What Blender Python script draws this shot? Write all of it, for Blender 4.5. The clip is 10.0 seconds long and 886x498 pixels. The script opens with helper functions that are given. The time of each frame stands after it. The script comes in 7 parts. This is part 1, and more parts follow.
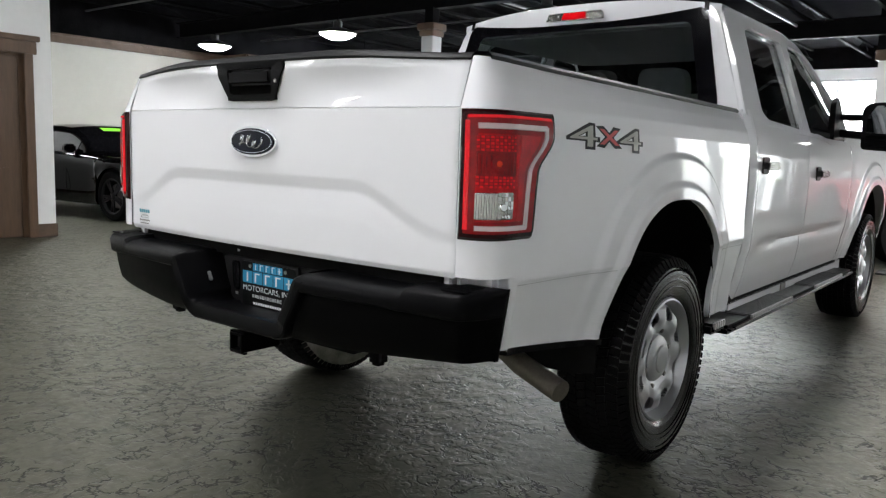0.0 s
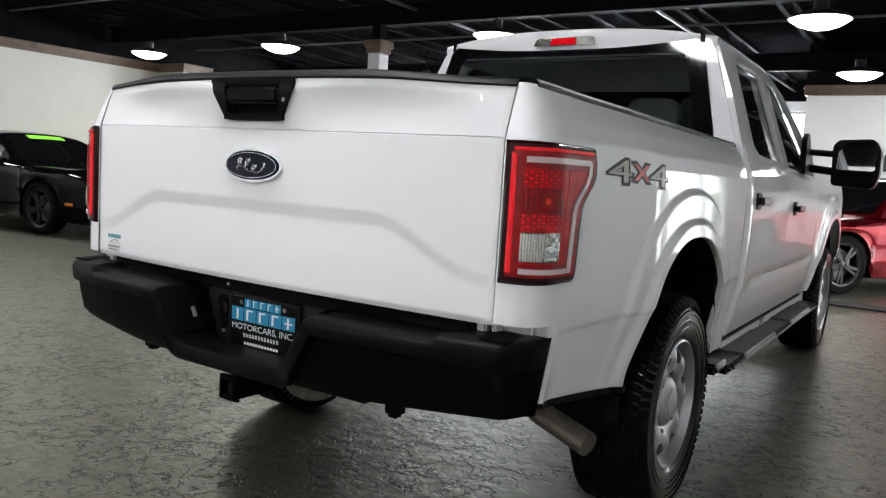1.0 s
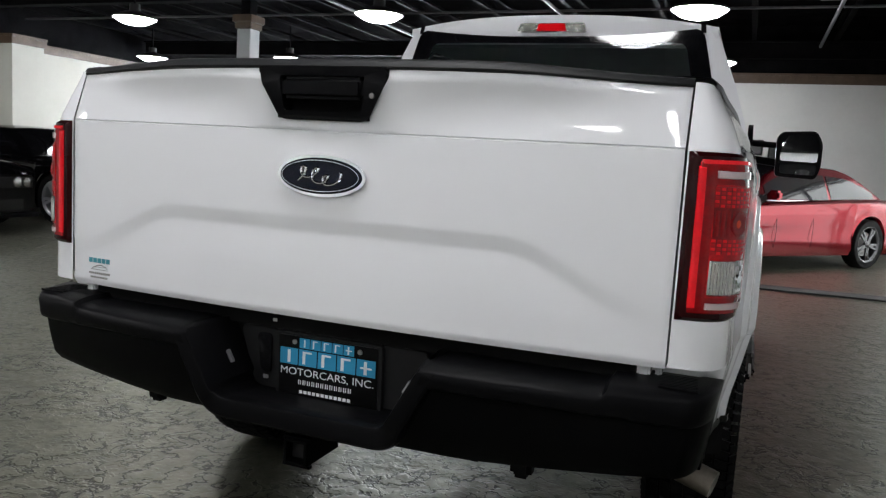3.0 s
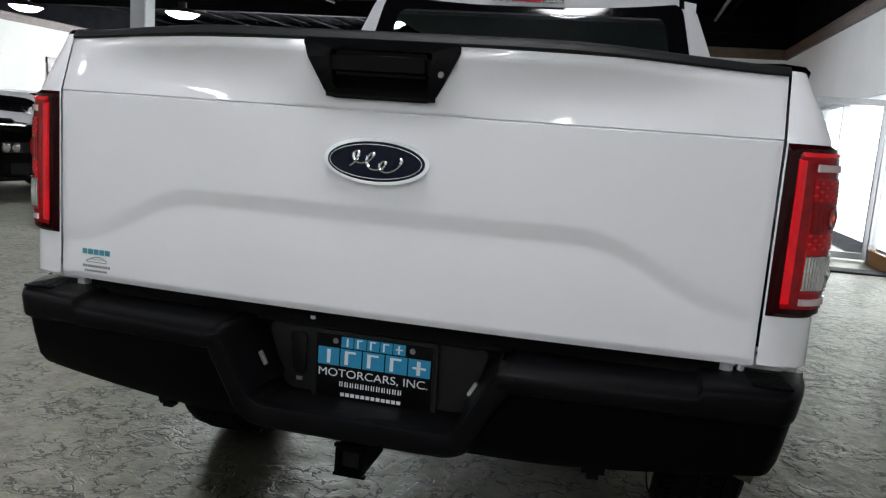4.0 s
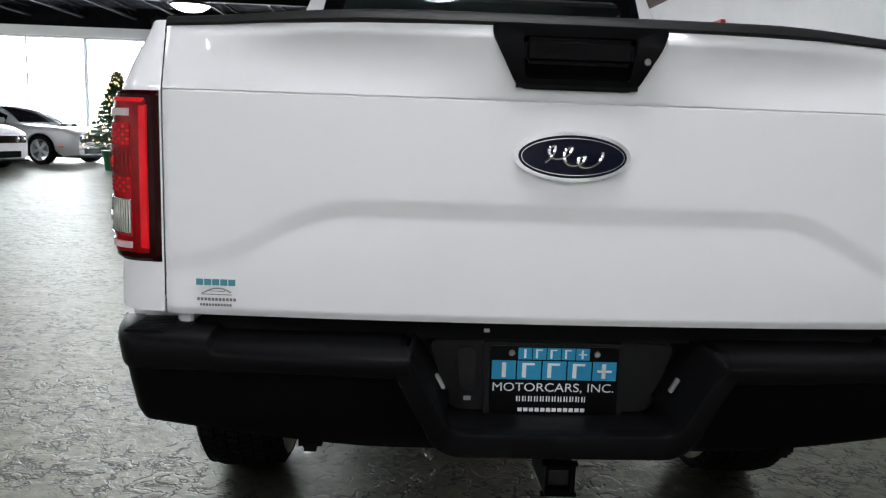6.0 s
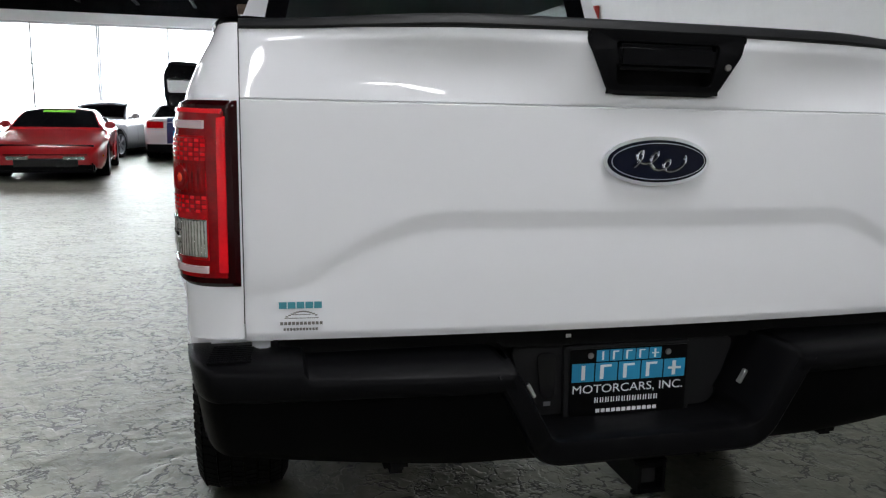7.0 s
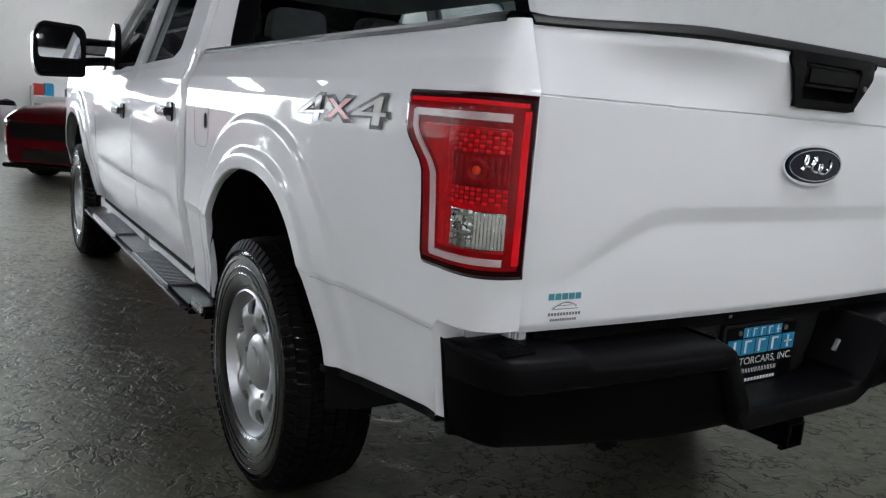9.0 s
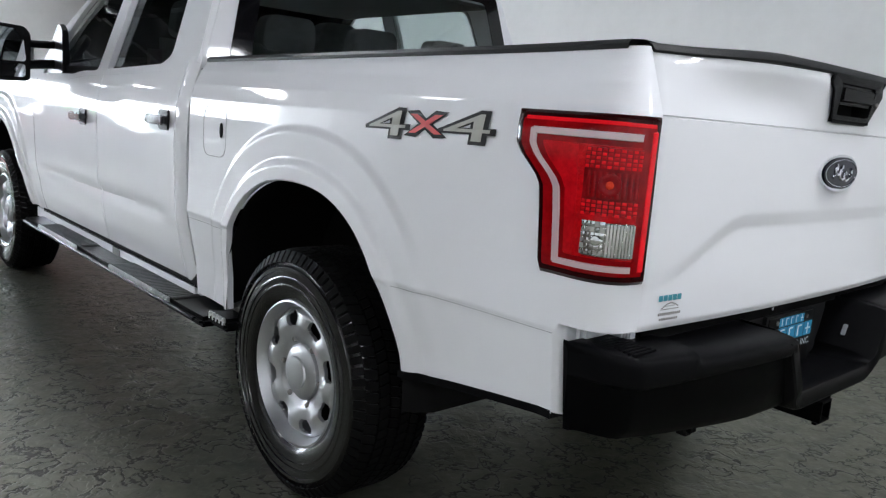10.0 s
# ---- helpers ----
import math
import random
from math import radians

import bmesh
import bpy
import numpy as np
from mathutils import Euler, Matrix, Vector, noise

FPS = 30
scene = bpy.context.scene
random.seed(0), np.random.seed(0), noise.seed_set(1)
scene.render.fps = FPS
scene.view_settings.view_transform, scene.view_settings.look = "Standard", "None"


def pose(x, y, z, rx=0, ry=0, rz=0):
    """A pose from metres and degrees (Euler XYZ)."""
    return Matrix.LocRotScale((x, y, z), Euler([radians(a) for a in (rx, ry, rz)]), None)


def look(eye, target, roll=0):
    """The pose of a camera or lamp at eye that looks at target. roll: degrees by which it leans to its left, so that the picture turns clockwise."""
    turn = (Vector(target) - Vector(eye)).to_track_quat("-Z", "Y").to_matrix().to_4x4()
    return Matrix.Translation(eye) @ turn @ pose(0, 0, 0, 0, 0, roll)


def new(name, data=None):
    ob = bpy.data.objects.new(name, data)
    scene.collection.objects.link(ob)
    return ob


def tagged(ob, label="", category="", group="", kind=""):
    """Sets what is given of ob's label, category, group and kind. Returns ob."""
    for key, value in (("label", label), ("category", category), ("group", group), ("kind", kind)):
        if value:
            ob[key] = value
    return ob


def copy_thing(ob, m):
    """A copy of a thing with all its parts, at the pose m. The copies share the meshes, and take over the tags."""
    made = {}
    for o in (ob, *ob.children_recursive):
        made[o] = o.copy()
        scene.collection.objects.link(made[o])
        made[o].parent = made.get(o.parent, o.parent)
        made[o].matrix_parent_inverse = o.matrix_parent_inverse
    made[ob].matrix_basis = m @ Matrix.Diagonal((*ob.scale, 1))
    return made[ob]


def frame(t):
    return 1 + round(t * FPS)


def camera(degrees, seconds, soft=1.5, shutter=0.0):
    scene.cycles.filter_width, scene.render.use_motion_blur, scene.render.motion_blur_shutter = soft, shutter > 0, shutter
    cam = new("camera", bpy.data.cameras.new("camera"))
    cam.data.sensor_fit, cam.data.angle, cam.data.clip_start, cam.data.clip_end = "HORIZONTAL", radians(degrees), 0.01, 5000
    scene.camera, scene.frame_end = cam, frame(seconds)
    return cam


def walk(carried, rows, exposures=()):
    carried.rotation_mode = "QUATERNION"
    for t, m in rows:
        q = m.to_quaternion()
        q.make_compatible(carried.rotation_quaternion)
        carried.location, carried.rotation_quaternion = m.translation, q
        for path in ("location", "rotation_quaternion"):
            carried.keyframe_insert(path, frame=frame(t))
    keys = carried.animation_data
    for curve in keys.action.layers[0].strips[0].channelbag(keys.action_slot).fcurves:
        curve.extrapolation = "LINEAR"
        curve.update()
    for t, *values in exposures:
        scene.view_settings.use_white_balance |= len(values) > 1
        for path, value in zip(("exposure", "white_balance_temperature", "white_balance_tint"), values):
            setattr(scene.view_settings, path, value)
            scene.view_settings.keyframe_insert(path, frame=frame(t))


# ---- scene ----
cam = camera(59.9, 10.0, soft=1.25)
PATH = [
    (0, (2.055, -1.607, 1.146), (0.818, -0.057, 0.892), 1.9),
    (0.5, (1.907, -1.61, 1.148), (0.731, -0.008, 0.924), 3.0),
    (1, (1.714, -1.61, 1.172), (0.623, 0.054, 0.971), 3.6),
    (1.5, (1.514, -1.609, 1.188), (0.524, 0.119, 1.009), 3.4),
    (2, (1.318, -1.608, 1.193), (0.422, 0.17, 1.012), 2.9),
    (2.5, (1.131, -1.617, 1.198), (0.31, 0.195, 0.997), 2.9),
    (2.7, (1.057, -1.617, 1.201), (0.266, 0.208, 0.99), 3.1),
    (4, (0.523, -1.613, 1.23), (0.08, 0.313, 0.927), 4.3),
    (4.5, (0.312, -1.597, 1.232), (-0.015, 0.347, 0.895), 4.2),
    (5, (0.109, -1.588, 1.218), (-0.11, 0.371, 0.88), 3.7),
    (5.5, (-0.108, -1.589, 1.19), (-0.18, 0.385, 0.882), 3.0),
    (7, (-0.792, -1.452, 1.242), (-0.319, 0.46, 0.893), 1.2),
    (7.5, (-1.031, -1.399, 1.235), (-0.384, 0.459, 0.878), 2.1),
    (8, (-1.257, -1.313, 1.232), (-0.463, 0.486, 0.869), 2.8),
    (8.5, (-1.488, -1.218, 1.236), (-0.563, 0.517, 0.87), 3.4),
    (9, (-1.728, -1.11, 1.223), (-0.653, 0.537, 0.862), 4.4),
    (9.5, (-1.96, -0.988, 1.222), (-0.743, 0.557, 0.86), 4.8),
    (10, (-2.181, -0.88, 1.23), (-0.857, 0.579, 0.885), 4.4),
]
EXPOSURES = [(0.0, 0.32, 6620, 10), (1.0, 0.30, 6640, 10), (2.0, 0.10, 6640, 10), (2.5, 0.0, 6620, 10), (4.0, -0.25, 6460, 10), (4.5, -0.25, 6450, 10), (5.5, 0.05, 6470, 10),
             (7.0, -0.22, 6500, 10), (8.0, -0.30, 6470, 10), (9.0, -0.16, 6400, 10), (10.0, 0.20, 6260, 10)]
walk(cam, [(t, look(eye, target, roll)) for t, eye, target, roll in PATH], EXPOSURES)

# ---------------------------------------------------------------- world and light
world = bpy.data.worlds.new("world")
scene.world = world
world.use_nodes = True
wn = world.node_tree.nodes
sky = wn.new("ShaderNodeTexSky")
sky.sky_type = "NISHITA"
sky.sun_disc = False
sky.sun_elevation = radians(42)
sky.sun_rotation = radians(200)
wn["Background"].inputs[1].default_value = 0.15
world.node_tree.links.new(sky.outputs[0], wn["Background"].inputs[0])

sun = new("sun", bpy.data.lights.new("sun", "SUN"))
sun.data.energy, sun.data.angle, sun.data.color = 3.0, radians(0.5), (1.0, 0.95, 0.88)
sun.matrix_basis = look((-5, -20, 20), (0, 0, 0))


def window_light(name, eye, target, sx, sy, watts, color):
    lamp = new(name, bpy.data.lights.new(name, "AREA"))
    lamp.data.shape, lamp.data.size, lamp.data.size_y = "RECTANGLE", sx, sy
    lamp.data.energy, lamp.data.color = watts, color
    lamp.matrix_basis = look(eye, target)
    return lamp


window_light("window_daylight", (-7.2, 22.6, 1.95), (-7.2, 0, 1.95), 11.4, 2.9, 2300, (0.88, 0.925, 1.0))
window_light("entrance_daylight", (3.75, 9.9, 1.1), (0, 9.9, 1.1), 4.8, 1.9, 100, (0.95, 0.98, 1.0))

# ---------------------------------------------------------------- materials


def material(name, color, rough=0.5, metal=0.0, coat=0.0, spec=0.5, vary=0.0, scale=8.0, bump=0.0, bump_scale=60.0, trans=0.0,
             ior=1.45, emit=None, emit_power=0.0, rough_vary=0.0, stretch=(1, 1, 1)):
    m = bpy.data.materials.new(name)
    m.use_nodes = True
    nt = m.node_tree
    b = nt.nodes["Principled BSDF"]
    b.inputs["Base Color"].default_value = (*color, 1)
    b.inputs["Roughness"].default_value = rough
    b.inputs["Metallic"].default_value = metal
    b.inputs["Coat Weight"].default_value = coat
    b.inputs["Coat Roughness"].default_value = 0.04
    b.inputs["Specular IOR Level"].default_value = spec
    b.inputs["Transmission Weight"].default_value = trans
    b.inputs["IOR"].default_value = ior
    if emit:
        b.inputs["Emission Color"].default_value = (*emit, 1)
        b.inputs["Emission Strength"].default_value = emit_power
    if vary or bump or rough_vary:
        tc = nt.nodes.new("ShaderNodeTexCoord")
        mp = nt.nodes.new("ShaderNodeMapping")
        mp.inputs["Scale"].default_value = stretch
        nt.links.new(tc.outputs["Object"], mp.inputs[0])
    if vary or rough_vary:
        n1 = nt.nodes.new("ShaderNodeTexNoise")
        n1.inputs["Scale"].default_value, n1.inputs["Detail"].default_value = scale, 6.0
        nt.links.new(mp.outputs[0], n1.inputs["Vector"])
        n2 = nt.nodes.new("ShaderNodeTexNoise")
        n2.inputs["Scale"].default_value, n2.inputs["Detail"].default_value = scale * 9, 3.0
        nt.links.new(mp.outputs[0], n2.inputs["Vector"])
        mx = nt.nodes.new("ShaderNodeMath")
        mx.operation = "MULTIPLY_ADD"
        nt.links.new(n2.outputs[0], mx.inputs[0])
        mx.inputs[1].default_value = 0.4
        nt.links.new(n1.outputs[0], mx.inputs[2])
    if vary:
        mr = nt.nodes.new("ShaderNodeMapRange")
        mr.inputs[1].default_value, mr.inputs[2].default_value = 0.45, 0.95
        mr.inputs[3].default_value, mr.inputs[4].default_value = 1 - vary, 1 + vary
        nt.links.new(mx.outputs[0], mr.inputs[0])
        mul = nt.nodes.new("ShaderNodeVectorMath")
        mul.operation = "SCALE"
        mul.inputs[0].default_value = color
        nt.links.new(mr.outputs[0], mul.inputs["Scale"])
        nt.links.new(mul.outputs[0], b.inputs["Base Color"])
    if rough_vary:
        mr2 = nt.nodes.new("ShaderNodeMapRange")
        mr2.inputs[1].default_value, mr2.inputs[2].default_value = 0.45, 0.95
        mr2.inputs[3].default_value, mr2.inputs[4].default_value = max(rough - rough_vary, 0.02), rough + rough_vary
        nt.links.new(mx.outputs[0], mr2.inputs[0])
        nt.links.new(mr2.outputs[0], b.inputs["Roughness"])
    if bump:
        nb = nt.nodes.new("ShaderNodeTexNoise")
        nb.inputs["Scale"].default_value, nb.inputs["Detail"].default_value = bump_scale, 4.0
        nt.links.new(mp.outputs[0], nb.inputs["Vector"])
        bp = nt.nodes.new("ShaderNodeBump")
        bp.inputs["Strength"].default_value, bp.inputs["Distance"].default_value = bump, 0.004
        nt.links.new(nb.outputs[0], bp.inputs["Height"])
        nt.links.new(bp.outputs[0], b.inputs["Normal"])
    return m


WHITE = material("white_car_paint", (0.80, 0.805, 0.83), 0.55, coat=1.0, spec=0.2)
BLACK_GAP = material("black_gap", (0.006, 0.006, 0.006), 0.9, spec=0.1)
PLASTIC = material("black_grained_plastic", (0.0035, 0.0035, 0.004), 0.32, spec=0.06, bump=0.12, bump_scale=900, vary=0.15)
BAY = material("dark_grey_moulded_plastic", (0.013, 0.013, 0.0135), 0.5, spec=0.15, bump=0.1, bump_scale=900, vary=0.15)
CAP = material("worn_black_rail_cap", (0.011, 0.0115, 0.0125), 0.5, spec=0.3, bump=0.15, bump_scale=700, vary=0.2, scale=5)
GLOSS_BLACK = material("gloss_black_plastic", (0.006, 0.006, 0.007), 0.16, spec=0.5)
BUMPER = material("black_bumper", (0.0012, 0.0012, 0.0014), 0.40, ior=1.12, vary=0.3, scale=4, bump=0.05, bump_scale=700, rough_vary=0.08)
CHROME = material("chrome", (0.85, 0.86, 0.88), 0.08, metal=1.0)
SILVER = material("silver_wheel_paint", (0.46, 0.47, 0.485), 0.34, metal=0.75, vary=0.02, scale=20)
STEEL = material("dull_grey_steel", (0.22, 0.21, 0.2), 0.5, metal=0.7, vary=0.3, scale=14, bump=0.2)
PALE_RUBBER = material("pale_grey_rubber", (0.26, 0.25, 0.21), 0.8, spec=0.2, vary=0.4, scale=14, bump=0.1)
DUSTY = material("pale_dusty_steel", (0.36, 0.34, 0.29), 0.6, metal=0.2, vary=0.3, scale=10, bump=0.1)
EXHAUST = material("scuffed_exhaust_steel", (0.17, 0.15, 0.125), 0.5, metal=0.7, vary=0.3, scale=12, bump=0.2)
RUBBER = material("black_tyre_rubber", (0.005, 0.005, 0.005), 0.70, spec=0.07, vary=0.3, scale=16, bump=0.1, bump_scale=300)
SHINE = material("dressed_tyre_sidewall", (0.004, 0.004, 0.004), 0.20, spec=0.45, vary=0.3, scale=16, bump=0.08, bump_scale=120)
GLASS = material("tinted_glass", (0.92, 0.96, 0.94), 0.01, trans=1.0, ior=1.35)
PRIVACY = material("dark_tinted_glass", (0.74, 0.80, 0.79), 0.01, trans=1.0, ior=1.40)
FRIT = material("black_glass_border", (0.004, 0.004, 0.005), 0.05, spec=0.6)
MIRROR = material("mirror_glass", (0.8, 0.82, 0.83), 0.02, metal=1.0)
NAVY = material("navy_enamel", (0.0015, 0.003, 0.013), 0.15, spec=0.25)
LENS_RED = material("red_lens", (0.47, 0.003, 0.006), 0.12, coat=0.35, spec=0.15, bump=0.5, bump_scale=90, vary=0.5, scale=25)
# the tube is unlit: weak emission stands in for light it throws back
LENS_TUBE = material("red_guide_added_glow", (0.50, 0.005, 0.010), 0.10, coat=0.35, spec=0.15, emit=(1.0, 0.012, 0.022), emit_power=0.20, vary=0.2, scale=14)
LENS_BORDER = material("smoked_lens_border", (0.016, 0.0006, 0.0010), 0.15, coat=0.15, spec=0.1)
LENS_OUTER = material("deep_red_lens", (0.24, 0.002, 0.004), 0.10, coat=0.35, spec=0.15, bump=0.15, bump_scale=60, vary=0.3, scale=20)
LENS_FLANK = material("clear_red_lens", (0.47, 0.004, 0.008), 0.08, coat=0.35, spec=0.15, vary=0.35, scale=16)
LENS_DEEP = material("deep_shadowed_red_lens", (0.20, 0.0016, 0.0032), 0.35, coat=0.15, spec=0.05, vary=0.6, scale=22)
LENS_GLINT = material("amber_bulb_behind_red_lens", (0.85, 0.045, 0.012), 0.15, coat=0.35)
LENS_RIB = material("ribbed_clear_plastic", (0.60, 0.59, 0.55), 0.16, metal=0.6, coat=0.35, vary=0.25, scale=40)
CHROME_DULL = material("satin_chrome", (0.45, 0.45, 0.44), 0.22, metal=1.0, vary=0.3, scale=30)
# grey that puts the shade of seams into colour
SEAM = material("grey_seam_shade", (0.22, 0.22, 0.23), 0.6)
LENS_BRIGHT = material("bright_red_lens", (0.85, 0.006, 0.012), 0.12, coat=0.3, spec=0.25)
LENS_PALE = material("pale_lens_bar", (0.58, 0.43, 0.44), 0.15, coat=1.0)
LENS_CLEAR = material("clear_ribbed_lens", (0.34, 0.33, 0.31), 0.14, metal=0.9, coat=1.0, bump=1.0, bump_scale=150)
AMBER = material("amber_lens", (0.8, 0.22, 0.02), 0.1, coat=1.0)
SEAT = material("grey_seat_cloth", (0.10, 0.10, 0.104), 0.9, vary=0.25, scale=30)
BLUE = material("blue_print", (0.02, 0.28, 0.50), 0.45)
TEAL = material("teal_print", (0.06, 0.27, 0.33), 0.45)
PRINT = material("white_print", (0.82, 0.83, 0.84), 0.5)
PLATE = material("black_plate", (0.002, 0.002, 0.0022), 0.3, spec=0.15)
DECAL_GREY = material("grey_decal", (0.36, 0.35, 0.31), 0.35, coat=0.15, vary=0.15, scale=6)
DECAL_RED = material("red_decal", (0.55, 0.05, 0.05), 0.35, coat=0.5)
HEADLINER = material("grey_headliner", (0.20, 0.20, 0.20), 0.9, vary=0.1)
PRINT_GREY = material("grey_print", (0.16, 0.15, 0.14), 0.5, vary=0.3, scale=40)
DECAL_DARK = material("dark_decal_edge", (0.012, 0.012, 0.013), 0.4, coat=0.1, spec=0.2)

TOOTH = material("worn_bright_metal", (0.62, 0.62, 0.63), 0.3, metal=0.8, vary=0.4, scale=40)
RIBS = material("worn_grey_tread", (0.09, 0.09, 0.092), 0.45, metal=0.3, vary=0.3, scale=30)
ALU = material("brushed_aluminium", (0.55, 0.56, 0.57), 0.4, metal=0.9, vary=0.1, scale=20)

# stamped concrete floor: irregular slabs with a chiselled face under a worn gloss sealer
FLOOR = bpy.data.materials.new("sealed_stamped_concrete")
FLOOR.use_nodes = True
nt = FLOOR.node_tree
fb = nt.nodes["Principled BSDF"]
fc = nt.nodes.new("ShaderNodeTexCoord")


def noise_node(scale, detail, dist=0.0, rough=0.5, vec=None):
    n = nt.nodes.new("ShaderNodeTexNoise")
    n.inputs["Scale"].default_value, n.inputs["Detail"].default_value = scale, detail
    n.inputs["Distortion"].default_value, n.inputs["Roughness"].default_value = dist, rough
    nt.links.new(vec or fc.outputs["Object"], n.inputs["Vector"])
    return n


def ramp_node(src, stops):
    r = nt.nodes.new("ShaderNodeValToRGB")
    while len(r.color_ramp.elements) < len(stops):
        r.color_ramp.elements.new(0.5)
    for e, (p, c) in zip(r.color_ramp.elements, stops):
        e.position, e.color = p, (*c, 1)
    nt.links.new(src, r.inputs[0])
    return r


def math_node(op, a, b):
    n = nt.nodes.new("ShaderNodeMath")
    n.operation = op
    for i, v in enumerate((a, b)):
        if isinstance(v, (int, float)):
            n.inputs[i].default_value = v
        else:
            nt.links.new(v, n.inputs[i])
    return n.outputs[0]


big = noise_node(0.5, 5, 0.6)
mid = noise_node(9.5, 3, 0.15, 0.5)
# short dark cracks along the plate edges, broken up and gathered in bands
vein = noise_node(8.5, 3.5, 0.25, 0.6)
gate = noise_node(4.2, 3, 0.2)
band = noise_node(1.6, 3, 0.4)
ridge = math_node("ABSOLUTE", math_node("SUBTRACT", vein.outputs[0], 0.5), 0.0)
line = ramp_node(ridge, [(0.0, (1, 1, 1)), (0.012, (0.9, 0.9, 0.9)), (0.030, (0, 0, 0))])
gap = ramp_node(math_node("ADD", math_node("MULTIPLY", gate.outputs[0], 0.6), math_node("MULTIPLY", band.outputs[0], 0.4)),
                [(0.43, (0.15, 0.15, 0.15)), (0.50, (1, 1, 1))])
crack = math_node("MULTIPLY", line.outputs[0], gap.outputs[0])
fine = noise_node(30.0, 3, 0.3, 0.5)
tone = ramp_node(big.outputs[0], [(0.3, (0.015, 0.0155, 0.011)), (0.5, (0.025, 0.0255, 0.018)), (0.7, (0.041, 0.040, 0.029))])
dark = ramp_node(mid.outputs[0], [(0.40, (0.55, 0.55, 0.55)), (0.53, (1, 1, 1))])
mixc = nt.nodes.new("ShaderNodeMixRGB")
mixc.blend_type = "MULTIPLY"
mixc.inputs[0].default_value = 0.8
nt.links.new(tone.outputs[0], mixc.inputs[1])
nt.links.new(math_node("MULTIPLY", dark.outputs[0], math_node("SUBTRACT", 1.0, math_node("MULTIPLY", crack, 0.22))), mixc.inputs[2])
nt.links.new(mixc.outputs[0], fb.inputs["Base Color"])
gloss = ramp_node(mid.outputs[0], [(0.36, (0.80, 0.80, 0.80)), (0.52, (1.0, 1.0, 1.0))])
nt.links.new(math_node("MULTIPLY", gloss.outputs[0], math_node("SUBTRACT", 1.0, math_node("MULTIPLY", crack, 0.85))), fb.inputs["Specular IOR Level"])
fb.inputs["Specular Tint"].default_value = (1.0, 1.0, 0.78, 1)
fb.inputs["IOR"].default_value = 1.85
rr = ramp_node(fine.outputs[0], [(0.3, (0.32, 0.32, 0.32)), (0.7, (0.50, 0.50, 0.50))])
nt.links.new(rr.outputs[0], fb.inputs["Roughness"])
# slate-like plates: flat terraces with sharp broken edges, thick in some bands and worn smooth in others
split = noise_node(8.5, 3.5, 0.2, 0.55)
terrace = ramp_node(split.outputs[0], [(0.37, (0, 0, 0)), (0.39, (0.25, 0.25, 0.25)), (0.45, (0.28, 0.28, 0.28)), (0.47, (0.52, 0.52, 0.52)),
                                       (0.53, (0.55, 0.55, 0.55)), (0.55, (0.77, 0.77, 0.77)), (0.61, (0.80, 0.80, 0.80)), (0.63, (1, 1, 1))])
worn = ramp_node(band.outputs[0], [(0.36, (0.25, 0.25, 0.25)), (0.56, (1, 1, 1))])
h1 = math_node("MULTIPLY", mid.outputs[0], 0.30)
h2 = math_node("MULTIPLY", fine.outputs[0], 0.05)
h3 = math_node("MULTIPLY", math_node("MULTIPLY", terrace.outputs[0], worn.outputs[0]), 0.52)
hh = math_node("SUBTRACT", math_node("ADD", math_node("ADD", h1, h2), h3), math_node("MULTIPLY", crack, 0.10))
fbump = nt.nodes.new("ShaderNodeBump")
fbump.inputs["Strength"].default_value, fbump.inputs["Distance"].default_value = 1.0, 0.012
nt.links.new(hh, fbump.inputs["Height"])
nt.links.new(fbump.outputs[0], fb.inputs["Normal"])

WALL = material("cream_painted_wall", (0.52, 0.52, 0.465), 0.6, vary=0.04, scale=1.5, bump=0.05, bump_scale=120)
WALL_WHITE = material("white_painted_wall", (0.80, 0.81, 0.80), 0.6, vary=0.04, scale=1.5, bump=0.05, bump_scale=120)
CEIL = material("black_painted_ceiling", (0.007, 0.007, 0.0075), 0.9, spec=0.0, vary=0.4, scale=3)
JOIST = material("black_painted_joist", (0.006, 0.006, 0.0065), 0.8, spec=0.02, vary=0.3, scale=6)
WOOD = material("brown_stained_wood", (0.095, 0.055, 0.031), 0.42, vary=0.35, scale=6, stretch=(1, 1, 0.12), coat=0.2, bump=0.1)
TRIM = material("brown_stained_trim", (0.10, 0.065, 0.042), 0.45, vary=0.3, scale=5, coat=0.2)
LAMP = material("glowing_prismatic_lamp", (0.9, 0.9, 0.9), 0.3, emit=(0.96, 0.97, 1.0), emit_power=34.0)
PANE = material("window_glass", (0.95, 0.97, 0.97), 0.0, trans=1.0, ior=1.02)
ASPHALT = material("pale_worn_asphalt", (0.12, 0.12, 0.122), 0.9, vary=0.3, scale=3, bump=0.3)

# ---------------------------------------------------------------- mesh helpers


def sm(a, b, x):
    t = min(max((x - a) / (b - a), 0.0), 1.0)
    return t * t * (3 - 2 * t)


def part(name, bm, mat, parent=None, label="", sharp=40):
    me = bpy.data.meshes.new(name)
    bm.normal_update()
    bm.to_mesh(me)
    bm.free()
    me.materials.append(mat)
    me.shade_smooth()
    me.set_sharp_from_angle(angle=radians(sharp))
    ob = new(name, me)
    if parent is not None:
        ob.parent = parent
    if label:
        ob["label"] = label
    return ob


def thing(name, label, category, at=None, group="", kind=""):
    ob = new(name)
    ob.empty_display_size = 0.1
    if at is not None:
        ob.matrix_basis = at
    return tagged(ob, label, category, group, kind)


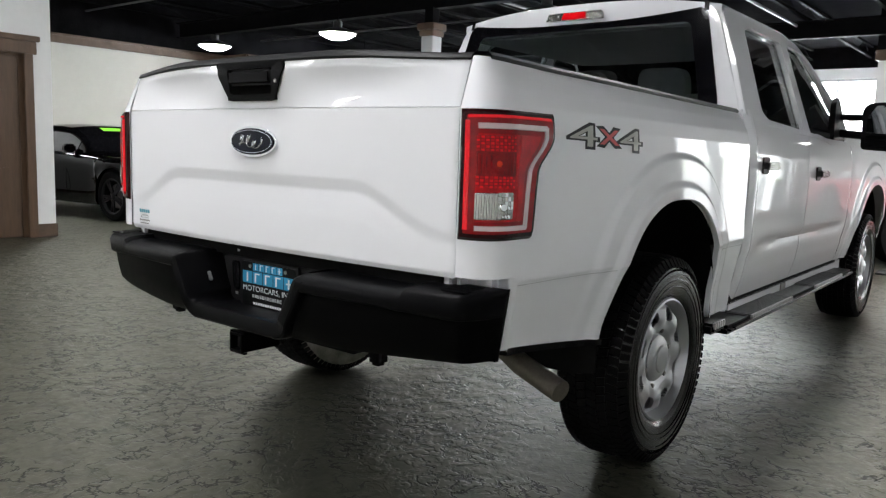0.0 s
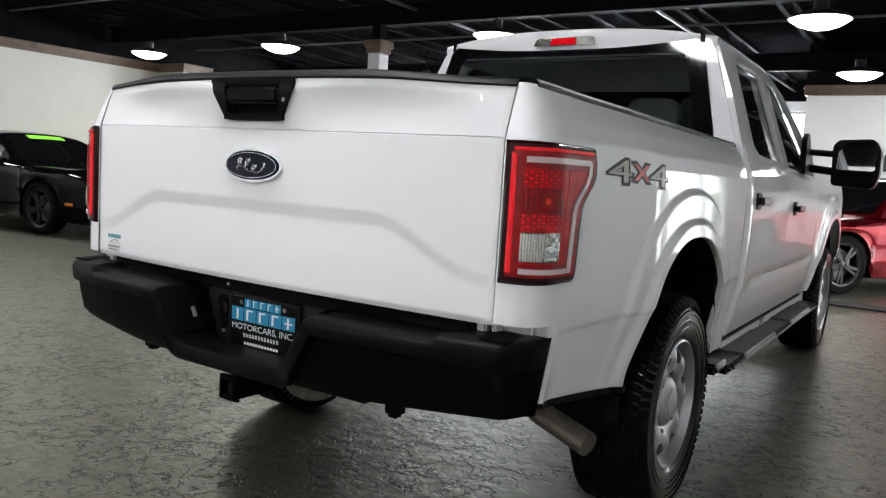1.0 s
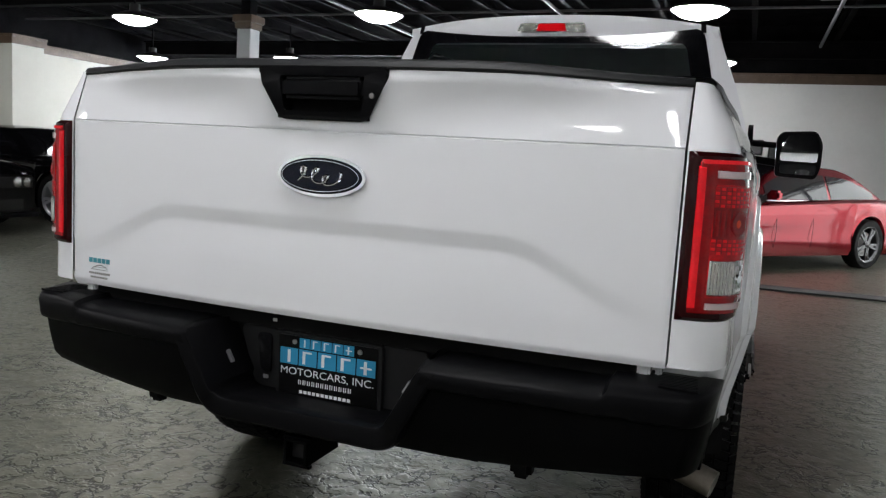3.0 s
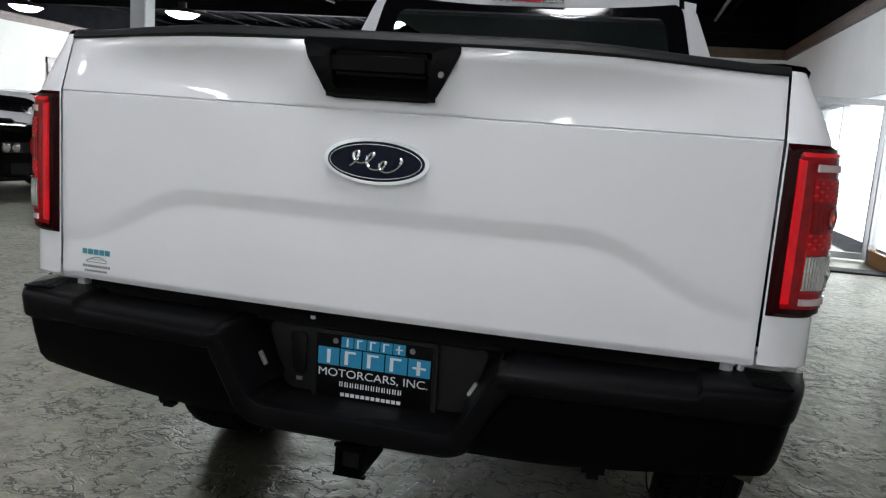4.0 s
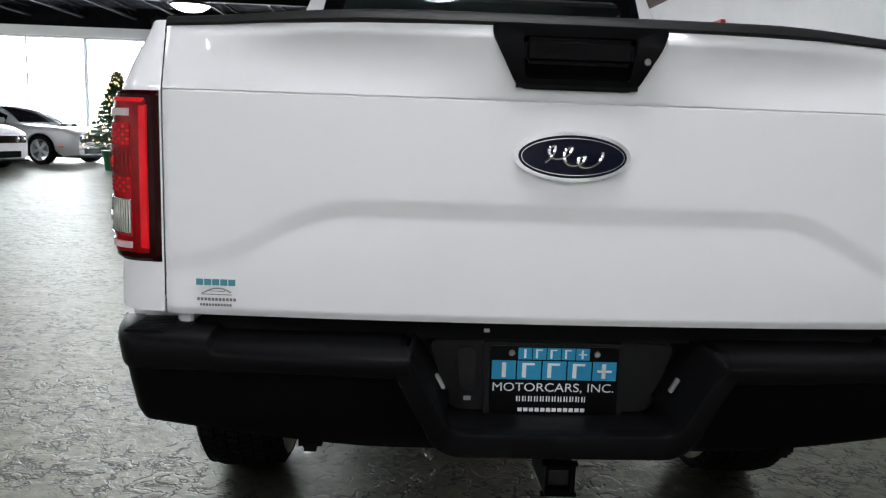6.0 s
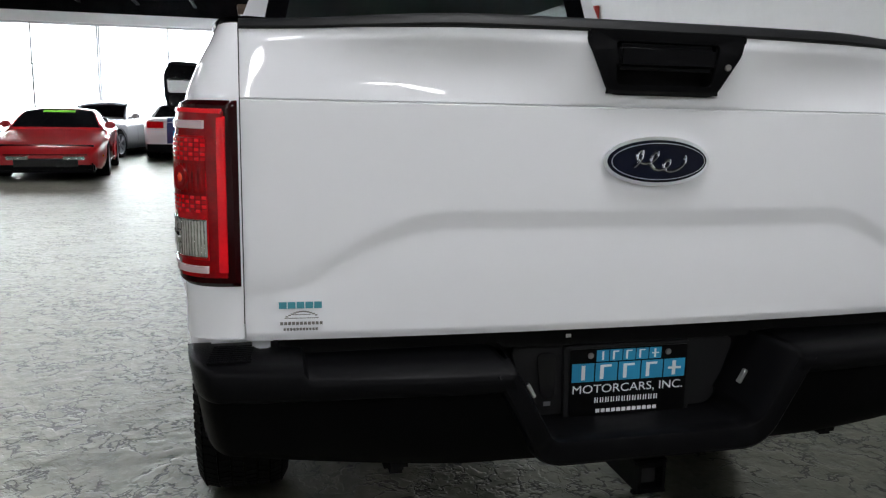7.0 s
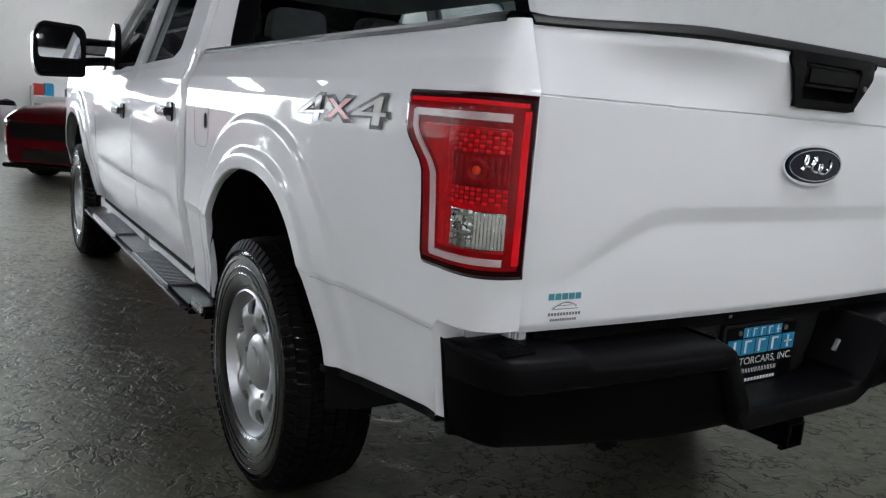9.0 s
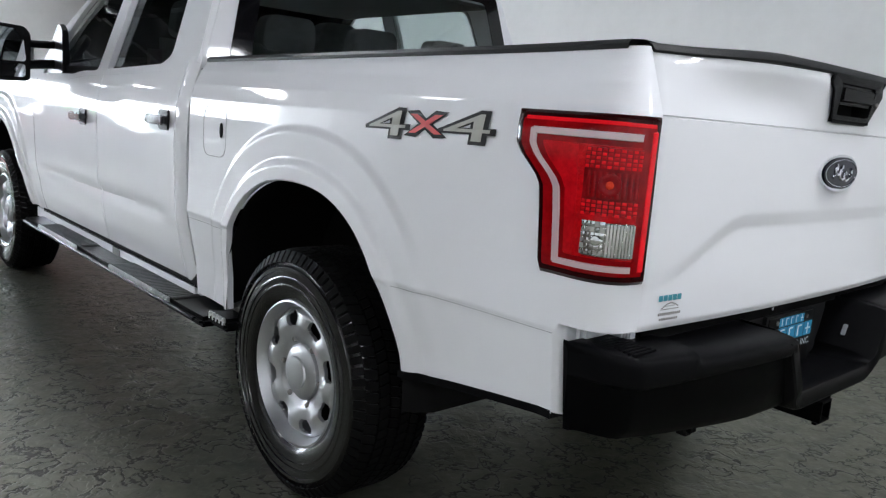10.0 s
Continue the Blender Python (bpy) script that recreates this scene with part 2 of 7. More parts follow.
def grid(bm, rows, flip=False):
    vs = [[bm.verts.new(p) for p in r] for r in rows]
    for i in range(len(vs) - 1):
        for j in range(len(vs[0]) - 1):
            q = [vs[i][j], vs[i][j + 1], vs[i + 1][j + 1], vs[i + 1][j]]
            if flip:
                q.reverse()
            if len({tuple(v.co) for v in q}) > 2:
                bm.faces.new(q)
    return vs


def surface(rows, flip=False, weld=0.0004):
    bm = bmesh.new()
    grid(bm, rows, flip)
    bmesh.ops.remove_doubles(bm, verts=bm.verts, dist=weld)
    return bm


def box(bm, lo, hi, bevel=0.0, seg=2):
    r = bmesh.ops.create_cube(bm, size=1.0)
    c = [(a + b) / 2 for a, b in zip(lo, hi)]
    s = [b - a for a, b in zip(lo, hi)]
    for v in r["verts"]:
        v.co = Vector((c[i] + v.co[i] * s[i] for i in range(3)))
    if bevel:
        es = list({e for v in r["verts"] for e in v.link_edges})
        bmesh.ops.bevel(bm, geom=es, offset=bevel, segments=seg, affect="EDGES", clamp_overlap=True)
    return bm


def boxes(*items, bevel=0.0):
    bm = bmesh.new()
    for lo, hi in items:
        box(bm, lo, hi, bevel)
    return bm


def lathe(profile, seg=48, axis="x", closed=False):
    """Turn (radius, along) pairs about an axis."""
    rows = []
    for k in range(seg + 1):
        a = 2 * math.pi * k / seg
        c, s = math.cos(a), math.sin(a)
        rows.append([{"x": (t, r * c, r * s), "y": (r * c, t, r * s), "z": (r * c, r * s, t)}[axis] for r, t in profile])
    bm = bmesh.new()
    grid(bm, rows)
    bmesh.ops.remove_doubles(bm, verts=bm.verts, dist=0.0003)
    bmesh.ops.recalc_face_normals(bm, faces=bm.faces)
    return bm


def tube(points, radius, seg=10, cap=True):
    bm = bmesh.new()
    pts = [Vector(p) for p in points]
    rings = []
    up = Vector((0.03, 0.07, 1))
    for i, p in enumerate(pts):
        d = (pts[min(i + 1, len(pts) - 1)] - pts[max(i - 1, 0)]).normalized()
        a = d.cross(up).normalized()
        b = d.cross(a).normalized()
        rings.append([bm.verts.new(p + radius * (math.cos(2 * math.pi * k / seg) * a + math.sin(2 * math.pi * k / seg) * b)) for k in range(seg)])
    for r0, r1 in zip(rings, rings[1:]):
        for k in range(seg):
            bm.faces.new((r0[k], r0[(k + 1) % seg], r1[(k + 1) % seg], r1[k]))
    if cap:
        bm.faces.new(rings[0])
        bm.faces.new(list(reversed(rings[-1])))
    bmesh.ops.recalc_face_normals(bm, faces=bm.faces)
    return bm


def rounded(pts, r, n=4):
    """A polygon with its corners rounded."""
    out = []
    m = len(pts)
    for i in range(m):
        p, a, b = Vector(pts[i]), Vector(pts[i - 1]), Vector(pts[(i + 1) % m])
        da, db = (a - p), (b - p)
        k = min(r, da.length * 0.45, db.length * 0.45)
        s, e = p + da.normalized() * k, p + db.normalized() * k
        for j in range(n + 1):
            t = j / n
            out.append(tuple((1 - t) ** 2 * s + 2 * t * (1 - t) * p + t * t * e))
    return out


def plate(outline, holes, place, depth, bevel=0.0):
    """A flat plate with holes: (u, v) loops, placed by place(u, v, d) with d from 0 to depth."""
    bm = bmesh.new()
    edges = []
    for loop in (outline, *holes):
        vs = [bm.verts.new((u, v, 0)) for u, v in loop]
        edges += [bm.edges.new((vs[i], vs[(i + 1) % len(vs)])) for i in range(len(vs))]
    bmesh.ops.triangle_fill(bm, use_beauty=True, use_dissolve=False, edges=edges)
    faces = list(bm.faces)
    ext = bmesh.ops.extrude_face_region(bm, geom=faces)
    top = {v for v in ext["geom"] if isinstance(v, bmesh.types.BMVert)}
    for v in bm.verts:
        v.co = Vector(place(v.co.x, v.co.y, depth if v in top else 0.0))
    bmesh.ops.recalc_face_normals(bm, faces=bm.faces)
    if bevel:
        es = [e for e in bm.edges if e.is_manifold and e.calc_face_angle() > 0.7]
        bmesh.ops.bevel(bm, geom=es, offset=bevel, segments=2, affect="EDGES", clamp_overlap=True)
    return bm


def mirror_x(bm):
    for v in bm.verts:
        v.co.x = -v.co.x
    bmesh.ops.reverse_faces(bm, faces=bm.faces)
    return bm


# ---------------------------------------------------------------- the building
X_LEFT, X_RIGHT, Y_BACK, Y_FRONT, Y_GLASS, X_END = -15.0, 3.45, -6.4, 15.65, 22.0, -1.0
TRIM_Z, WALL_Z, DECK_Z = 3.16, 3.36, 4.3


def setting(name, bm, mat, label, category="wall", sharp=35):
    return tagged(part(name, bm, mat, None, "", sharp), label, category, "", "structure")


bm = bmesh.new()
grid(bm, [[(x, y, 0) for y in (Y_BACK - 0.3, Y_GLASS + 0.1)] for x in (X_LEFT - 0.3, X_RIGHT + 0.1)], True)
setting("floor", bm, FLOOR, "glossy sealed grey stamped concrete floor with slate texture", "floor")
bm = bmesh.new()
R = 900
grid(bm, [[(x, y, -0.04) for y in (-R, R)] for x in (-R, R)], True)
setting("ground", bm, ASPHALT, "grey asphalt lot outside the showroom windows", "ground")

setting("wall_west", boxes(((X_LEFT - 0.2, Y_BACK, 0), (X_LEFT, Y_GLASS, DECK_Z)), ((X_LEFT, 10.6, 0), (X_LEFT + 0.9, 11.4, WALL_Z))), WALL, "cream painted showroom side wall with a shallow pier")
# unseen wall, kept near and white so it bounces lamp light at the tail
setting("wall_south", boxes(((X_LEFT - 0.2, Y_BACK - 0.2, 0), (X_RIGHT + 0.2, Y_BACK, DECK_Z))), WALL_WHITE, "white showroom back wall, out of view, set close to bounce lamp light")
setting("wall_north", boxes(((X_END, Y_FRONT, 0), (X_RIGHT + 0.2, Y_FRONT + 0.2, DECK_Z)), ((X_END, Y_FRONT + 0.2, 0), (X_END + 0.2, Y_GLASS, DECK_Z))), WALL_WHITE, "pale grey painted wall beside the tall windows")
EY0, EY1, EZ = 7.4, 12.4, 2.08
setting("wall_east", boxes(((X_RIGHT, Y_BACK, 0), (X_RIGHT + 0.2, EY0, DECK_Z)), ((X_RIGHT, EY1, 0), (X_RIGHT + 0.2, Y_FRONT, DECK_Z)), ((X_RIGHT, EY0, EZ), (X_RIGHT + 0.2, EY1, DECK_Z))), WALL_WHITE, "white painted side wall with a glazed entrance")
WY0, WZ0, WZ1 = -14.8, 0.30, 3.45
setting("wall_window", boxes(((X_LEFT, Y_GLASS, 0), (WY0, Y_GLASS + 0.2, DECK_Z)), ((WY0, Y_GLASS, 0), (X_END - 0.35, Y_GLASS + 0.2, WZ0)), ((WY0, Y_GLASS, WZ1), (X_END - 0.35, Y_GLASS + 0.2, DECK_Z)), ((X_END - 0.35, Y_GLASS, 0), (X_END + 0.2, Y_GLASS + 0.2, DECK_Z))), WALL_WHITE, "grey wall round the tall shop windows")
# office block with a wooden door, set into the room
OX, OY, DS = -7.1, 2.57, 0.24
setting("wall_office", boxes(((OX - 0.2, Y_BACK, 0), (OX, 0.98 + DS, WALL_Z)), ((OX - 0.2, 2.06 + DS, 0), (OX, OY, WALL_Z)), ((OX - 0.2, 0.98 + DS, 2.1), (OX, 2.06 + DS, WALL_Z)), ((X_LEFT, OY - 0.2, 0), (OX - 0.2, OY, WALL_Z))), WALL_WHITE, "white painted office wall beside a wooden door")

setting("ceiling", boxes(((X_LEFT - 0.3, Y_BACK - 0.3, DECK_Z), (X_RIGHT + 0.3, Y_GLASS + 0.3, DECK_Z + 0.15))), CEIL, "black painted open ceiling deck", "ceiling")

BACKDROP = material("bright_daylight", (0.0, 0.0, 0.0), 1.0, spec=0.0, emit=(0.95, 0.98, 1.0), emit_power=3.0)
bn = BACKDROP.node_tree
bt = bn.nodes.new("ShaderNodeTexCoord")
bs = bn.nodes.new("ShaderNodeSeparateXYZ")
bn.links.new(bt.outputs["Object"], bs.inputs[0])
bz = bn.nodes.new("ShaderNodeTexNoise")
bz.inputs["Scale"].default_value, bz.inputs["Detail"].default_value = 0.22, 4.0
bn.links.new(bt.outputs["Object"], bz.inputs["Vector"])
bm_ = bn.nodes.new("ShaderNodeMath")
bm_.operation = "MULTIPLY_ADD"
bm_.inputs[1].default_value = 9.0
bn.links.new(bz.outputs[0], bm_.inputs[0])
bn.links.new(bs.outputs["Z"], bm_.inputs[2])
br = bn.nodes.new("ShaderNodeMapRange")
br.inputs[1].default_value, br.inputs[2].default_value = 6.4, 7.4
bn.links.new(bm_.outputs[0], br.inputs[0])
bx = bn.nodes.new("ShaderNodeMixRGB")
bx.inputs[1].default_value, bx.inputs[2].default_value = (0.30, 0.36, 0.20, 1), (0.95, 0.98, 1.0, 1)
bn.links.new(br.outputs[0], bx.inputs[0])
bn.links.new(bx.outputs[0], bn.nodes["Principled BSDF"].inputs["Emission Color"])
bm = bmesh.new()
grid(bm, [[(x, 60, z) for z in (-0.04, 30)] for x in (-90, 40)])
setting("backdrop", bm, BACKDROP, "overexposed white daylight and pale greenery outside", "backdrop")
bm = bmesh.new()
grid(bm, [[(30, y, z) for z in (-0.04, 30)] for y in (60, -40)])
setting("backdrop_east", bm, material("shaded_daylight", (0.0, 0.0, 0.0), 1.0, spec=0.0, emit=(0.95, 0.98, 1.0), emit_power=1.3), "pale daylight outside the glazed entrance", "backdrop")
UPPER = []
for lo, hi in (((X_LEFT, Y_BACK, WALL_Z), (X_LEFT + 0.03, Y_GLASS, DECK_Z)), ((X_RIGHT - 0.03, Y_BACK, WALL_Z), (X_RIGHT, Y_FRONT, DECK_Z)), ((X_END - 0.03, Y_FRONT - 0.03, WALL_Z), (X_RIGHT - 0.03, Y_FRONT, DECK_Z)),
               ((X_END - 0.03, Y_FRONT, WALL_Z), (X_END, Y_GLASS, DECK_Z)), ((X_LEFT + 0.03, Y_BACK, WALL_Z), (X_RIGHT - 0.03, Y_BACK + 0.03, DECK_Z)), ((X_LEFT + 0.03, Y_GLASS - 0.03, WZ1 + 0.28), (X_END - 0.03, Y_GLASS, DECK_Z))):
    UPPER.append((lo, hi))
setting("upper_wall", boxes(*UPPER), CEIL, "black painted band of wall above the wooden trim", "wall")
bm = bmesh.new()
for lo, hi in (((X_LEFT, Y_BACK, TRIM_Z), (X_LEFT + 0.05, 10.6, WALL_Z)), ((X_LEFT, 11.4, TRIM_Z), (X_LEFT + 0.05, Y_GLASS, WALL_Z)), ((X_LEFT + 0.9, 10.55, TRIM_Z), (X_LEFT + 0.95, 11.45, WALL_Z)), ((X_LEFT + 0.05, 10.55, TRIM_Z), (X_LEFT + 0.9, 10.6, WALL_Z)),
               ((X_RIGHT - 0.06, Y_BACK, TRIM_Z), (X_RIGHT, Y_FRONT - 0.06, WALL_Z)), ((X_END - 0.05, Y_FRONT - 0.06, TRIM_Z), (X_RIGHT, Y_FRONT, WALL_Z)), ((X_END - 0.05, Y_FRONT, TRIM_Z), (X_END, Y_GLASS, WALL_Z)),
               ((OX, Y_BACK, TRIM_Z), (OX + 0.05, OY + 0.05, WALL_Z)), ((X_LEFT + 0.05, OY, TRIM_Z), (OX, OY + 0.05, WALL_Z))):
    box(bm, lo, hi, 0.012, 2)
    dx, dy = hi[0] - lo[0], hi[1] - lo[1]
    if dx < dy:
        c = (lo[0] + hi[0]) / 2
        box(bm, (c - 0.045, lo[1], hi[2] - 0.05), (c + 0.045, hi[1], hi[2] + 0.004), 0.01, 2)
    else:
        c = (lo[1] + hi[1]) / 2
        box(bm, (lo[0], c - 0.045, hi[2] - 0.05), (hi[0], c + 0.045, hi[2] + 0.004), 0.01, 2)
setting("trim", bm, TRIM, "dark brown wooden crown trim along the wall tops", "trim")
bm = bmesh.new()
for lo, hi in (((OX, 2.12 + DS, 0), (OX + 0.015, OY + 0.015, 0.15)), ((X_LEFT + 0.2, OY, 0), (OX, OY + 0.015, 0.13)), ((X_LEFT, OY + 0.015, 0), (X_LEFT + 0.015, 10.6, 0.12)), ((X_END - 0.015, Y_FRONT - 0.015, 0), (X_RIGHT, Y_FRONT, 0.16)), ((X_END - 0.015, Y_FRONT, 0), (X_END, Y_GLASS, 0.16)),
               ((X_RIGHT - 0.015, EY1, 0), (X_RIGHT, Y_FRONT - 0.015, 0.16)), ((X_RIGHT - 0.015, Y_BACK, 0), (X_RIGHT, EY0, 0.16)), ((X_LEFT + 0.2, Y_GLASS - 0.02, 0), (X_END - 0.015, Y_GLASS, 0.14)), ((OX, Y_BACK, 0), (OX + 0.015, 0.92 + DS, 0.13))):
    box(bm, lo, hi, 0.004, 1)
setting("baseboard", bm, TRIM, "dark brown wooden baseboard", "baseboard")

# ---------------------------------------------------------------- the pickup truck
truck = thing("pickup_truck", "white crew-cab pickup truck with black steel bumper and tailgate cap", "pickup truck")
Y_BED, Y_CAB, AXLE_R, AXLE_F, TYRE_R = 1.925, 1.95, 1.12, 4.80, 0.395
ARCH = dict(a=0.505, h=0.56, z0=0.44, p=2.3)


def arch_d(y, z, yc):
    """Rough distance outside the wheel arch opening."""
    u = abs(y - yc) / ARCH["a"]
    v = max(z - ARCH["z0"], 0) / ARCH["h"]
    return ((u ** ARCH["p"] + v ** ARCH["p"]) ** (1 / ARCH["p"]) - 1) * 0.53


def arch_z(y, yc):
    u = abs(y - yc) / ARCH["a"]
    return ARCH["z0"] + ARCH["h"] * (1 - u ** ARCH["p"]) ** (1 / ARCH["p"]) if u < 1 else -9


def flare(y, z, yc):
    d = arch_d(y, z, yc)
    return 0.016 * (1 - sm(0.034, 0.066, d)) + 0.014 * (1 - sm(0.132, 0.160, d)) * (0.25 + 0.75 * sm(0.58, 0.92, z))


def bed_plan(y):
    if y < 0.12:
        return 0.816 + 0.110 * max(1 - (1 - max(y, 0) / 0.12) ** 2.8, 0) ** (1 / 2.8)
    return 0.926 + 0.004 * sm(0.12, 0.25, y) + 0.030 * sm(0.2, 0.75, y)


G_Z = (1.16, 1.22, 1.27, 1.32, 1.365, 1.405)
G_V = (1.0, 0.965, 0.88, 0.71, 0.49, 0.33)
L_Z = (0.44, 0.60, 0.70, 0.786, 0.794, 0.90)
L_V = (-0.050, -0.036, -0.016, -0.002, 0.004, 0.0)


def bed_x(y, z):
    g = float(np.interp(z, G_Z, G_V))
    k = sm(0.02, 0.2, y)
    return 0.816 + (bed_plan(y) - 0.816) * g + float(np.interp(z, L_Z, L_V)) * k + flare(y, z, AXLE_R)


def lean(z):
    """How far the upper tail leans forward."""
    return 0.045 * min(max((z - 1.26) / 0.13, 0.0), 1.2)


def rail_z(y):
    return 1.396 - 0.036 * min(max(y / 1.92, 0.0), 1.0) ** 0.7


def bed_p(y, z, off=0.0):
    """A point of the box side, off metres proud of it."""
    p = Vector((bed_x(y, z), y + lean(z) * (1 - sm(0.05, 0.5, y)), z))
    if off:
        e = 0.004
        y2 = max(y, 0.002)
        a = Vector((bed_x(y2 + e, z) - bed_x(y2, z), e, 0))
        b = Vector((bed_x(y2, z + e) - bed_x(y2, z - e), 0, 2 * e))
        n = a.cross(b)
        n.normalize()
        p = p + n * off
    return p


def arch_columns(y0, y1, yc, n_out, n_in):
    a = ARCH["a"]
    left = [y0 + (yc - a - y0) * i / n_out for i in range(n_out)]
    mid = [yc - a * math.cos(math.pi * i / n_in) for i in range(n_in + 1)]
    right = [yc + a + (y1 - yc - a) * (i + 1) / n_out for i in range(n_out)]
    return left + mid + right


def bedside(sign):
    cols = [0.2 * (i / 26) ** 2 for i in range(26)] + arch_columns(0.2, Y_BED, AXLE_R, 30, 130)
    bm = bmesh.new()
    rows = []
    for y in cols:
        lo = max(0.79 + 0.022 * (1 - sm(0.118, 0.130, y)), arch_z(y, AXLE_R))
        rows.append([bed_p(y, lo + (rail_z(y) - lo) * j / 110) for j in range(111)])
    grid(bm, rows)
    # lower quarters before and behind the wheel
    for part_cols in ([0.136] + [c for c in cols if 0.138 < c and c < AXLE_R], [c for c in cols if c > AXLE_R]):
        rows = []
        for y in part_cols:
            lo = max(0.60 - 0.10 * (y - 0.11), 0.47, arch_z(y, AXLE_R))
            if lo >= 0.788:
                continue
            rows.append([bed_p(y, lo + (0.79 - lo) * j / 12) for j in range(13)])
        grid(bm, rows)
    # rolled arch lip
    rows = []
    for i in range(61):
        a = math.pi * i / 60
        y = AXLE_R - ARCH["a"] * math.cos(a) * 0.999
        z = max(arch_z(y, AXLE_R), 0.60 - 0.10 * (y - 0.11) if y < AXLE_R else 0.47)
        x = bed_x(y, z + 0.002)
        rows.append([(x, y, z), (x - 0.006, y, z - 0.004), (x - 0.022, y, z - 0.002), (x - 0.024, AXLE_R + (y - AXLE_R) * 1.01, z + 0.008)])
    grid(bm, rows)
    # rear return beside the bumper
    grid(bm, [[(bed_x(0.136, z), 0.136, z), (bed_x(0.136, z) - 0.003, 0.125, z), (bed_x(0.136, z) - 0.010, 0.114, z), (bed_x(0.136, z) - 0.022, 0.107, z), (0.80, 0.104, z)] for z in [0.602 + 0.214 * j / 8 for j in range(9)]])
    grid(bm, [[(0.80, 0.104, z), (0.757, 0.104, z)] for z in (0.74, 0.816)])
    bmesh.ops.remove_doubles(bm, verts=bm.verts, dist=0.0006)
    bmesh.ops.recalc_face_normals(bm, faces=bm.faces)
    return bm if sign > 0 else mirror_x(bm)


for s in (1, -1):
    side = part("bedside", bedside(s), WHITE, truck, sharp=32)
    # thin raised strip in grey, painted for the shade along the panel crease
    for ya, yb in ((0.132, 0.640), (1.600, 1.920)):
        seam = []
        for k in range(25):
            y = ya + (yb - ya) * k / 24
            z = 0.790 - 0.010 * (y - 0.1)
            seam.append([tuple(Vector((s, 1, 1)) * bed_p(y, zz, 0.0040)) for zz in (z - 0.0007, z + 0.0007)])
        part("panel_seam", surface(seam, s < 0), SEAM, side)
    inner = boxes(((s * 0.70 - 0.02, 0.06, 1.06), (s * 0.70 + 0.02, Y_BED, 1.38)))
    part("bed_inner_wall", inner, WHITE, truck)
    # wheel housing
    rows = []
    for i in range(25):
        a = math.pi * i / 24
        y, z = AXLE_R - 0.555 * math.cos(a), 0.44 + 0.60 * math.sin(a)
        rows.append([(s * (bed_x(min(max(y, 0.2), Y_BED), 0.9) - 0.020), AXLE_R - 0.508 * math.cos(a), 0.44 + 0.563 * max(math.sin(a), 0.0) ** 0.87), (s * 0.86, y, z), (s * 0.55, y, z)])
    bm = bmesh.new()
    vs = grid(bm, rows)
    bm.faces.new([r[2] for r in vs])
    part("wheel_housing", bm, BLACK_GAP, truck)
    well = []
    for i in range(25):
        a = math.pi * (0.2 + 0.6 * i / 24)
        y, z = AXLE_R - 0.585 * math.cos(a), max(0.44 + 0.63 * math.sin(a), 0.85)
        well.append([(s * 0.71, y, z), (s * 0.56, y, z), (s * 0.535, y, z - 0.02), (s * 0.53, y, 0.855)])
    part("wheel_well", surface(well, s < 0), WHITE, truck)
    for y0, y1 in ((0.03, 0.56), (1.68, Y_BED)):
        part("bed_side_floor", boxes(((s * 0.615 - 0.085, y0, 0.83), (s * 0.615 + 0.085, y1, 0.859))), WHITE, truck)
    # black rail cap
    rows = []
    for i in range(40):
        y = 0.030 + (Y_BED - 0.033) * i / 39
        zt = rail_z(y)
        p = bed_p(y, zt - 0.004)
        xo, yy = p.x, p.y
        rows.append([(s * (xo + 0.003), yy, zt - 0.006), (s * (xo + 0.005), yy, zt + 0.004), (s * (xo - 0.006), yy, zt + 0.014), (s * (xo - 0.05), yy, zt + 0.018), (s * 0.69, yy, zt + 0.014), (s * 0.685, yy, zt - 0.02)])
    bm = surface(rows)
    bmesh.ops.holes_fill(bm, edges=[e for e in bm.edges if e.is_boundary])
    bmesh.ops.recalc_face_normals(bm, faces=bm.faces)
    part("rail_cap", bm, CAP, truck, "black plastic bed rail cap")
    # black sill under the box side behind the wheel
    bm = bmesh.new()
    grid(bm, [[(s * (bed_x(y, 0.6) + 0.0025), y, 0.608 - 0.10 * (y - 0.11)), (s * (bed_x(y, 0.6) + 0.0025), y, 0.588 - 0.10 * (y - 0.11)), (s * 0.80, y, 0.584 - 0.1 * (y - 0.11))] for y in [0.138 + 0.490 * i / 24 for i in range(25)]])
    part("box_sill", bm, PLASTIC, truck)

part("bed_floor", boxes(((-0.53, 0.03, 0.83), (0.53, Y_BED, 0.86))), WHITE, truck)
part("bed_front_wall", boxes(((-0.80, Y_BED - 0.03, 0.8), (0.80, Y_BED, 1.39))), WHITE, truck)
part("frame_rail", boxes(((-0.52, 0.15, 0.56), (-0.42, 5.3, 0.74)), ((0.42, 0.15, 0.56), (0.52, 5.3, 0.74))), BLACK_GAP, truck)
part("underbody", boxes(((-0.54, 0.16, 0.78), (0.54, 1.9, 0.82)), ((-0.84, 1.96, 0.46), (0.84, 4.2, 0.60)), bevel=0.01), BLACK_GAP, truck)
for s in (-1, 1):
    part("tail_backing", boxes(((s * 0.808 - 0.02, 0.06, 0.825), (s * 0.808 + 0.012, 0.12, 1.36))), BLACK_GAP, truck)

# ---- tailgate
TG_W, TG_Z0, TG_Z1 = 0.8142, 0.806, 1.388


def band_z(x):
    a = abs(x)
    return 1.052 - 0.120 * sm(0.44, 0.78, a)


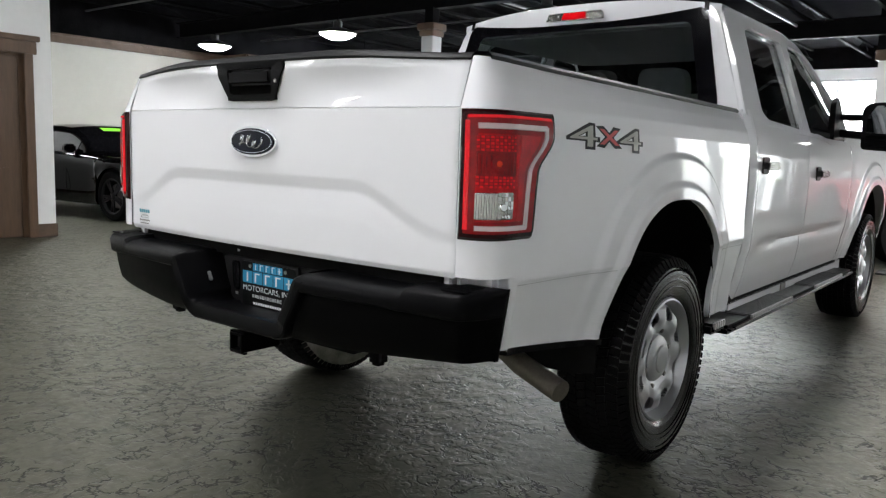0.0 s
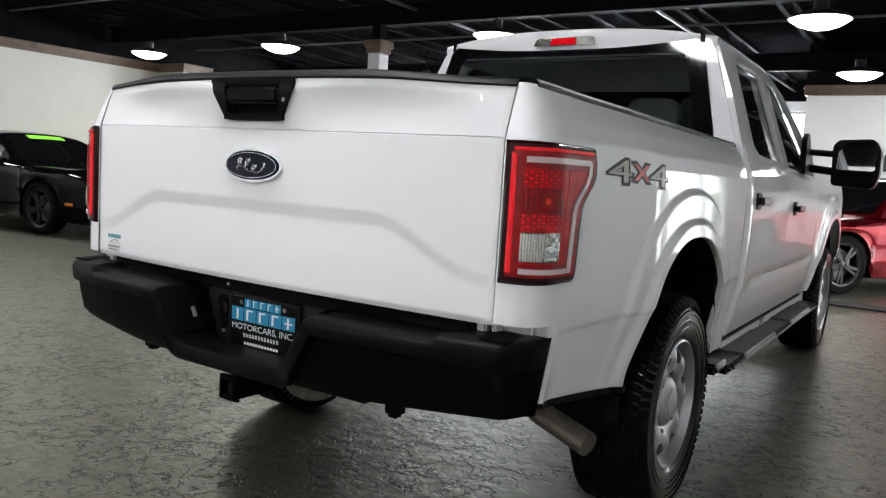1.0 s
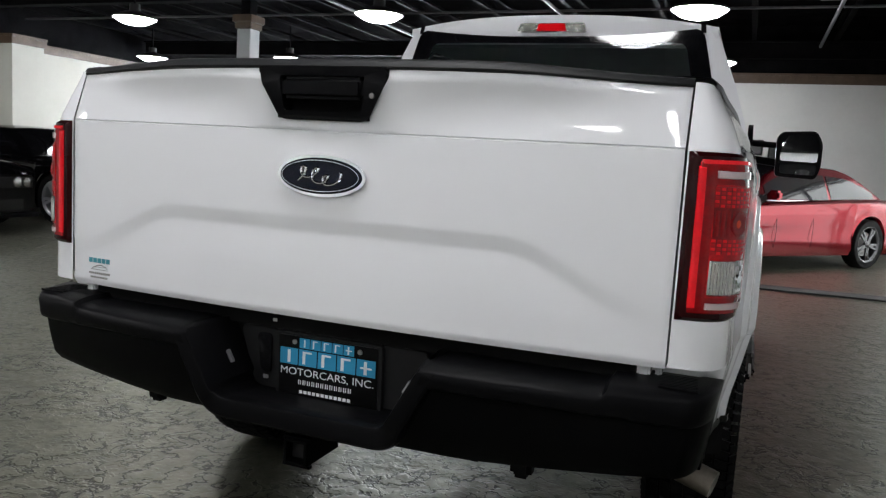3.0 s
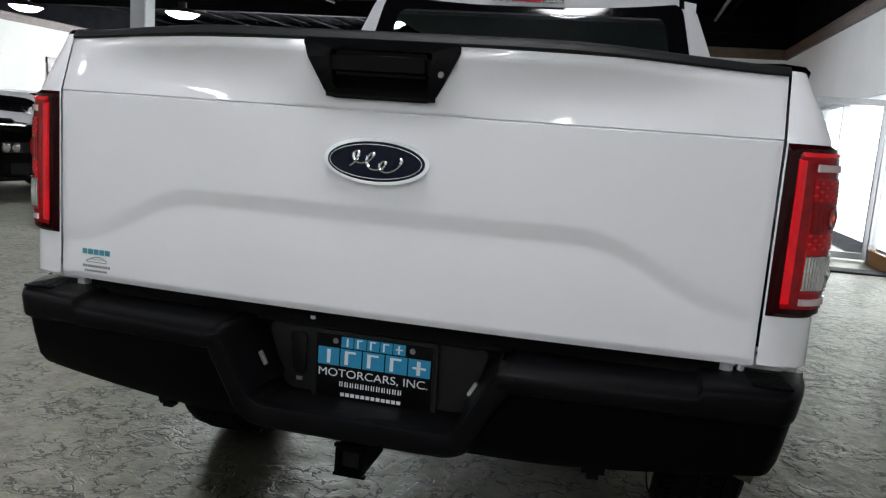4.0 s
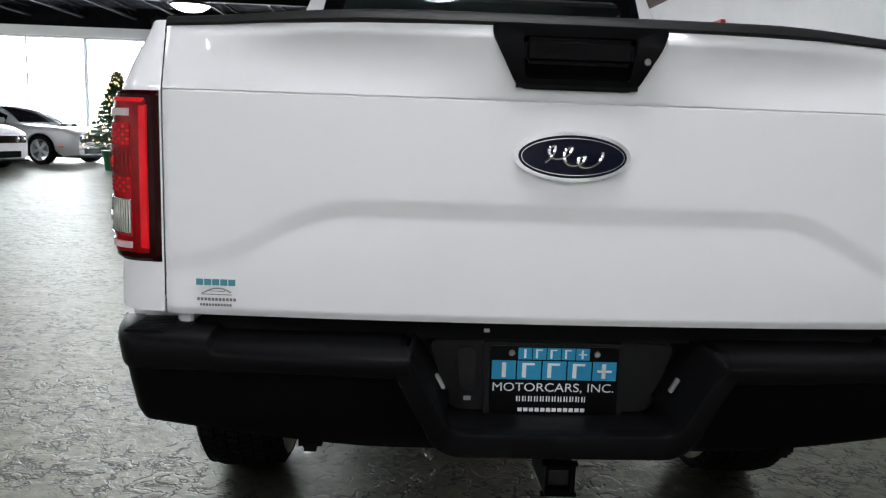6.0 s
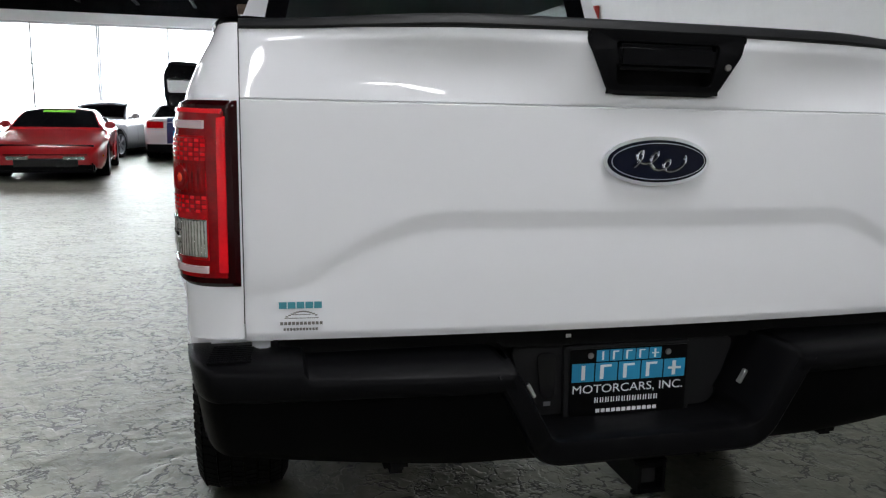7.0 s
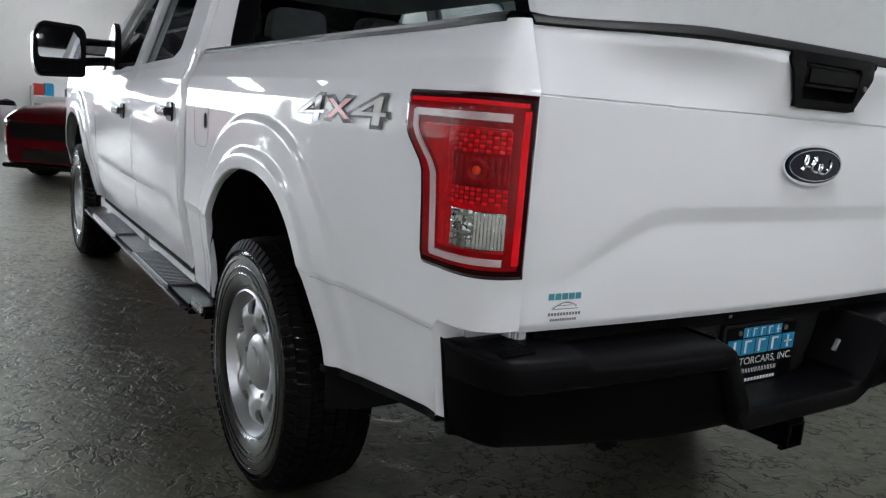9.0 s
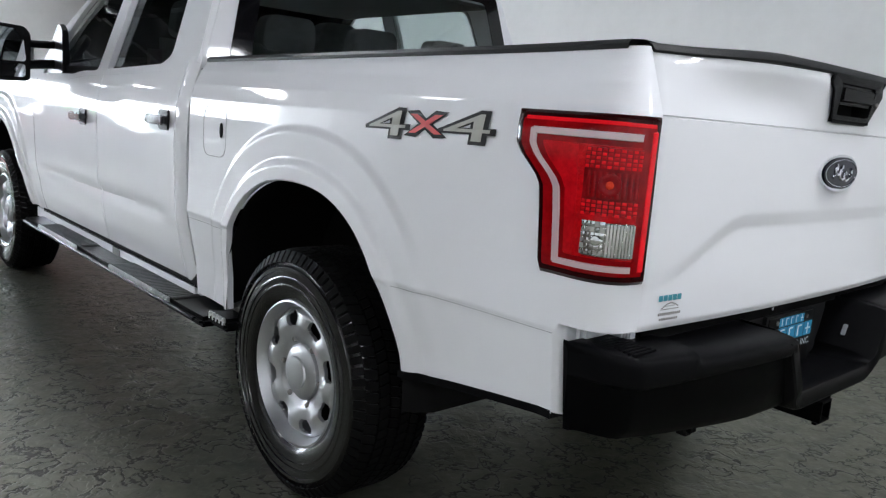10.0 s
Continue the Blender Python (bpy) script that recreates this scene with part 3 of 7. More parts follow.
def gate_y(x, z):
    u = abs(x) / TG_W
    y = -0.030 * (1 - u * u)
    if z > 1.26:
        t = (z - 1.26) / 0.13
        y += lean(z) * u ** 4 - t * 0.026 * (1 - u ** 4)
        y += 0.012 * sm(1.36, 1.39, z) * (1 - u ** 6)
        y += 0.016 * math.sin(math.pi * min(t, 1)) * sm(0.12, 0.5, u) * (1 - sm(0.62, 0.98, u))
    y += 0.0045 * max(1 - abs(z - 1.2595) / 0.0024, 0.0)
    d = band_z(x) - z
    fade = 1 - 0.55 * sm(0.45, 0.8, abs(x))
    y += fade * float(np.interp(d, (-0.002, 0.034, 0.118, 0.26), (0.0, 0.0060, 0.0026, 0.0)))
    y += 0.006 * (1 - sm(0.806, 0.82, z))
    return y + 0.003 * sm(0.992, 1.0, u)


def gate_rise(x):
    """How much higher the gate's top edge stands towards its middle."""
    return 0.005 + 0.017 * (1 - sm(0.36, 0.80, abs(x)))


zs = sorted([TG_Z0 + (TG_Z1 - TG_Z0) * j / 96 for j in range(97)] + [1.2568, 1.2580, 1.2595, 1.2610, 1.2622])
xs = [-TG_W + 2 * TG_W * i / 150 for i in range(151)]
rows = [[(x - 0.003 * sm(0.6, 1.0, x / TG_W), gate_y(x, z), z + gate_rise(x) * min(max((z - 1.262) / 0.126, 0.0), 1.0)) for z in zs] for x in xs]
bm = bmesh.new()
vs = grid(bm, rows, True)
for col, s in ((vs[0], False), (vs[-1], True)):
    back = [bm.verts.new((v.co.x, 0.07, v.co.z)) for v in col]
    for a, b, c, d in zip(col, col[1:], back[1:], back):
        bm.faces.new((a, b, c, d) if s else (d, c, b, a))
hole = [f for f in bm.faces if abs(f.calc_center_median().x) < 0.124 and 1.293 < f.calc_center_median().z < 1.400 and f.calc_center_median().y < 0.0]
bot = [r[0] for r in vs]
bk = [bm.verts.new((v.co.x, 0.07, v.co.z)) for v in bot]
for a, b, c, d in zip(bot, bot[1:], bk[1:], bk):
    bm.faces.new((a, d, c, b))
bmesh.ops.delete(bm, geom=hole, context="FACES")
gate = part("tailgate", bm, WHITE, truck, "white tailgate with a stepped lower panel", sharp=50)


def cap_top(x):
    return 1.405 + 0.021 * (1 - sm(0.36, 0.80, abs(x)))


rows = []
for x in xs:
    u = abs(x) / TG_W
    yb = gate_y(x, 1.384) - 0.004
    zt = cap_top(x)
    zb = 1.380 + gate_rise(x)
    rows.append([(x, yb, zb), (x, yb - 0.003, zb + 0.005), (x, yb + 0.004, zt - 0.005), (x, yb + 0.014, zt), (x, yb + 0.05, zt + 0.002), (x, yb + 0.09, zt - 0.004), (x, yb + 0.095, 1.37)])
bm = surface(rows, True)
bmesh.ops.holes_fill(bm, edges=[e for e in bm.edges if e.is_boundary])
bmesh.ops.recalc_face_normals(bm, faces=bm.faces)
part("tailgate_cap", bm, CAP, gate, "weathered black plastic tailgate top cap")

# handle set in a black bezel
bez = rounded([(-0.174, 1.4045), (0.174, 1.4045), (0.166, 1.374), (0.116, 1.283), (-0.116, 1.283), (-0.166, 1.374)], 0.020)
pocket = rounded([(-0.112, 1.384), (0.112, 1.384), (0.104, 1.304), (-0.104, 1.304)], 0.010)


def on_gate(u, v, d):
    return (u, gate_y(u, min(v, 1.385)) - 0.002 - d - (0.004 if v > 1.39 else 0), v)


bezel = part("handle_bezel", plate(bez, [pocket], on_gate, 0.007, 0.002), PLASTIC, gate, "black plastic tailgate handle surround")
part("pocket", boxes(((-0.12, 0.0, 1.29), (0.12, 0.008, 1.395)), ((-0.12, -0.045, 1.286), (0.12, 0.0, 1.303)), ((-0.12, -0.05, 1.384), (0.12, 0.0, 1.395)), ((-0.12, -0.045, 1.303), (-0.110, 0.0, 1.384)), ((0.110, -0.045, 1.303), (0.12, 0.0, 1.384))), BLACK_GAP, bezel)
bm = bmesh.new()
box(bm, (-0.108, -0.058, 1.332), (0.108, -0.030, 1.382), 0.010, 3)
part("pull_handle", bm, PLASTIC, bezel, "black pull handle")
part("lock", lathe([(0.0, -0.001), (0.006, -0.001), (0.007, 0.003), (0.007, 0.008)], 20, "y"), STEEL, bezel)
bpy.data.objects["lock"].location = (0.133, gate_y(0.133, 1.342) - 0.011, 1.342)


# oval badge, plain shapes only
def ellipse(a, b, n=64):
    return [(a * math.cos(2 * math.pi * i / n), b * math.sin(2 * math.pi * i / n)) for i in range(n)]


BZ = 1.1545


def on_badge(y0):
    return lambda u, v, d: (u, y0 - d - 0.004 * (1 - (u / 0.12) ** 2), BZ + v)


badge = part("badge", plate(ellipse(0.118, 0.0495), [], on_badge(-0.030), 0.008, 0.002), CHROME, gate, "blue oval badge with chrome rim")
part("badge_face", plate(ellipse(0.1085, 0.0425), [], on_badge(-0.0395), 0.0022), NAVY, badge)
part("badge_line", plate(ellipse(0.1035, 0.037), [ellipse(0.1022, 0.0358)], on_badge(-0.0425), 0.0012), CHROME, badge)
# a looping flourish in bright metal
loops = []
for k in range(161):
    a = 2 * math.pi * 3.4 * k / 160 - 0.9
    u = -0.060 + 0.112 * k / 160 + 0.013 * math.cos(a)
    v = (0.015 - 0.004 * k / 160) * math.sin(a) + 0.010 * math.sin(2 * math.pi * k / 160)
    loops.append((u + 0.35 * v, -0.0452, BZ + v))
strokes = tube(loops, 0.0037, 8)
part("badge_mark", strokes, CHROME, badge)


def flat_bars(items, y_at):
    """Thin printed bars: (x0, x1, z0, z1) on the surface y_at(x, z)."""
    bm = bmesh.new()
    for x0, x1, z0, z1 in items:
        vv = [bm.verts.new((x, y_at(x, z), z)) for x, z in ((x0, z0), (x1, z0), (x1, z1), (x0, z1))]
        bm.faces.new(vv)
    bmesh.ops.recalc_face_normals(bm, faces=bm.faces)
    return bm


def skin(x, z):
    return gate_y(x, z) - 0.0015


sx, sz = -0.752, 0.826
part("sticker_strip", flat_bars([(sx + i * 0.0165, sx + i * 0.0165 + 0.0145, sz + 0.043, sz + 0.056) for i in range(5)], skin), TEAL, gate, "small teal dealer sticker strip")
arc = [(sx + 0.012 + 0.06 * i / 12, sx + 0.017 + 0.06 * i / 12, sz + 0.026 + 0.010 * math.sin(math.pi * i / 12), sz + 0.0285 + 0.010 * math.sin(math.pi * i / 12)) for i in range(12)]
part("sticker_print", flat_bars(arc + [(sx + 0.002 + i * 0.0074, sx + 0.0075 + i * 0.0074, sz + 0.011, sz + 0.017) for i in range(11)] + [(sx + 0.008 + i * 0.006, sx + 0.0125 + i * 0.006, sz, sz + 0.005) for i in range(11)] + [(sx + 0.010, sx + 0.074, sz + 0.0235, sz + 0.0250), (sx + 0.024, sx + 0.060, sz + 0.0305, sz + 0.0318)], skin), PRINT_GREY, gate)

# hinge straps at the gate's lower corners
for s in (-1, 1):
    part("gate_hinge", boxes(((s * 0.774 - 0.022, 0.030, 0.758), (s * 0.774 + 0.006, 0.078, 0.812)), ((s * 0.796 - 0.007, 0.040, 0.768), (s * 0.796 + 0.007, 0.080, 0.815)), bevel=0.005), WHITE, truck)
    part("corner_flange", boxes(((s * 0.822 - 0.070, 0.078, 0.735), (s * 0.822 + 0.070, 0.106, 0.826)), bevel=0.010), WHITE, truck)
part("gate_gap", boxes(((-0.752, 0.03, 0.757), (0.752, 0.06, 0.825))), BLACK_GAP, truck)

# ---- rear lamps, wrapped round the corner of the box


def wrap(s):
    """Arc length round the corner to the y that bed_x takes."""
    return float(np.interp(s, WRAP_S, WRAP_Y))


WRAP_Y = [0.2 * (i / 60) ** 2.5 for i in range(61)] + [0.2 + 0.15 * i / 20 for i in range(1, 21)]
WRAP_S = [0.0]
for y0, y1 in zip(WRAP_Y, WRAP_Y[1:]):
    WRAP_S.append(WRAP_S[-1] + math.hypot(bed_plan(y1) - bed_plan(y0), y1 - y0))


def arc_of(y):
    return float(np.interp(y, WRAP_Y, WRAP_S))


LT, LB = 1.256, 0.914


def lamp_out(z):
    """Outer edge of the lamp, as arc length, by height."""
    y = float(np.interp(z, (LB, 0.94, 1.05, 1.10, 1.12, 1.165, 1.185, LT), (0.185, 0.196, 0.205, 0.211, 0.224, 0.272, 0.286, 0.288)))
    return arc_of(y)


def lamp_patch(z0, z1, s_in, s_out, off, rim=0.006, nz=24, ns=18, sign=1, base=0.0006):
    bm = bmesh.new()
    rows = []
    for i in range(nz + 1):
        z = z0 + (z1 - z0) * i / nz
        a, b = s_in(z), s_out(z)
        row = []
        for j in range(ns + 1):
            s = a + (b - a) * j / ns
            e = min(i, nz - i) / nz * (z1 - z0)
            f = min(j, ns - j) / ns * (b - a)
            o = base + (off - base) * min(1.0, (min(e, f) / rim) ** 0.5 if rim else 1.0)
            row.append(bed_p(wrap(s), z, o))
        rows.append(row)
    grid(bm, rows, True)
    bmesh.ops.recalc_face_normals(bm, faces=bm.faces)
    return bm if sign > 0 else mirror_x(bm)


def const(v):
    return lambda z: v


random.seed(8)
for s in (1, -1):
    lamp = part("tail_lamp", lamp_patch(LB, LT, const(0.002), lamp_out, 0.010, sign=s, nz=40, ns=30), LENS_BORDER, truck, "wrap-around red tail lamp with a pale bracket and clear reversing lens")
    inset = lambda k: (lambda z: lamp_out(z) - k)
    part("outer_lens", lamp_patch(LB + 0.012, LT - 0.013, const(0.018), inset(0.013), 0.0125, sign=s, nz=40, ns=30), LENS_OUTER, lamp)
    part("inner_glow", lamp_patch(LB + 0.046, LT - 0.058, const(0.048), inset(0.074), 0.0138, 0.003, sign=s, nz=40, ns=20), LENS_RED, lamp)
    part("light_tube", lamp_patch(LB + 0.018, LT - 0.020, const(0.021), const(0.042), 0.0150, 0.004, sign=s, ns=6), LENS_TUBE, lamp, "bright red vertical light tube")
    part("light_tube", lamp_patch(LT - 0.027, LT - 0.013, const(0.021), inset(0.02), 0.0150, 0.003, sign=s, nz=4, ns=24), LENS_TUBE, lamp)
    part("pale_bracket", lamp_patch(LB + 0.024, LT - 0.033, inset(0.070), inset(0.045), 0.0160, 0.003, sign=s, nz=40, ns=5), LENS_PALE, lamp, "pale bracket-shaped light guide")
    part("pale_bracket", lamp_patch(LT - 0.055, LT - 0.033, const(0.050), inset(0.046), 0.0162, 0.003, sign=s, nz=5, ns=24), LENS_PALE, lamp)
    part("pale_bracket", lamp_patch(LB + 0.024, LB + 0.044, const(0.050), inset(0.046), 0.0162, 0.003, sign=s, nz=5, ns=24), LENS_PALE, lamp)
    lens_in = lambda z: min(lamp_out(z) - 0.098, 0.165)
    part("flank_lens", lamp_patch(LB + 0.048, LT - 0.060, const(0.166), inset(0.076), 0.0148, 0.003, sign=s, nz=36, ns=8), LENS_FLANK, lamp, "smooth bright red flank lens")
    inner = part("inner_lens", lamp_patch(1.050, LT - 0.062, const(0.051), lens_in, 0.0146, 0.003, sign=s), LENS_DEEP, lamp, "deep red lens over small optic cells")
    for zb, n in ((1.0535, 4), (1.1480, 5)):
        for row in range(n):
            for col in range(10):
                a, zz = 0.056 + col * 0.0104, zb + row * 0.0082
                if a + 0.008 < lens_in(zz):
                    part("optic_cell", lamp_patch(zz, zz + 0.0062, const(a), const(a + 0.0078), 0.0160, 0.003, 2, 2, s, 0.0149), LENS_BRIGHT if (row + col) % 2 else LENS_FLANK, inner)
    for i in range(9):
        a = 0.060 + i * 0.0105
        part("optic_rib", lamp_patch(1.090, 1.142, const(a), const(a + 0.0070), 0.0160, 0.0035, 6, 4, s, 0.0149), LENS_OUTER, inner)
    bp_ = bed_p(wrap(0.108), 1.116, 0.0150)
    turn = -math.degrees(math.atan2(bed_x(wrap(0.118), 1.1) - bed_x(wrap(0.098), 1.1), wrap(0.118) - wrap(0.098))) + 90
    cup = part("bulb_cup", lathe([(0.0, -0.0006), (0.010, -0.0008), (0.014, -0.0018), (0.020, -0.0022), (0.023, -0.0014), (0.024, 0.003)], 28, "y"), LENS_OUTER, inner)
    cup.matrix_basis = pose(s * bp_.x, bp_.y, bp_.z, 0, 0, s * turn)
    part("turn_bulb", lathe([(0.0, -0.0030), (0.005, -0.0026), (0.008, -0.0014), (0.009, 0.0)], 16, "y"), LENS_GLINT, inner).matrix_basis = cup.matrix_basis
    clear = part("reversing_lens", lamp_patch(LB + 0.054, 1.044, const(0.052), const(0.154), 0.0165, 0.004, sign=s), LENS_CLEAR, lamp, "clear reversing lens with fine ribs and bright facets")
    part("lens_frame", lamp_patch(1.0405, 1.0445, const(0.052), const(0.154), 0.0180, 0.001, 2, 16, s), CHROME_DULL, clear)
    part("lens_frame", lamp_patch(LB + 0.0535, LB + 0.0575, const(0.052), const(0.154), 0.0180, 0.001, 2, 16, s), CHROME_DULL, clear)
    for i in range(9):
        a = 0.056 + i * 0.0056
        part("rib", lamp_patch(LB + 0.059, 1.039, const(a), const(a + 0.0036), 0.0182, 0.0018, 4, 2, s, 0.0168), LENS_RIB, clear)
    for i in range(5):
        for j in range(6):
            a, zz = 0.108 + i * 0.0088, LB + 0.060 + j * 0.0116
            tip = random.uniform(0.0166, 0.0190)
            part("facet", lamp_patch(zz, zz + 0.0108, const(a), const(a + 0.0082), tip, 0.004, 2, 2, s, random.uniform(0.0160, 0.0172)), random.choice((CHROME, CHROME_DULL, CHROME, LENS_RIB)), clear)
    bulb = part("bulb", lathe([(0.0, -0.007), (0.009, -0.006), (0.013, 0.0), (0.016, 0.0012), (0.018, 0.0), (0.018, 0.004)], 28, "y"), CHROME, clear)
    bp_ = bed_p(wrap(0.122), 1.004, 0.0140)
    bulb.matrix_basis = pose(s * bp_.x, bp_.y, bp_.z, 0, 0, s * (turn + 8))

# ---- bumper


def bump_y(x):
    a = abs(x)
    y = -0.135 + 0.070 * (a / 0.86) ** 2.6
    if a > 0.866:
        t = min((a - 0.866) / 0.060, 1.0)
        y += 0.140 * (1 - math.sqrt(max(1 - t * t, 0)))
    return y


def bump_low(x):
    return 0.548 + 0.028 * sm(0.30, 0.93, abs(x))


def bump_ring(x):
    yo, lo = bump_y(x), bump_low(x)
    back = max(yo + 0.012, 0.088)
    foot = 0.716 - 0.010 * sm(0.55, 0.86, abs(x))
    ring = [(x, back, 0.74), (x, back, 0.766), (x, yo + 0.060, 0.766), (x, yo + 0.024, 0.7615), (x, yo + 0.010, 0.7575), (x, yo + 0.003, 0.752), (x, yo, 0.744), (x, yo + 0.001, foot + 0.010), (x, yo + 0.004, foot + 0.003),
            (x, yo + 0.010, foot), (x, yo + 0.020, foot - 0.001), (x, yo + 0.0205, foot - 0.008), (x, yo + 0.024, 0.62 + (lo - 0.508) * 0.6), (x, yo + 0.034, lo + 0.03), (x, yo + 0.055, lo + 0.006),
            (x, min(yo + 0.10, back), lo), (x, max(yo + 0.10, back - 0.002), lo + 0.02)]
    k = 0.030 * sm(0.7, 0.93, abs(x))
    # raised block at the outer corner
    up = 0.014 * sm(0.700, 0.712, abs(x))
    ring = [(px, py, pz + up * sm(0.70, 0.745, pz)) for px, py, pz in ring]
    return [(px * (1 - k * min((0.768 - pz) / 0.18, 1.0)), min(py, back), pz) for px, py, pz in ring]


bumper = part("rear_bumper", boxes(((-0.30, 0.055, 0.52), (0.30, 0.075, 0.765))), PLASTIC, truck, "black steel step bumper with a recessed plate bay", sharp=40)
for s in (-1, 1):
    wing = []
    for i in range(73):
        a = 0.320 + (0.926 - 0.320) * (1 - (1 - i / 72) ** 1.5)
        ring = bump_ring(s * a)
        if i == 0:
            # slanted inner cheek of the plate bay
            ring = [(x - s * (0.768 - z) * 0.554, y, z) for x, y, z in ring]
        elif i < 6:
            ring = [(x - s * (0.768 - z) * 0.554 * (1 - i / 6), y, z) for x, y, z in ring]
        wing.append(ring)
    bm = surface(wing, s > 0)
    bmesh.ops.holes_fill(bm, edges=[e for e in bm.edges if e.is_boundary])
    bmesh.ops.recalc_face_normals(bm, faces=bm.faces)
    part("bumper_wing", bm, BUMPER, bumper, sharp=35)
    pad_rows = [[Vector(p) + Vector((0, -0.0025 if p[2] < 0.766 else 0, 0.0025 if p[2] > 0.76 else 0)) for p in ring[1:11]] for ring in wing[1:]]
    part("step_pad", surface(pad_rows, s > 0), PLASTIC, bumper, "grained black step pad on the bumper top")
    slot = part("cheek_slot", boxes(((-0.004, -0.006, -0.017), (0.004, 0.006, 0.017)), bevel=0.0015), ALU, bumper, "small bare metal slot")
    slot.matrix_basis = pose(s * 0.2475, -0.030, 0.682, 0, s * 29, 0)
for s in (-1, 1):
    rib = part("grip_rib", boxes(((s * 0.845 - 0.040, -0.046, 0.7780), (s * 0.845 + 0.040, -0.040, 0.7840)), bevel=0.0015), PLASTIC, bumper)
    for i in range(1, 9):
        nxt = new("grip_rib", rib.data)
        nxt.parent, nxt.location = bumper, (-s * 0.001 * i, 0.012 * i, 0)
# raised moulding that runs down beside the plate bay and along its foot, with the sloping cheeks inside it
TOP_L, LOW_L, LOW_R, TOP_R = Vector((-0.318, 0.770)), Vector((-0.226, 0.604)), Vector((0.226, 0.604)), Vector((0.318, 0.770))
corner = []
for p0, p1, p2 in ((TOP_L, LOW_L, LOW_R), (LOW_L, LOW_R, TOP_R)):
    da, db = (p0 - p1).normalized() * 0.026, (p2 - p1).normalized() * 0.026
    corner.append([(1 - t) ** 2 * (p1 + da) + 2 * t * (1 - t) * p1 + t * t * (p1 + db) for t in [i / 8 for i in range(9)]])
fine = [0.03 * i for i in range(11)]
route = [TOP_L.lerp(LOW_L, t) for t in fine] + [*corner[0], Vector((-0.08, 0.604)), Vector((0.08, 0.604)), *corner[1]] + [TOP_R.lerp(LOW_R, t) for t in reversed(fine)]
rows = []
for i, p in enumerate(route):
    d = (route[min(i + 1, len(route) - 1)] - route[max(i - 1, 0)]).normalized()
    n = Vector((d.y, -d.x))
    low_ = sm(0.3, 0.95, -n.y)
    crest = -0.1325 + 0.012 * low_
    inner = -0.022 + 0.034 * low_
    wide = 1 + 0.28 * low_
    rows.append([(p.x + n.x * k * wide, y, p.y + n.y * k * wide) for k, y in ((0.046, 0.02), (0.045, crest + 0.040), (0.0435, crest + 0.014), (0.040, crest + 0.004), (0.035, crest), (0.007, crest), (0.002, crest + 0.003), (0.0, crest + 0.010))]
                + [(p.x + n.x * k, y, p.y + n.y * k) for k, y in ((inner * 0.4, crest + 0.050), (inner, 0.030), (inner - 0.002, 0.050))])
# its head rolls over with the step pads
rows = [[(x, max(y, -0.1335 + float(np.interp(z, (0.744, 0.752, 0.7575, 0.7615, 0.7665), (0.0, 0.003, 0.010, 0.024, 0.062)))), min(z, 0.7685)) for x, y, z in row] for row in rows]
bm = surface(rows)
bmesh.ops.holes_fill(bm, edges=[e for e in bm.edges if e.is_boundary and max(v.co.z for v in e.verts) > 0.74 and abs(e.verts[0].co.y - e.verts[1].co.y) > 1e-6])
bmesh.ops.recalc_face_normals(bm, faces=bm.faces)
part("bay_surround", bm, PLASTIC, bumper, "grained black moulding round the plate bay", sharp=32)
part("bumper_shelf", boxes(((-0.80, 0.06, 0.715), (0.80, 0.10, 0.742))), BLACK_GAP, bumper)
bayp = rounded([(-0.272, 0.755), (0.272, 0.755), (0.222, 0.594), (-0.222, 0.594)], 0.03)
bay = part("plate_bay", plate(bayp, [], lambda u, v, d: (u, 0.052 - d, v), 0.010, 0.002), BAY, bumper)
part("plate_lamp", plate(rounded([(-0.212, 0.738), (-0.168, 0.738), (-0.168, 0.632), (-0.200, 0.640)], 0.016), [], lambda u, v, d: (u, 0.040 - d, v), 0.006, 0.001), GLOSS_BLACK, bay)
part("warning_label", flat_bars([(-0.192, -0.176, 0.618, 0.628)], lambda x, z: 0.036), ALU, bay)
part("arrow_mark", flat_bars([(-0.155, -0.143, 0.776, 0.784)], lambda x, z: 0.018), ALU, truck)
frame_o = rounded([(-0.152, 0.752), (0.152, 0.752), (0.156, 0.582), (-0.148, 0.582)], 0.010)
plate_frame = part("plate_frame", plate(frame_o, [], lambda u, v, d: (u, 0.040 - d, v), 0.012, 0.002), BAY, bumper, "dark grey licence plate frame")
tag = part("dealer_plate", plate(rounded([(-0.140, 0.745), (0.142, 0.745), (0.144, 0.590), (-0.136, 0.590)], 0.006), [], lambda u, v, d: (u, 0.0275 - d, v), 0.002), PLATE, plate_frame, "black dealer plate with white and blue bars")


def on_tag(x, z):
    return 0.0242


w5 = 0.0315
for i in range(5):
    part("blue_block", flat_bars([(-0.078 + i * w5, -0.078 + i * w5 + 0.0295, 0.7160, 0.7420)], on_tag), BLUE, tag)
    part("blue_block", flat_bars([(-0.134 + i * 0.055, -0.134 + i * 0.055 + 0.052, 0.6710, 0.7130)], on_tag), BLUE, tag)


def on_tag2(x, z):
    return 0.0236


def glyph_bars(x, z, w, h, kind):
    """Plain strokes that fill a block without spelling anything."""
    t = w * 0.22
    if kind == 0:
        return [(x + w * 0.40, x + w * 0.40 + t, z, z + h)]
    if kind == 1:
        return [(x + w * 0.12, x + w * 0.12 + t, z, z + h), (x + w * 0.12 + t, x + w * 0.80, z + h - t * 0.6, z + h)]
    return [(x + w * 0.1, x + w * 0.9, z + h * 0.5 - t * 0.3, z + h * 0.5 + t * 0.3), (x + w * 0.35, x + w * 0.35 + t, z, z + h)]


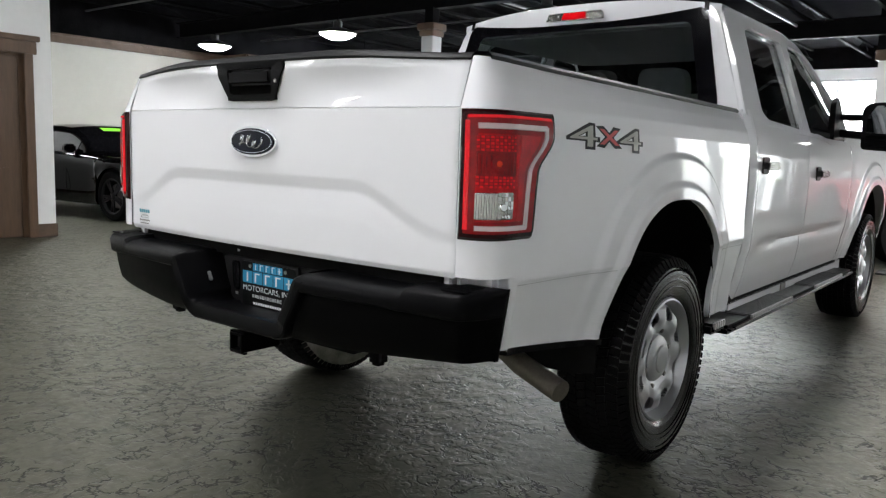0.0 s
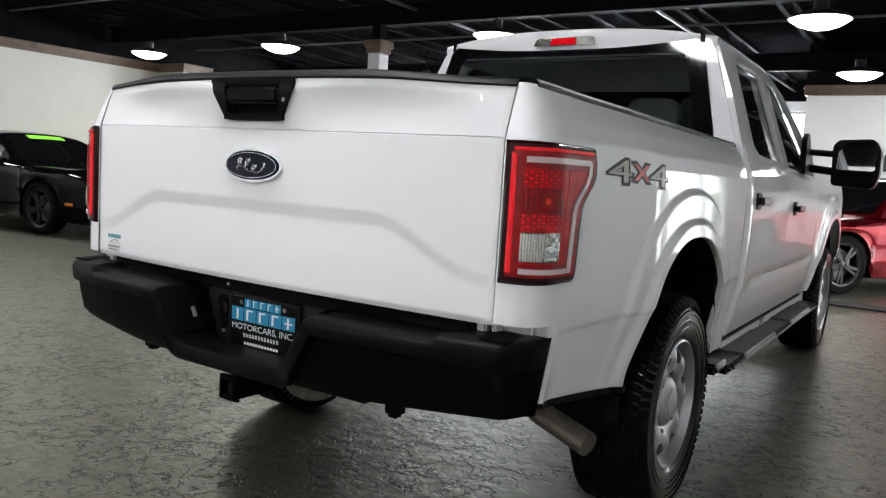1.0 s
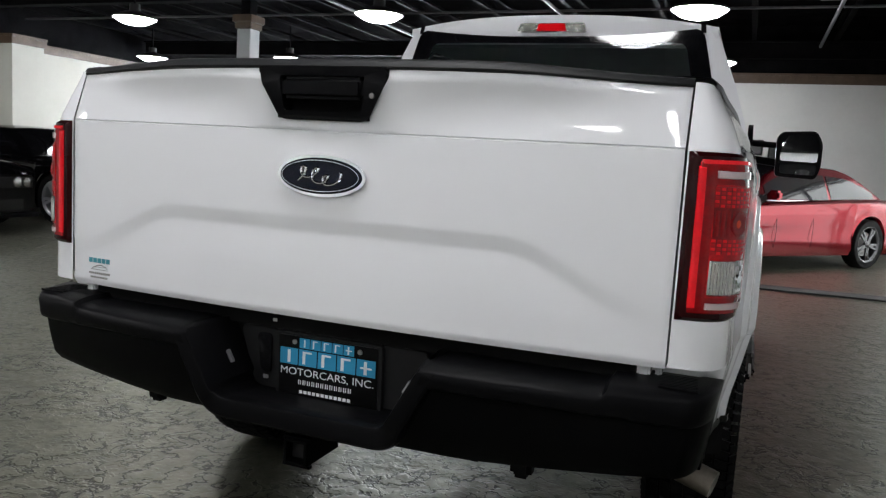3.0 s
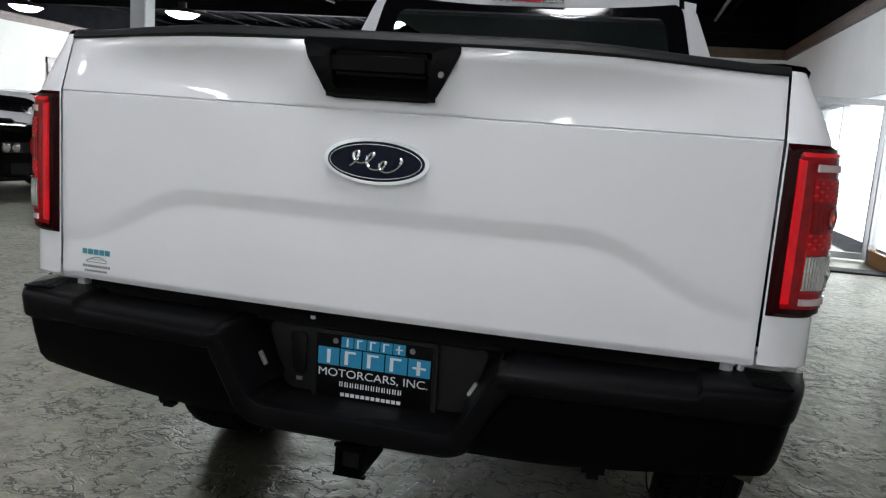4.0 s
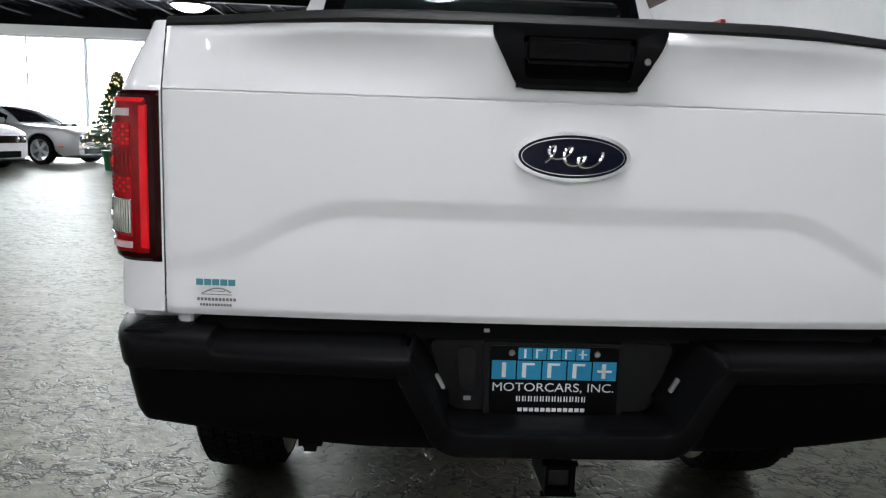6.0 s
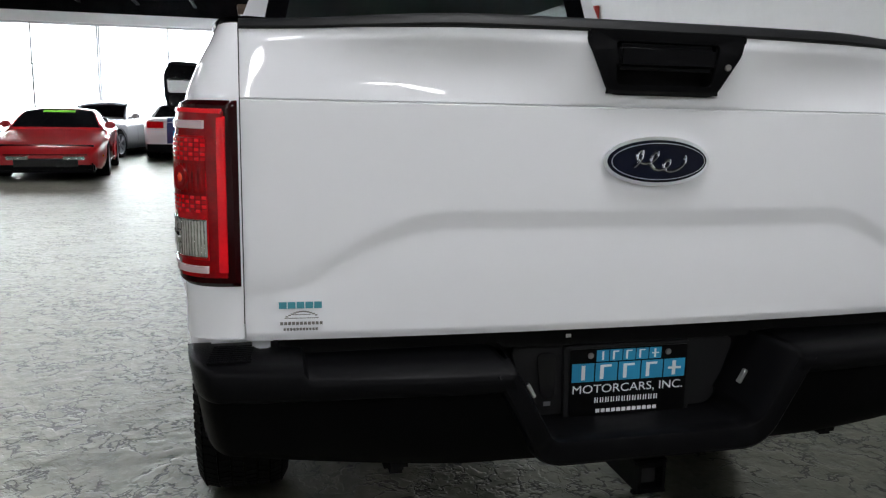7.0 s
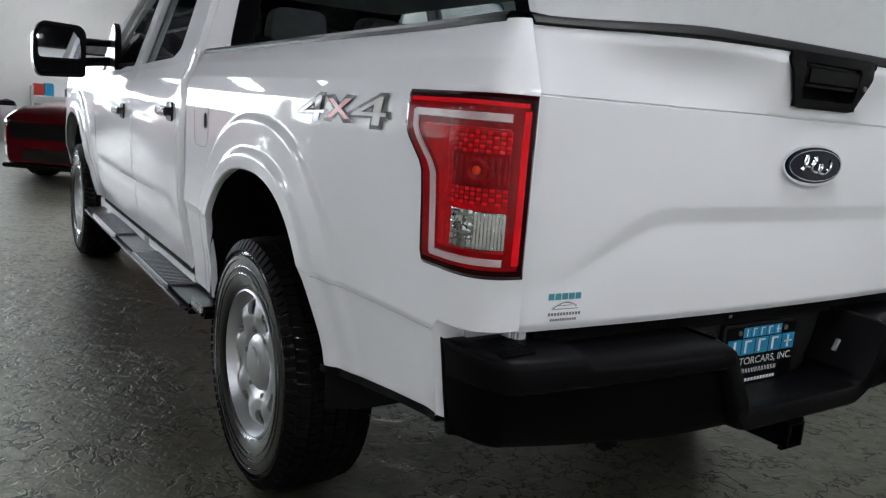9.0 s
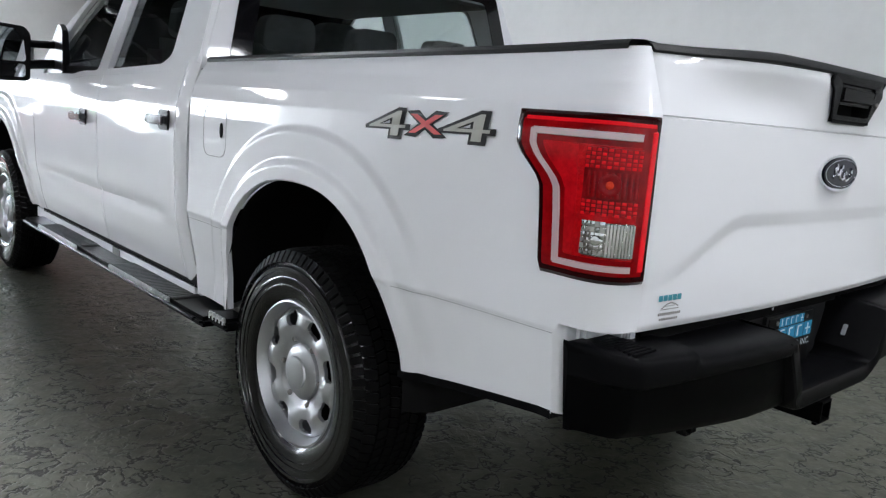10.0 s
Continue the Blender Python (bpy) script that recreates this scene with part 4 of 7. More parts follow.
for i in range(5):
    part("print_bar", flat_bars(glyph_bars(-0.078 + i * w5 + 0.004, 0.7190, 0.0215, 0.020, (0, 1, 1, 1, 2)[i]), on_tag2), PRINT, tag)
    part("print_bar", flat_bars(glyph_bars(-0.134 + i * 0.055 + 0.006, 0.6755, 0.040, 0.033, (0, 1, 1, 1, 2)[i]), on_tag2), PRINT, tag)
# two lines of small print as plain upright bars
bars = []
for i in range(12):
    bars += [(-0.078 + i * 0.0130, -0.078 + i * 0.0130 + 0.0030, 0.622, 0.634), (-0.078 + i * 0.0130 + 0.0058, -0.078 + i * 0.0130 + 0.0082, 0.622, 0.634)]
tagged(part("small_print", flat_bars(bars, on_tag2), PRINT, tag), kind="stuff")
bars = [(-0.074 + i * 0.0125, -0.074 + i * 0.0125 + 0.0095, 0.599, 0.6075) for i in range(12)]
tagged(part("small_print", flat_bars(bars, on_tag2), PRINT, tag), kind="stuff")
for bx in (-0.092, 0.094):
    bolt = part("plate_bolt", lathe([(0.0, -0.004), (0.006, -0.003), (0.007, 0.0)], 14, "y"), STEEL, tag)
    bolt.location = (bx, 0.0242, 0.7300)

# receiver hitch, tow loop, exhaust, spare wheel, axle
hitch = part("tow_hitch", boxes(((-0.42, 0.02, 0.515), (0.42, 0.09, 0.575)), bevel=0.008), BLACK_GAP, truck, "black receiver hitch under the bumper")
bm = bmesh.new()
o, i_ = 0.031, 0.024
for lo, hi in (((-o, -0.105, 0.500 - o), (o, 0.05, 0.500 - i_)), ((-o, -0.105, 0.500 + i_), (o, 0.05, 0.500 + o)), ((-o, -0.105, 0.500 - i_), (-i_, 0.05, 0.500 + i_)), ((i_, -0.105, 0.500 - i_), (o, 0.05, 0.500 + i_)),
               ((-0.037, -0.098, 0.500 - 0.037), (0.037, -0.086, 0.500 - 0.030)), ((-0.037, -0.098, 0.529), (0.037, -0.086, 0.537))):
    box(bm, lo, hi)
part("receiver_tube", bm, BUMPER, hitch)
part("tube_plug", boxes(((-0.0225, -0.082, 0.4775), (0.0225, -0.060, 0.5225)), bevel=0.003), BAY, hitch, "dark plug inside the receiver tube")
part("chain_bracket", boxes(((-0.13, -0.02, 0.522), (0.13, 0.05, 0.532)), bevel=0.004), BUMPER, hitch)
for s in (-1, 1):
    part("tow_bracket", boxes(((s * 0.52 - 0.025, 0.0, 0.505), (s * 0.52 + 0.025, 0.05, 0.56)), bevel=0.012), BLACK_GAP, truck)
part("exhaust_pipe", tube([(0.40, 1.5, 0.56), (0.44, 0.95, 0.56), (0.50, 0.66, 0.54), (0.60, 0.52, 0.51), (0.75, 0.45, 0.47), (0.925, 0.41, 0.425)], 0.036, 18), EXHAUST, truck, "scuffed tailpipe angled out behind the wheel")
spare = part("spare_wheel", lathe([(0.20, 0.08), (0.24, 0.11), (0.34, 0.115), (0.375, 0.08), (0.38, 0.0), (0.375, -0.08), (0.34, -0.115), (0.24, -0.11), (0.20, -0.08)], 48, "z"), RUBBER, truck, "spare wheel slung under the load bed")
spare.location = (0.0, 0.62, 0.575)
part("spare_rim", lathe([(0.205, -0.085), (0.19, -0.06), (0.10, -0.05), (0.0, -0.05)], 40, "z"), STEEL, spare)
# unseen parts, added along with the spare to block light under the truck
part("added_fuel_tank", boxes(((-0.62, 1.75, 0.42), (-0.12, 3.0, 0.70)), bevel=0.05), BLACK_GAP, truck)
part("added_muffler", boxes(((0.18, 1.7, 0.44), (0.50, 2.6, 0.62)), bevel=0.06), STEEL, truck)
part("added_drive_shaft", tube([(0.0, AXLE_R, 0.42), (0.0, 3.6, 0.55)], 0.045, 12), BLACK_GAP, truck)
part("leaf_spring", boxes(((-0.52, 0.55, 0.45), (-0.45, 1.85, 0.49)), ((0.45, 0.55, 0.45), (0.52, 1.85, 0.49)), bevel=0.008), BLACK_GAP, truck)
part("rear_axle", tube([(-0.8, AXLE_R, 0.40), (0.8, AXLE_R, 0.40)], 0.05, 16), BLACK_GAP, truck)
part("axle_housing", lathe([(0.0, -0.14), (0.10, -0.12), (0.15, 0.0), (0.10, 0.12), (0.0, 0.14)], 24, "y"), BLACK_GAP, truck)
bpy.data.objects["axle_housing"].location = (0, AXLE_R, 0.41)

# ---- wheels


def tyre_bm():
    R, W = TYRE_R, 0.125
    prof = [(0.222, -0.095), (0.228, -0.118), (0.26, -0.130), (0.31, -0.134), (0.352, -0.128), (0.376, -0.115), (R - 0.011, -0.100), (R - 0.010, -0.05),
            (R - 0.010, 0.05), (R - 0.011, 0.100), (0.376, 0.115), (0.352, 0.128), (0.31, 0.134), (0.26, 0.130), (0.228, 0.118), (0.222, 0.095)]
    out = []
    for rad, t in prof:
        out.append((rad, t))
        if t > 0.12 and abs(rad - 0.31) < 0.001:
            out += [(0.304, 0.1345), (0.303, 0.1365), (0.297, 0.1365), (0.296, 0.1340), (0.284, 0.1335), (0.283, 0.1352), (0.279, 0.1352), (0.278, 0.1325)]
        if t > 0.12 and abs(rad - 0.352) < 0.001:
            out += [(0.338, 0.1315), (0.337, 0.1345), (0.326, 0.1360), (0.325, 0.1330)]
    return lathe(out, 72, "x")


def tread_bm():
    bm = bmesh.new()
    n = 76
    R = TYRE_R
    for row, (x0, x1, sh) in enumerate(((-0.112, -0.080, 0.0), (-0.073, -0.044, 0.5), (-0.038, -0.006, 0.15), (0.0, 0.032, 0.6), (0.038, 0.070, 0.1), (0.076, 0.112, 0.45))):
        for k in range(n):
            a0, a1 = 2 * math.pi * (k + sh) / n, 2 * math.pi * (k + sh + 0.80) / n
            tw = 0.25 * 2 * math.pi / n * (1 if row % 2 else -1)
            vs = []
            for r in (R - 0.014, R - 0.001):
                for x, a in ((x0, a0), (x1, a0 + tw), (x1, a1 + tw), (x0, a1)):
                    rr = r - (0.010 if abs(x) > 0.1 else 0.0)
                    vs.append(bm.verts.new((x, rr * math.cos(a), rr * math.sin(a))))
            for q in ((4, 5, 6, 7), (0, 1, 5, 4), (1, 2, 6, 5), (2, 3, 7, 6), (3, 0, 4, 7)):
                bm.faces.new([vs[i] for i in q])
    # shoulder lugs that run down the sidewall
    for side in (-1, 1):
        for k in range(n):
            a0, a1 = 2 * math.pi * (k + 0.05) / n, 2 * math.pi * (k + 0.74) / n
            vs = []
            for (x, r) in ((0.108, R - 0.014), (0.130, 0.352), (0.116, R - 0.008), (0.136, 0.354)):
                for a in (a0, a1):
                    vs.append(bm.verts.new((side * x, r * math.cos(a), r * math.sin(a))))
            for q in ((4, 5, 7, 6), (0, 4, 6, 2), (1, 3, 7, 5), (2, 6, 7, 3)):
                bm.faces.new([vs[i] for i in q])
    bmesh.ops.recalc_face_normals(bm, faces=bm.faces)
    return bm


def rim_bm():
    """Barrel, lip and a dished steel disc with eight windows; x points out."""
    bm = bmesh.new()
    seg = 64
    barrel = [(0.218, -0.10), (0.205, -0.09), (0.20, 0.03), (0.206, 0.075), (0.218, 0.098), (0.230, 0.112), (0.232, 0.119), (0.226, 0.122), (0.222, 0.116), (0.217, 0.106), (0.212, 0.098), (0.208, 0.090), (0.206, 0.080)]
    rows = [[(t, r * math.cos(2 * math.pi * k / seg), r * math.sin(2 * math.pi * k / seg)) for r, t in barrel] for k in range(seg + 1)]
    grid(bm, rows)

    def dish(r):
        return float(np.interp(r, (0.0, 0.070, 0.085, 0.115, 0.155, 0.190, 0.207), (0.070, 0.070, 0.074, 0.094, 0.102, 0.095, 0.078)))

    radii = [0.207 - 0.0058 * i for i in range(25)]
    seg2 = 192
    vs = [[bm.verts.new((dish(q) + 0.006 * math.cos(8 * 2 * math.pi * k / seg2) * sm(0.11, 0.15, q) * (1 - sm(0.185, 0.205, q)), q * math.cos(2 * math.pi * k / seg2), q * math.sin(2 * math.pi * k / seg2))) for k in range(seg2)] for q in radii]
    for i in range(len(radii) - 1):
        rm = (radii[i] + radii[i + 1]) / 2
        for k in range(seg2):
            ph = (((k + 0.5) % 24) - 12) / 5.9
            if abs(ph) ** 3 + abs((rm - 0.172) / 0.022) ** 3 < 1:
                continue
            bm.faces.new((vs[i][k], vs[i][(k + 1) % seg2], vs[i + 1][(k + 1) % seg2], vs[i + 1][k]))
    # window edges turned in
    bnd = [e for e in bm.edges if e.is_boundary and 0.13 < math.hypot(e.verts[0].co.y, e.verts[0].co.z) < 0.203 and e.verts[0].co.x > 0.04]
    r = bmesh.ops.extrude_edge_only(bm, edges=bnd)
    for v in r["geom"]:
        if isinstance(v, bmesh.types.BMVert):
            v.co.x -= 0.012
    bmesh.ops.remove_doubles(bm, verts=bm.verts, dist=0.0003)
    bmesh.ops.recalc_face_normals(bm, faces=bm.faces)
    return bm


def make_wheel():
    w = part("wheel", tyre_bm(), SHINE, truck, "all-terrain tyre on a silver steel wheel", sharp=60)
    part("tread", tread_bm(), RUBBER, w, sharp=30)
    part("rim", rim_bm(), SILVER, w, "silver painted steel rim with eight windows", sharp=45)
    part("hub_cap", lathe([(0.0, 0.112), (0.044, 0.112), (0.050, 0.110), (0.053, 0.104), (0.056, 0.104), (0.076, 0.099), (0.088, 0.088), (0.092, 0.055)], 48, "x"), SILVER, w, "silver centre cap")
    for k in range(6):
        a = 2 * math.pi * (k + 0.25) / 6
        nut = part("lug_nut", lathe([(0.0, 0.094), (0.008, 0.094), (0.010, 0.090), (0.010, 0.05)], 6, "x"), STEEL, w)
        nut.location = (0, 0.106 * math.cos(a), 0.106 * math.sin(a))
    part("inner_disc", lathe([(0.216, -0.098), (0.206, -0.092), (0.200, -0.080), (0.150, -0.066), (0.060, -0.060), (0.0, -0.060)], 40, "x"), DUSTY, w, "pale dusty inner face of the wheel")
    part("inner_sidewall", lathe([(0.230, -0.1215), (0.26, -0.1330), (0.31, -0.1370), (0.352, -0.1310), (0.373, -0.1195)], 64, "x"), PALE_RUBBER, w, "pale warm grey inner sidewall")
    part("brake_drum", lathe([(0.0, 0.02), (0.17, 0.02), (0.17, -0.06), (0.0, -0.06)], 32, "x"), RUBBER, w)
    return w


wheel = make_wheel()
wheel.matrix_basis = pose(0.842, AXLE_R, TYRE_R)
for x, y, turn in ((-0.842, AXLE_R, 180), (0.842, AXLE_F, 0), (-0.842, AXLE_F, 180)):
    copy_thing(wheel, pose(x, y, TYRE_R, 17 * y, 0, turn) if turn == 0 else pose(x, y, TYRE_R, 40, 0, 180))

# ---- cab
S_Z = (0.40, 0.50, 0.60, 0.70, 0.735, 0.76, 0.90, 1.05, 1.17, 1.25, 1.32, 1.39)
S_X = (0.86, 0.905, 0.932, 0.948, 0.960, 0.962, 0.968, 0.972, 0.966, 0.950, 0.928, 0.908)


def cab_x(y, z):
    x = float(np.interp(z, S_Z, S_X))
    x -= 0.020 * math.exp(-((z - 0.745) / 0.028) ** 2) * sm(2.05, 2.3, y) * (1 - sm(3.8, 4.1, y))
    x += flare(y, z, AXLE_F) * sm(4.05, 4.25, y)
    x -= 0.22 * sm(5.25, 5.85, y) ** 2
    x -= 0.012 * (1 - sm(1.95, 2.0, y))
    return x


def side_panel(y0, y1, zlo, zhi, n, m, sign, arch=False):
    cols = [y0 + (y1 - y0) * i / n for i in range(n + 1)] if not arch else arch_columns(y0, y1, AXLE_F, 16, 36)
    rows = []
    for y in cols:
        lo = zlo(y) if callable(zlo) else zlo
        if arch:
            lo = max(lo, arch_z(y, AXLE_F))
        hi = zhi(y) if callable(zhi) else zhi
        rows.append([(cab_x(y, lo + (hi - lo) * j / m), y, lo + (hi - lo) * j / m) for j in range(m + 1)])
    bm = bmesh.new()
    vs = grid(bm, rows)
    if not arch:
        for col in (vs[0], vs[-1]):
            back = [bm.verts.new(v.co + Vector((-0.018, 0, 0))) for v in col]
            for a, b, c, d in zip(col, col[1:], back[1:], back):
                bm.faces.new((a, b, c, d))
    bmesh.ops.recalc_face_normals(bm, faces=bm.faces)
    return bm if sign > 0 else mirror_x(bm)


def belt(y):
    return 1.356 - 0.048 * sm(1.9, 3.1, y) - 0.025 * sm(3.2, 3.5, y)


GX0, GX1, GZ0, GZ1 = 0.905, 0.735, 1.385, 1.850


def on_side(sign, inset=0.0):
    def place(u, v, d):
        t = (v - GZ0) / (GZ1 - GZ0)
        x = GX0 + (GX1 - GX0) * (t - 0.06 * math.sin(math.pi * min(max(t, 0), 1))) - inset - (0.03 - d)
        return (sign * x, u, v)
    return place


rear_glass = rounded([(2.225, 1.385), (2.30, 1.345), (2.915, 1.318), (2.925, 1.795), (2.40, 1.800), (2.30, 1.770)], 0.03)
front_glass = rounded([(3.045, 1.314), (3.40, 1.290), (3.94, 1.287), (3.62, 1.60), (3.36, 1.785), (3.055, 1.797)], 0.02)
frame_out = [(1.955, 1.350), (2.036, 1.345), (2.2, 1.312), (2.94, 1.285), (3.20, 1.278), (3.45, 1.255), (4.16, 1.26), (3.86, 1.53), (3.50, 1.755), (3.30, 1.835), (3.05, 1.862), (2.4, 1.870), (2.13, 1.866), (2.055, 1.82), (2.008, 1.60)]
for s in (1, -1):
    part("cab_corner", side_panel(Y_CAB, 2.033, 0.50, 1.375, 3, 30, s), WHITE, truck)
    d1 = part("rear_door", side_panel(2.040, 2.936, 0.505, belt, 20, 40, s), WHITE, truck, sharp=30)
    d2 = part("front_door", side_panel(2.943, 4.020, 0.505, belt, 24, 40, s), WHITE, truck, sharp=30)
    part("front_fender", side_panel(4.027, 5.80, 0.50, lambda y: 1.335 - 0.10 * sm(4.6, 5.8, y), 0, 40, s, True), WHITE, truck, sharp=32)
    part("rocker", boxes(((s * 0.87 - 0.035, 1.96, 0.42), (s * 0.87 + 0.035, 4.25, 0.50)), bevel=0.012), WHITE, truck)
    part("door_backing", boxes(((s * 0.885 - 0.02, 1.94, 0.48), (s * 0.885 + 0.02, 4.1, 1.33))), BLACK_GAP, truck)
    part("window_frame", plate(frame_out, [rear_glass, front_glass], on_side(s), 0.03, 0.004), WHITE, truck)
    part("rear_side_glass", plate(rounded([(2.21, 1.38), (2.29, 1.335), (2.93, 1.31), (2.94, 1.81), (2.38, 1.81), (2.28, 1.78)], 0.03), [], on_side(s, 0.006), 0.006), PRIVACY, truck)
    part("front_side_glass", plate(rounded([(3.03, 1.305), (3.39, 1.282), (3.96, 1.28), (3.63, 1.61), (3.36, 1.80), (3.04, 1.81)], 0.02), [], on_side(s, 0.006), 0.006), GLASS, truck)
    part("window_seal", plate(rounded([(2.19, 1.375), (2.28, 1.327), (2.94, 1.300), (2.95, 1.818), (2.37, 1.826), (2.27, 1.792)], 0.03), [rear_glass], on_side(s, -0.0035), 0.004), GLOSS_BLACK, truck)
    part("window_seal", plate(rounded([(3.025, 1.297), (3.39, 1.274), (4.02, 1.272), (3.66, 1.60), (3.38, 1.81), (3.035, 1.818)], 0.02), [front_glass], on_side(s, -0.0035), 0.004), GLOSS_BLACK, truck)
    part("pillar_applique", plate(rounded([(2.952, 1.300), (3.022, 1.298), (3.031, 1.816), (2.953, 1.818)], 0.01), [], on_side(s, -0.0042), 0.004), GLOSS_BLACK, truck)
    wz = [(AXLE_F - 0.53 * math.cos(math.pi * i / 24), 0.44 + 0.57 * math.sin(math.pi * i / 24)) for i in range(25)]
    bm = bmesh.new()
    vs = grid(bm, [[(s * 0.93, y, z), (s * 0.5, y, z)] for y, z in wz])
    bm.faces.new([r[1] for r in vs])
    part("front_wheel_housing", bm, BLACK_GAP, truck)
    # door handles
    for door, hy, hz in ((d1, 2.135, 1.125), (d2, 3.13, 1.085)):
        hx = cab_x(hy, hz)
        cup = part("handle_cup", boxes(((s * (hx + 0.001) - 0.006, hy - 0.045, hz - 0.040), (s * (hx + 0.001) + 0.006, hy + 0.055, hz + 0.040)), bevel=0.005), PLASTIC, door, "black door handle with painted grip")
        part("handle_grip", boxes(((s * (hx + 0.030) - 0.010, hy - 0.062, hz - 0.020), (s * (hx + 0.030) + 0.010, hy + 0.115, hz + 0.020)), ((s * (hx + 0.014) - 0.012, hy - 0.055, hz - 0.016), (s * (hx + 0.014) + 0.012, hy - 0.03, hz + 0.016)), ((s * (hx + 0.014) - 0.012, hy + 0.085, hz - 0.016), (s * (hx + 0.014) + 0.012, hy + 0.11, hz + 0.016)), bevel=0.007), GLOSS_BLACK, cup)
    # tow mirror on two arms
    mir = part("tow_mirror", plate(rounded([(1.065, 1.235), (1.30, 1.225), (1.325, 1.30), (1.325, 1.45), (1.285, 1.525), (1.09, 1.515), (1.06, 1.48)], 0.03), [], lambda u, v, d: (s * u, 3.70 + d - 0.25 * (u - 1.2) ** 2, v), 0.13, 0.02), PLASTIC, truck, "black telescopic trailer-tow mirror")
    part("mirror_glass", plate(rounded([(1.085, 1.335), (1.30, 1.33), (1.305, 1.45), (1.275, 1.505), (1.10, 1.497)], 0.02), [], lambda u, v, d: (s * u, 3.688 + d - 0.080 * (1.42 - v) - 0.05 * (u - 1.2), v), 0.004), MIRROR, mir)
    part("spotter_glass", plate(rounded([(1.09, 1.255), (1.295, 1.25), (1.30, 1.318), (1.09, 1.322)], 0.02), [], lambda u, v, d: (s * u, 3.689 + d + 0.16 * (v - 1.32), v), 0.004), MIRROR, mir)
    part("mirror_arm", tube([(s * 0.90, 3.80, 1.44), (s * 1.08, 3.78, 1.43)], 0.020, 12), PLASTIC, mir)
    part("mirror_arm", tube([(s * 0.90, 3.80, 1.34), (s * 1.08, 3.78, 1.32)], 0.025, 12), PLASTIC, mir)
    part("mirror_foot", plate(rounded([(3.62, 1.27), (4.02, 1.28), (3.95, 1.36), (3.74, 1.56), (3.66, 1.52)], 0.03), [], lambda u, v, d: (s * (0.885 + d * (1.0 - 1.2 * max(v - 1.30, 0.0))), u, v), 0.042, 0.01), PLASTIC, mir)
    # running board on brackets
    board = part("running_board", boxes(((s * 0.935 - 0.085, 1.66, 0.405), (s * 0.935 + 0.085, 4.12, 0.445)), bevel=0.016), PLASTIC, truck, "black running board with ribbed step pads")
    part("board_trim", tube([(s * 1.018, 1.72, 0.428), (s * 1.018, 4.08, 0.428)], 0.008, 8), PLASTIC, board)
    for yc in (2.3, 3.45):
        pad = part("step_pad", boxes(((s * 0.945 - 0.060, yc - 0.36, 0.443), (s * 0.945 + 0.060, yc + 0.36, 0.447)), bevel=0.0015), PLASTIC, board)
        rib = part("tread_rib", boxes(((s * 0.950 - 0.055, yc - 0.340, 0.4465), (s * 0.950 + 0.062, yc - 0.329, 0.4525)), ), RIBS, pad)
        tooth = part("edge_tooth", boxes(((s * 1.017 - 0.005, yc - 0.341, 0.428), (s * 1.017 + 0.007, yc - 0.327, 0.4535)), bevel=0.002), TOOTH, pad, "bright worn metal edge tooth")
        for i in range(1, 26):
            nxt = new("tread_rib", rib.data)
            nxt.parent, nxt.location = pad, (0, i * 0.026, 0)
            nxt = new("edge_tooth", tooth.data)
            nxt.parent, nxt.location = pad, (0, i * 0.026, 0)
    for y0 in (1.60, 2.80):
        part("board_bracket", boxes(((s * 0.86 - 0.05, y0, 0.43), (s * 0.86 + 0.05, y0 + 0.11, 0.49)), bevel=0.01), STEEL, board)
    quarter = part("quarter_step", boxes(((s * 0.955 - 0.05, 1.50, 0.43), (s * 0.955 + 0.05, 1.64, 0.475)), bevel=0.012), PLASTIC, truck)
    tooth = part("edge_tooth", boxes(((s * 1.002 - 0.004, 1.512, 0.452), (s * 1.002 + 0.006, 1.526, 0.4795)), bevel=0.002), TOOTH, quarter, "bright worn metal edge tooth")
    for i in range(1, 5):
        nxt = new("edge_tooth", tooth.data)
        nxt.parent, nxt.location = quarter, (0, i * 0.026, 0)

# roof, rear wall with window, windscreen, bonnet, front end


def roof_z(x, y):
    u = abs(x) / 0.74
    return 1.862 + 0.085 * (1 - u ** 2.6) - 0.055 * (1 - sm(1.93, 2.5, y)) * (1 - u ** 3) * 0.6 - 0.05 * sm(2.9, 3.4, y)


Y_ROOF = 2.005
rows = [[(x, Y_ROOF + 0.045 * (abs(x) / 0.74) ** 3 + (3.35 - Y_ROOF) * j / 24, roof_z(x, Y_ROOF + (3.35 - Y_ROOF) * j / 24)) for j in range(25)] for x in [-0.74 + 1.48 * i / 30 for i in range(31)]]
bm = bmesh.new()
vs = grid(bm, rows, True)
edge = [r_[0] for r_ in vs]
for dy, drop in ((-0.004, 0.35), (0.020, 1.0)):
    low = [bm.verts.new((v.co.x, Y_ROOF + 0.045 * (abs(v.co.x) / 0.74) ** 3 + dy, v0.co.z + (1.822 - 0.03 * (abs(v.co.x) / 0.74) ** 4 - v0.co.z) * drop)) for v, v0 in zip(edge, [r_[0] for r_ in vs])]
    for a, b, c, d in zip(edge, edge[1:], low[1:], low):
        bm.faces.new((a, b, c, d))
    edge = low
bmesh.ops.recalc_face_normals(bm, faces=bm.faces)
part("roof", bm, WHITE, truck, sharp=40)
for s in (1, -1):
    rows = [[(s * (0.664 + k * 0.022), 2.035 + (3.30 - 2.035) * j / 20, roof_z(0.664 + k * 0.022, 2.03 + 1.27 * j / 20) + 0.004) for k in range(2)] for j in range(21)]
    rows = [[(s * 0.668, 2.024, 1.835), (s * 0.690, 2.028, 1.835)]] + rows
    part("roof_ditch_strip", surface(rows, s < 0), GLOSS_BLACK, truck)


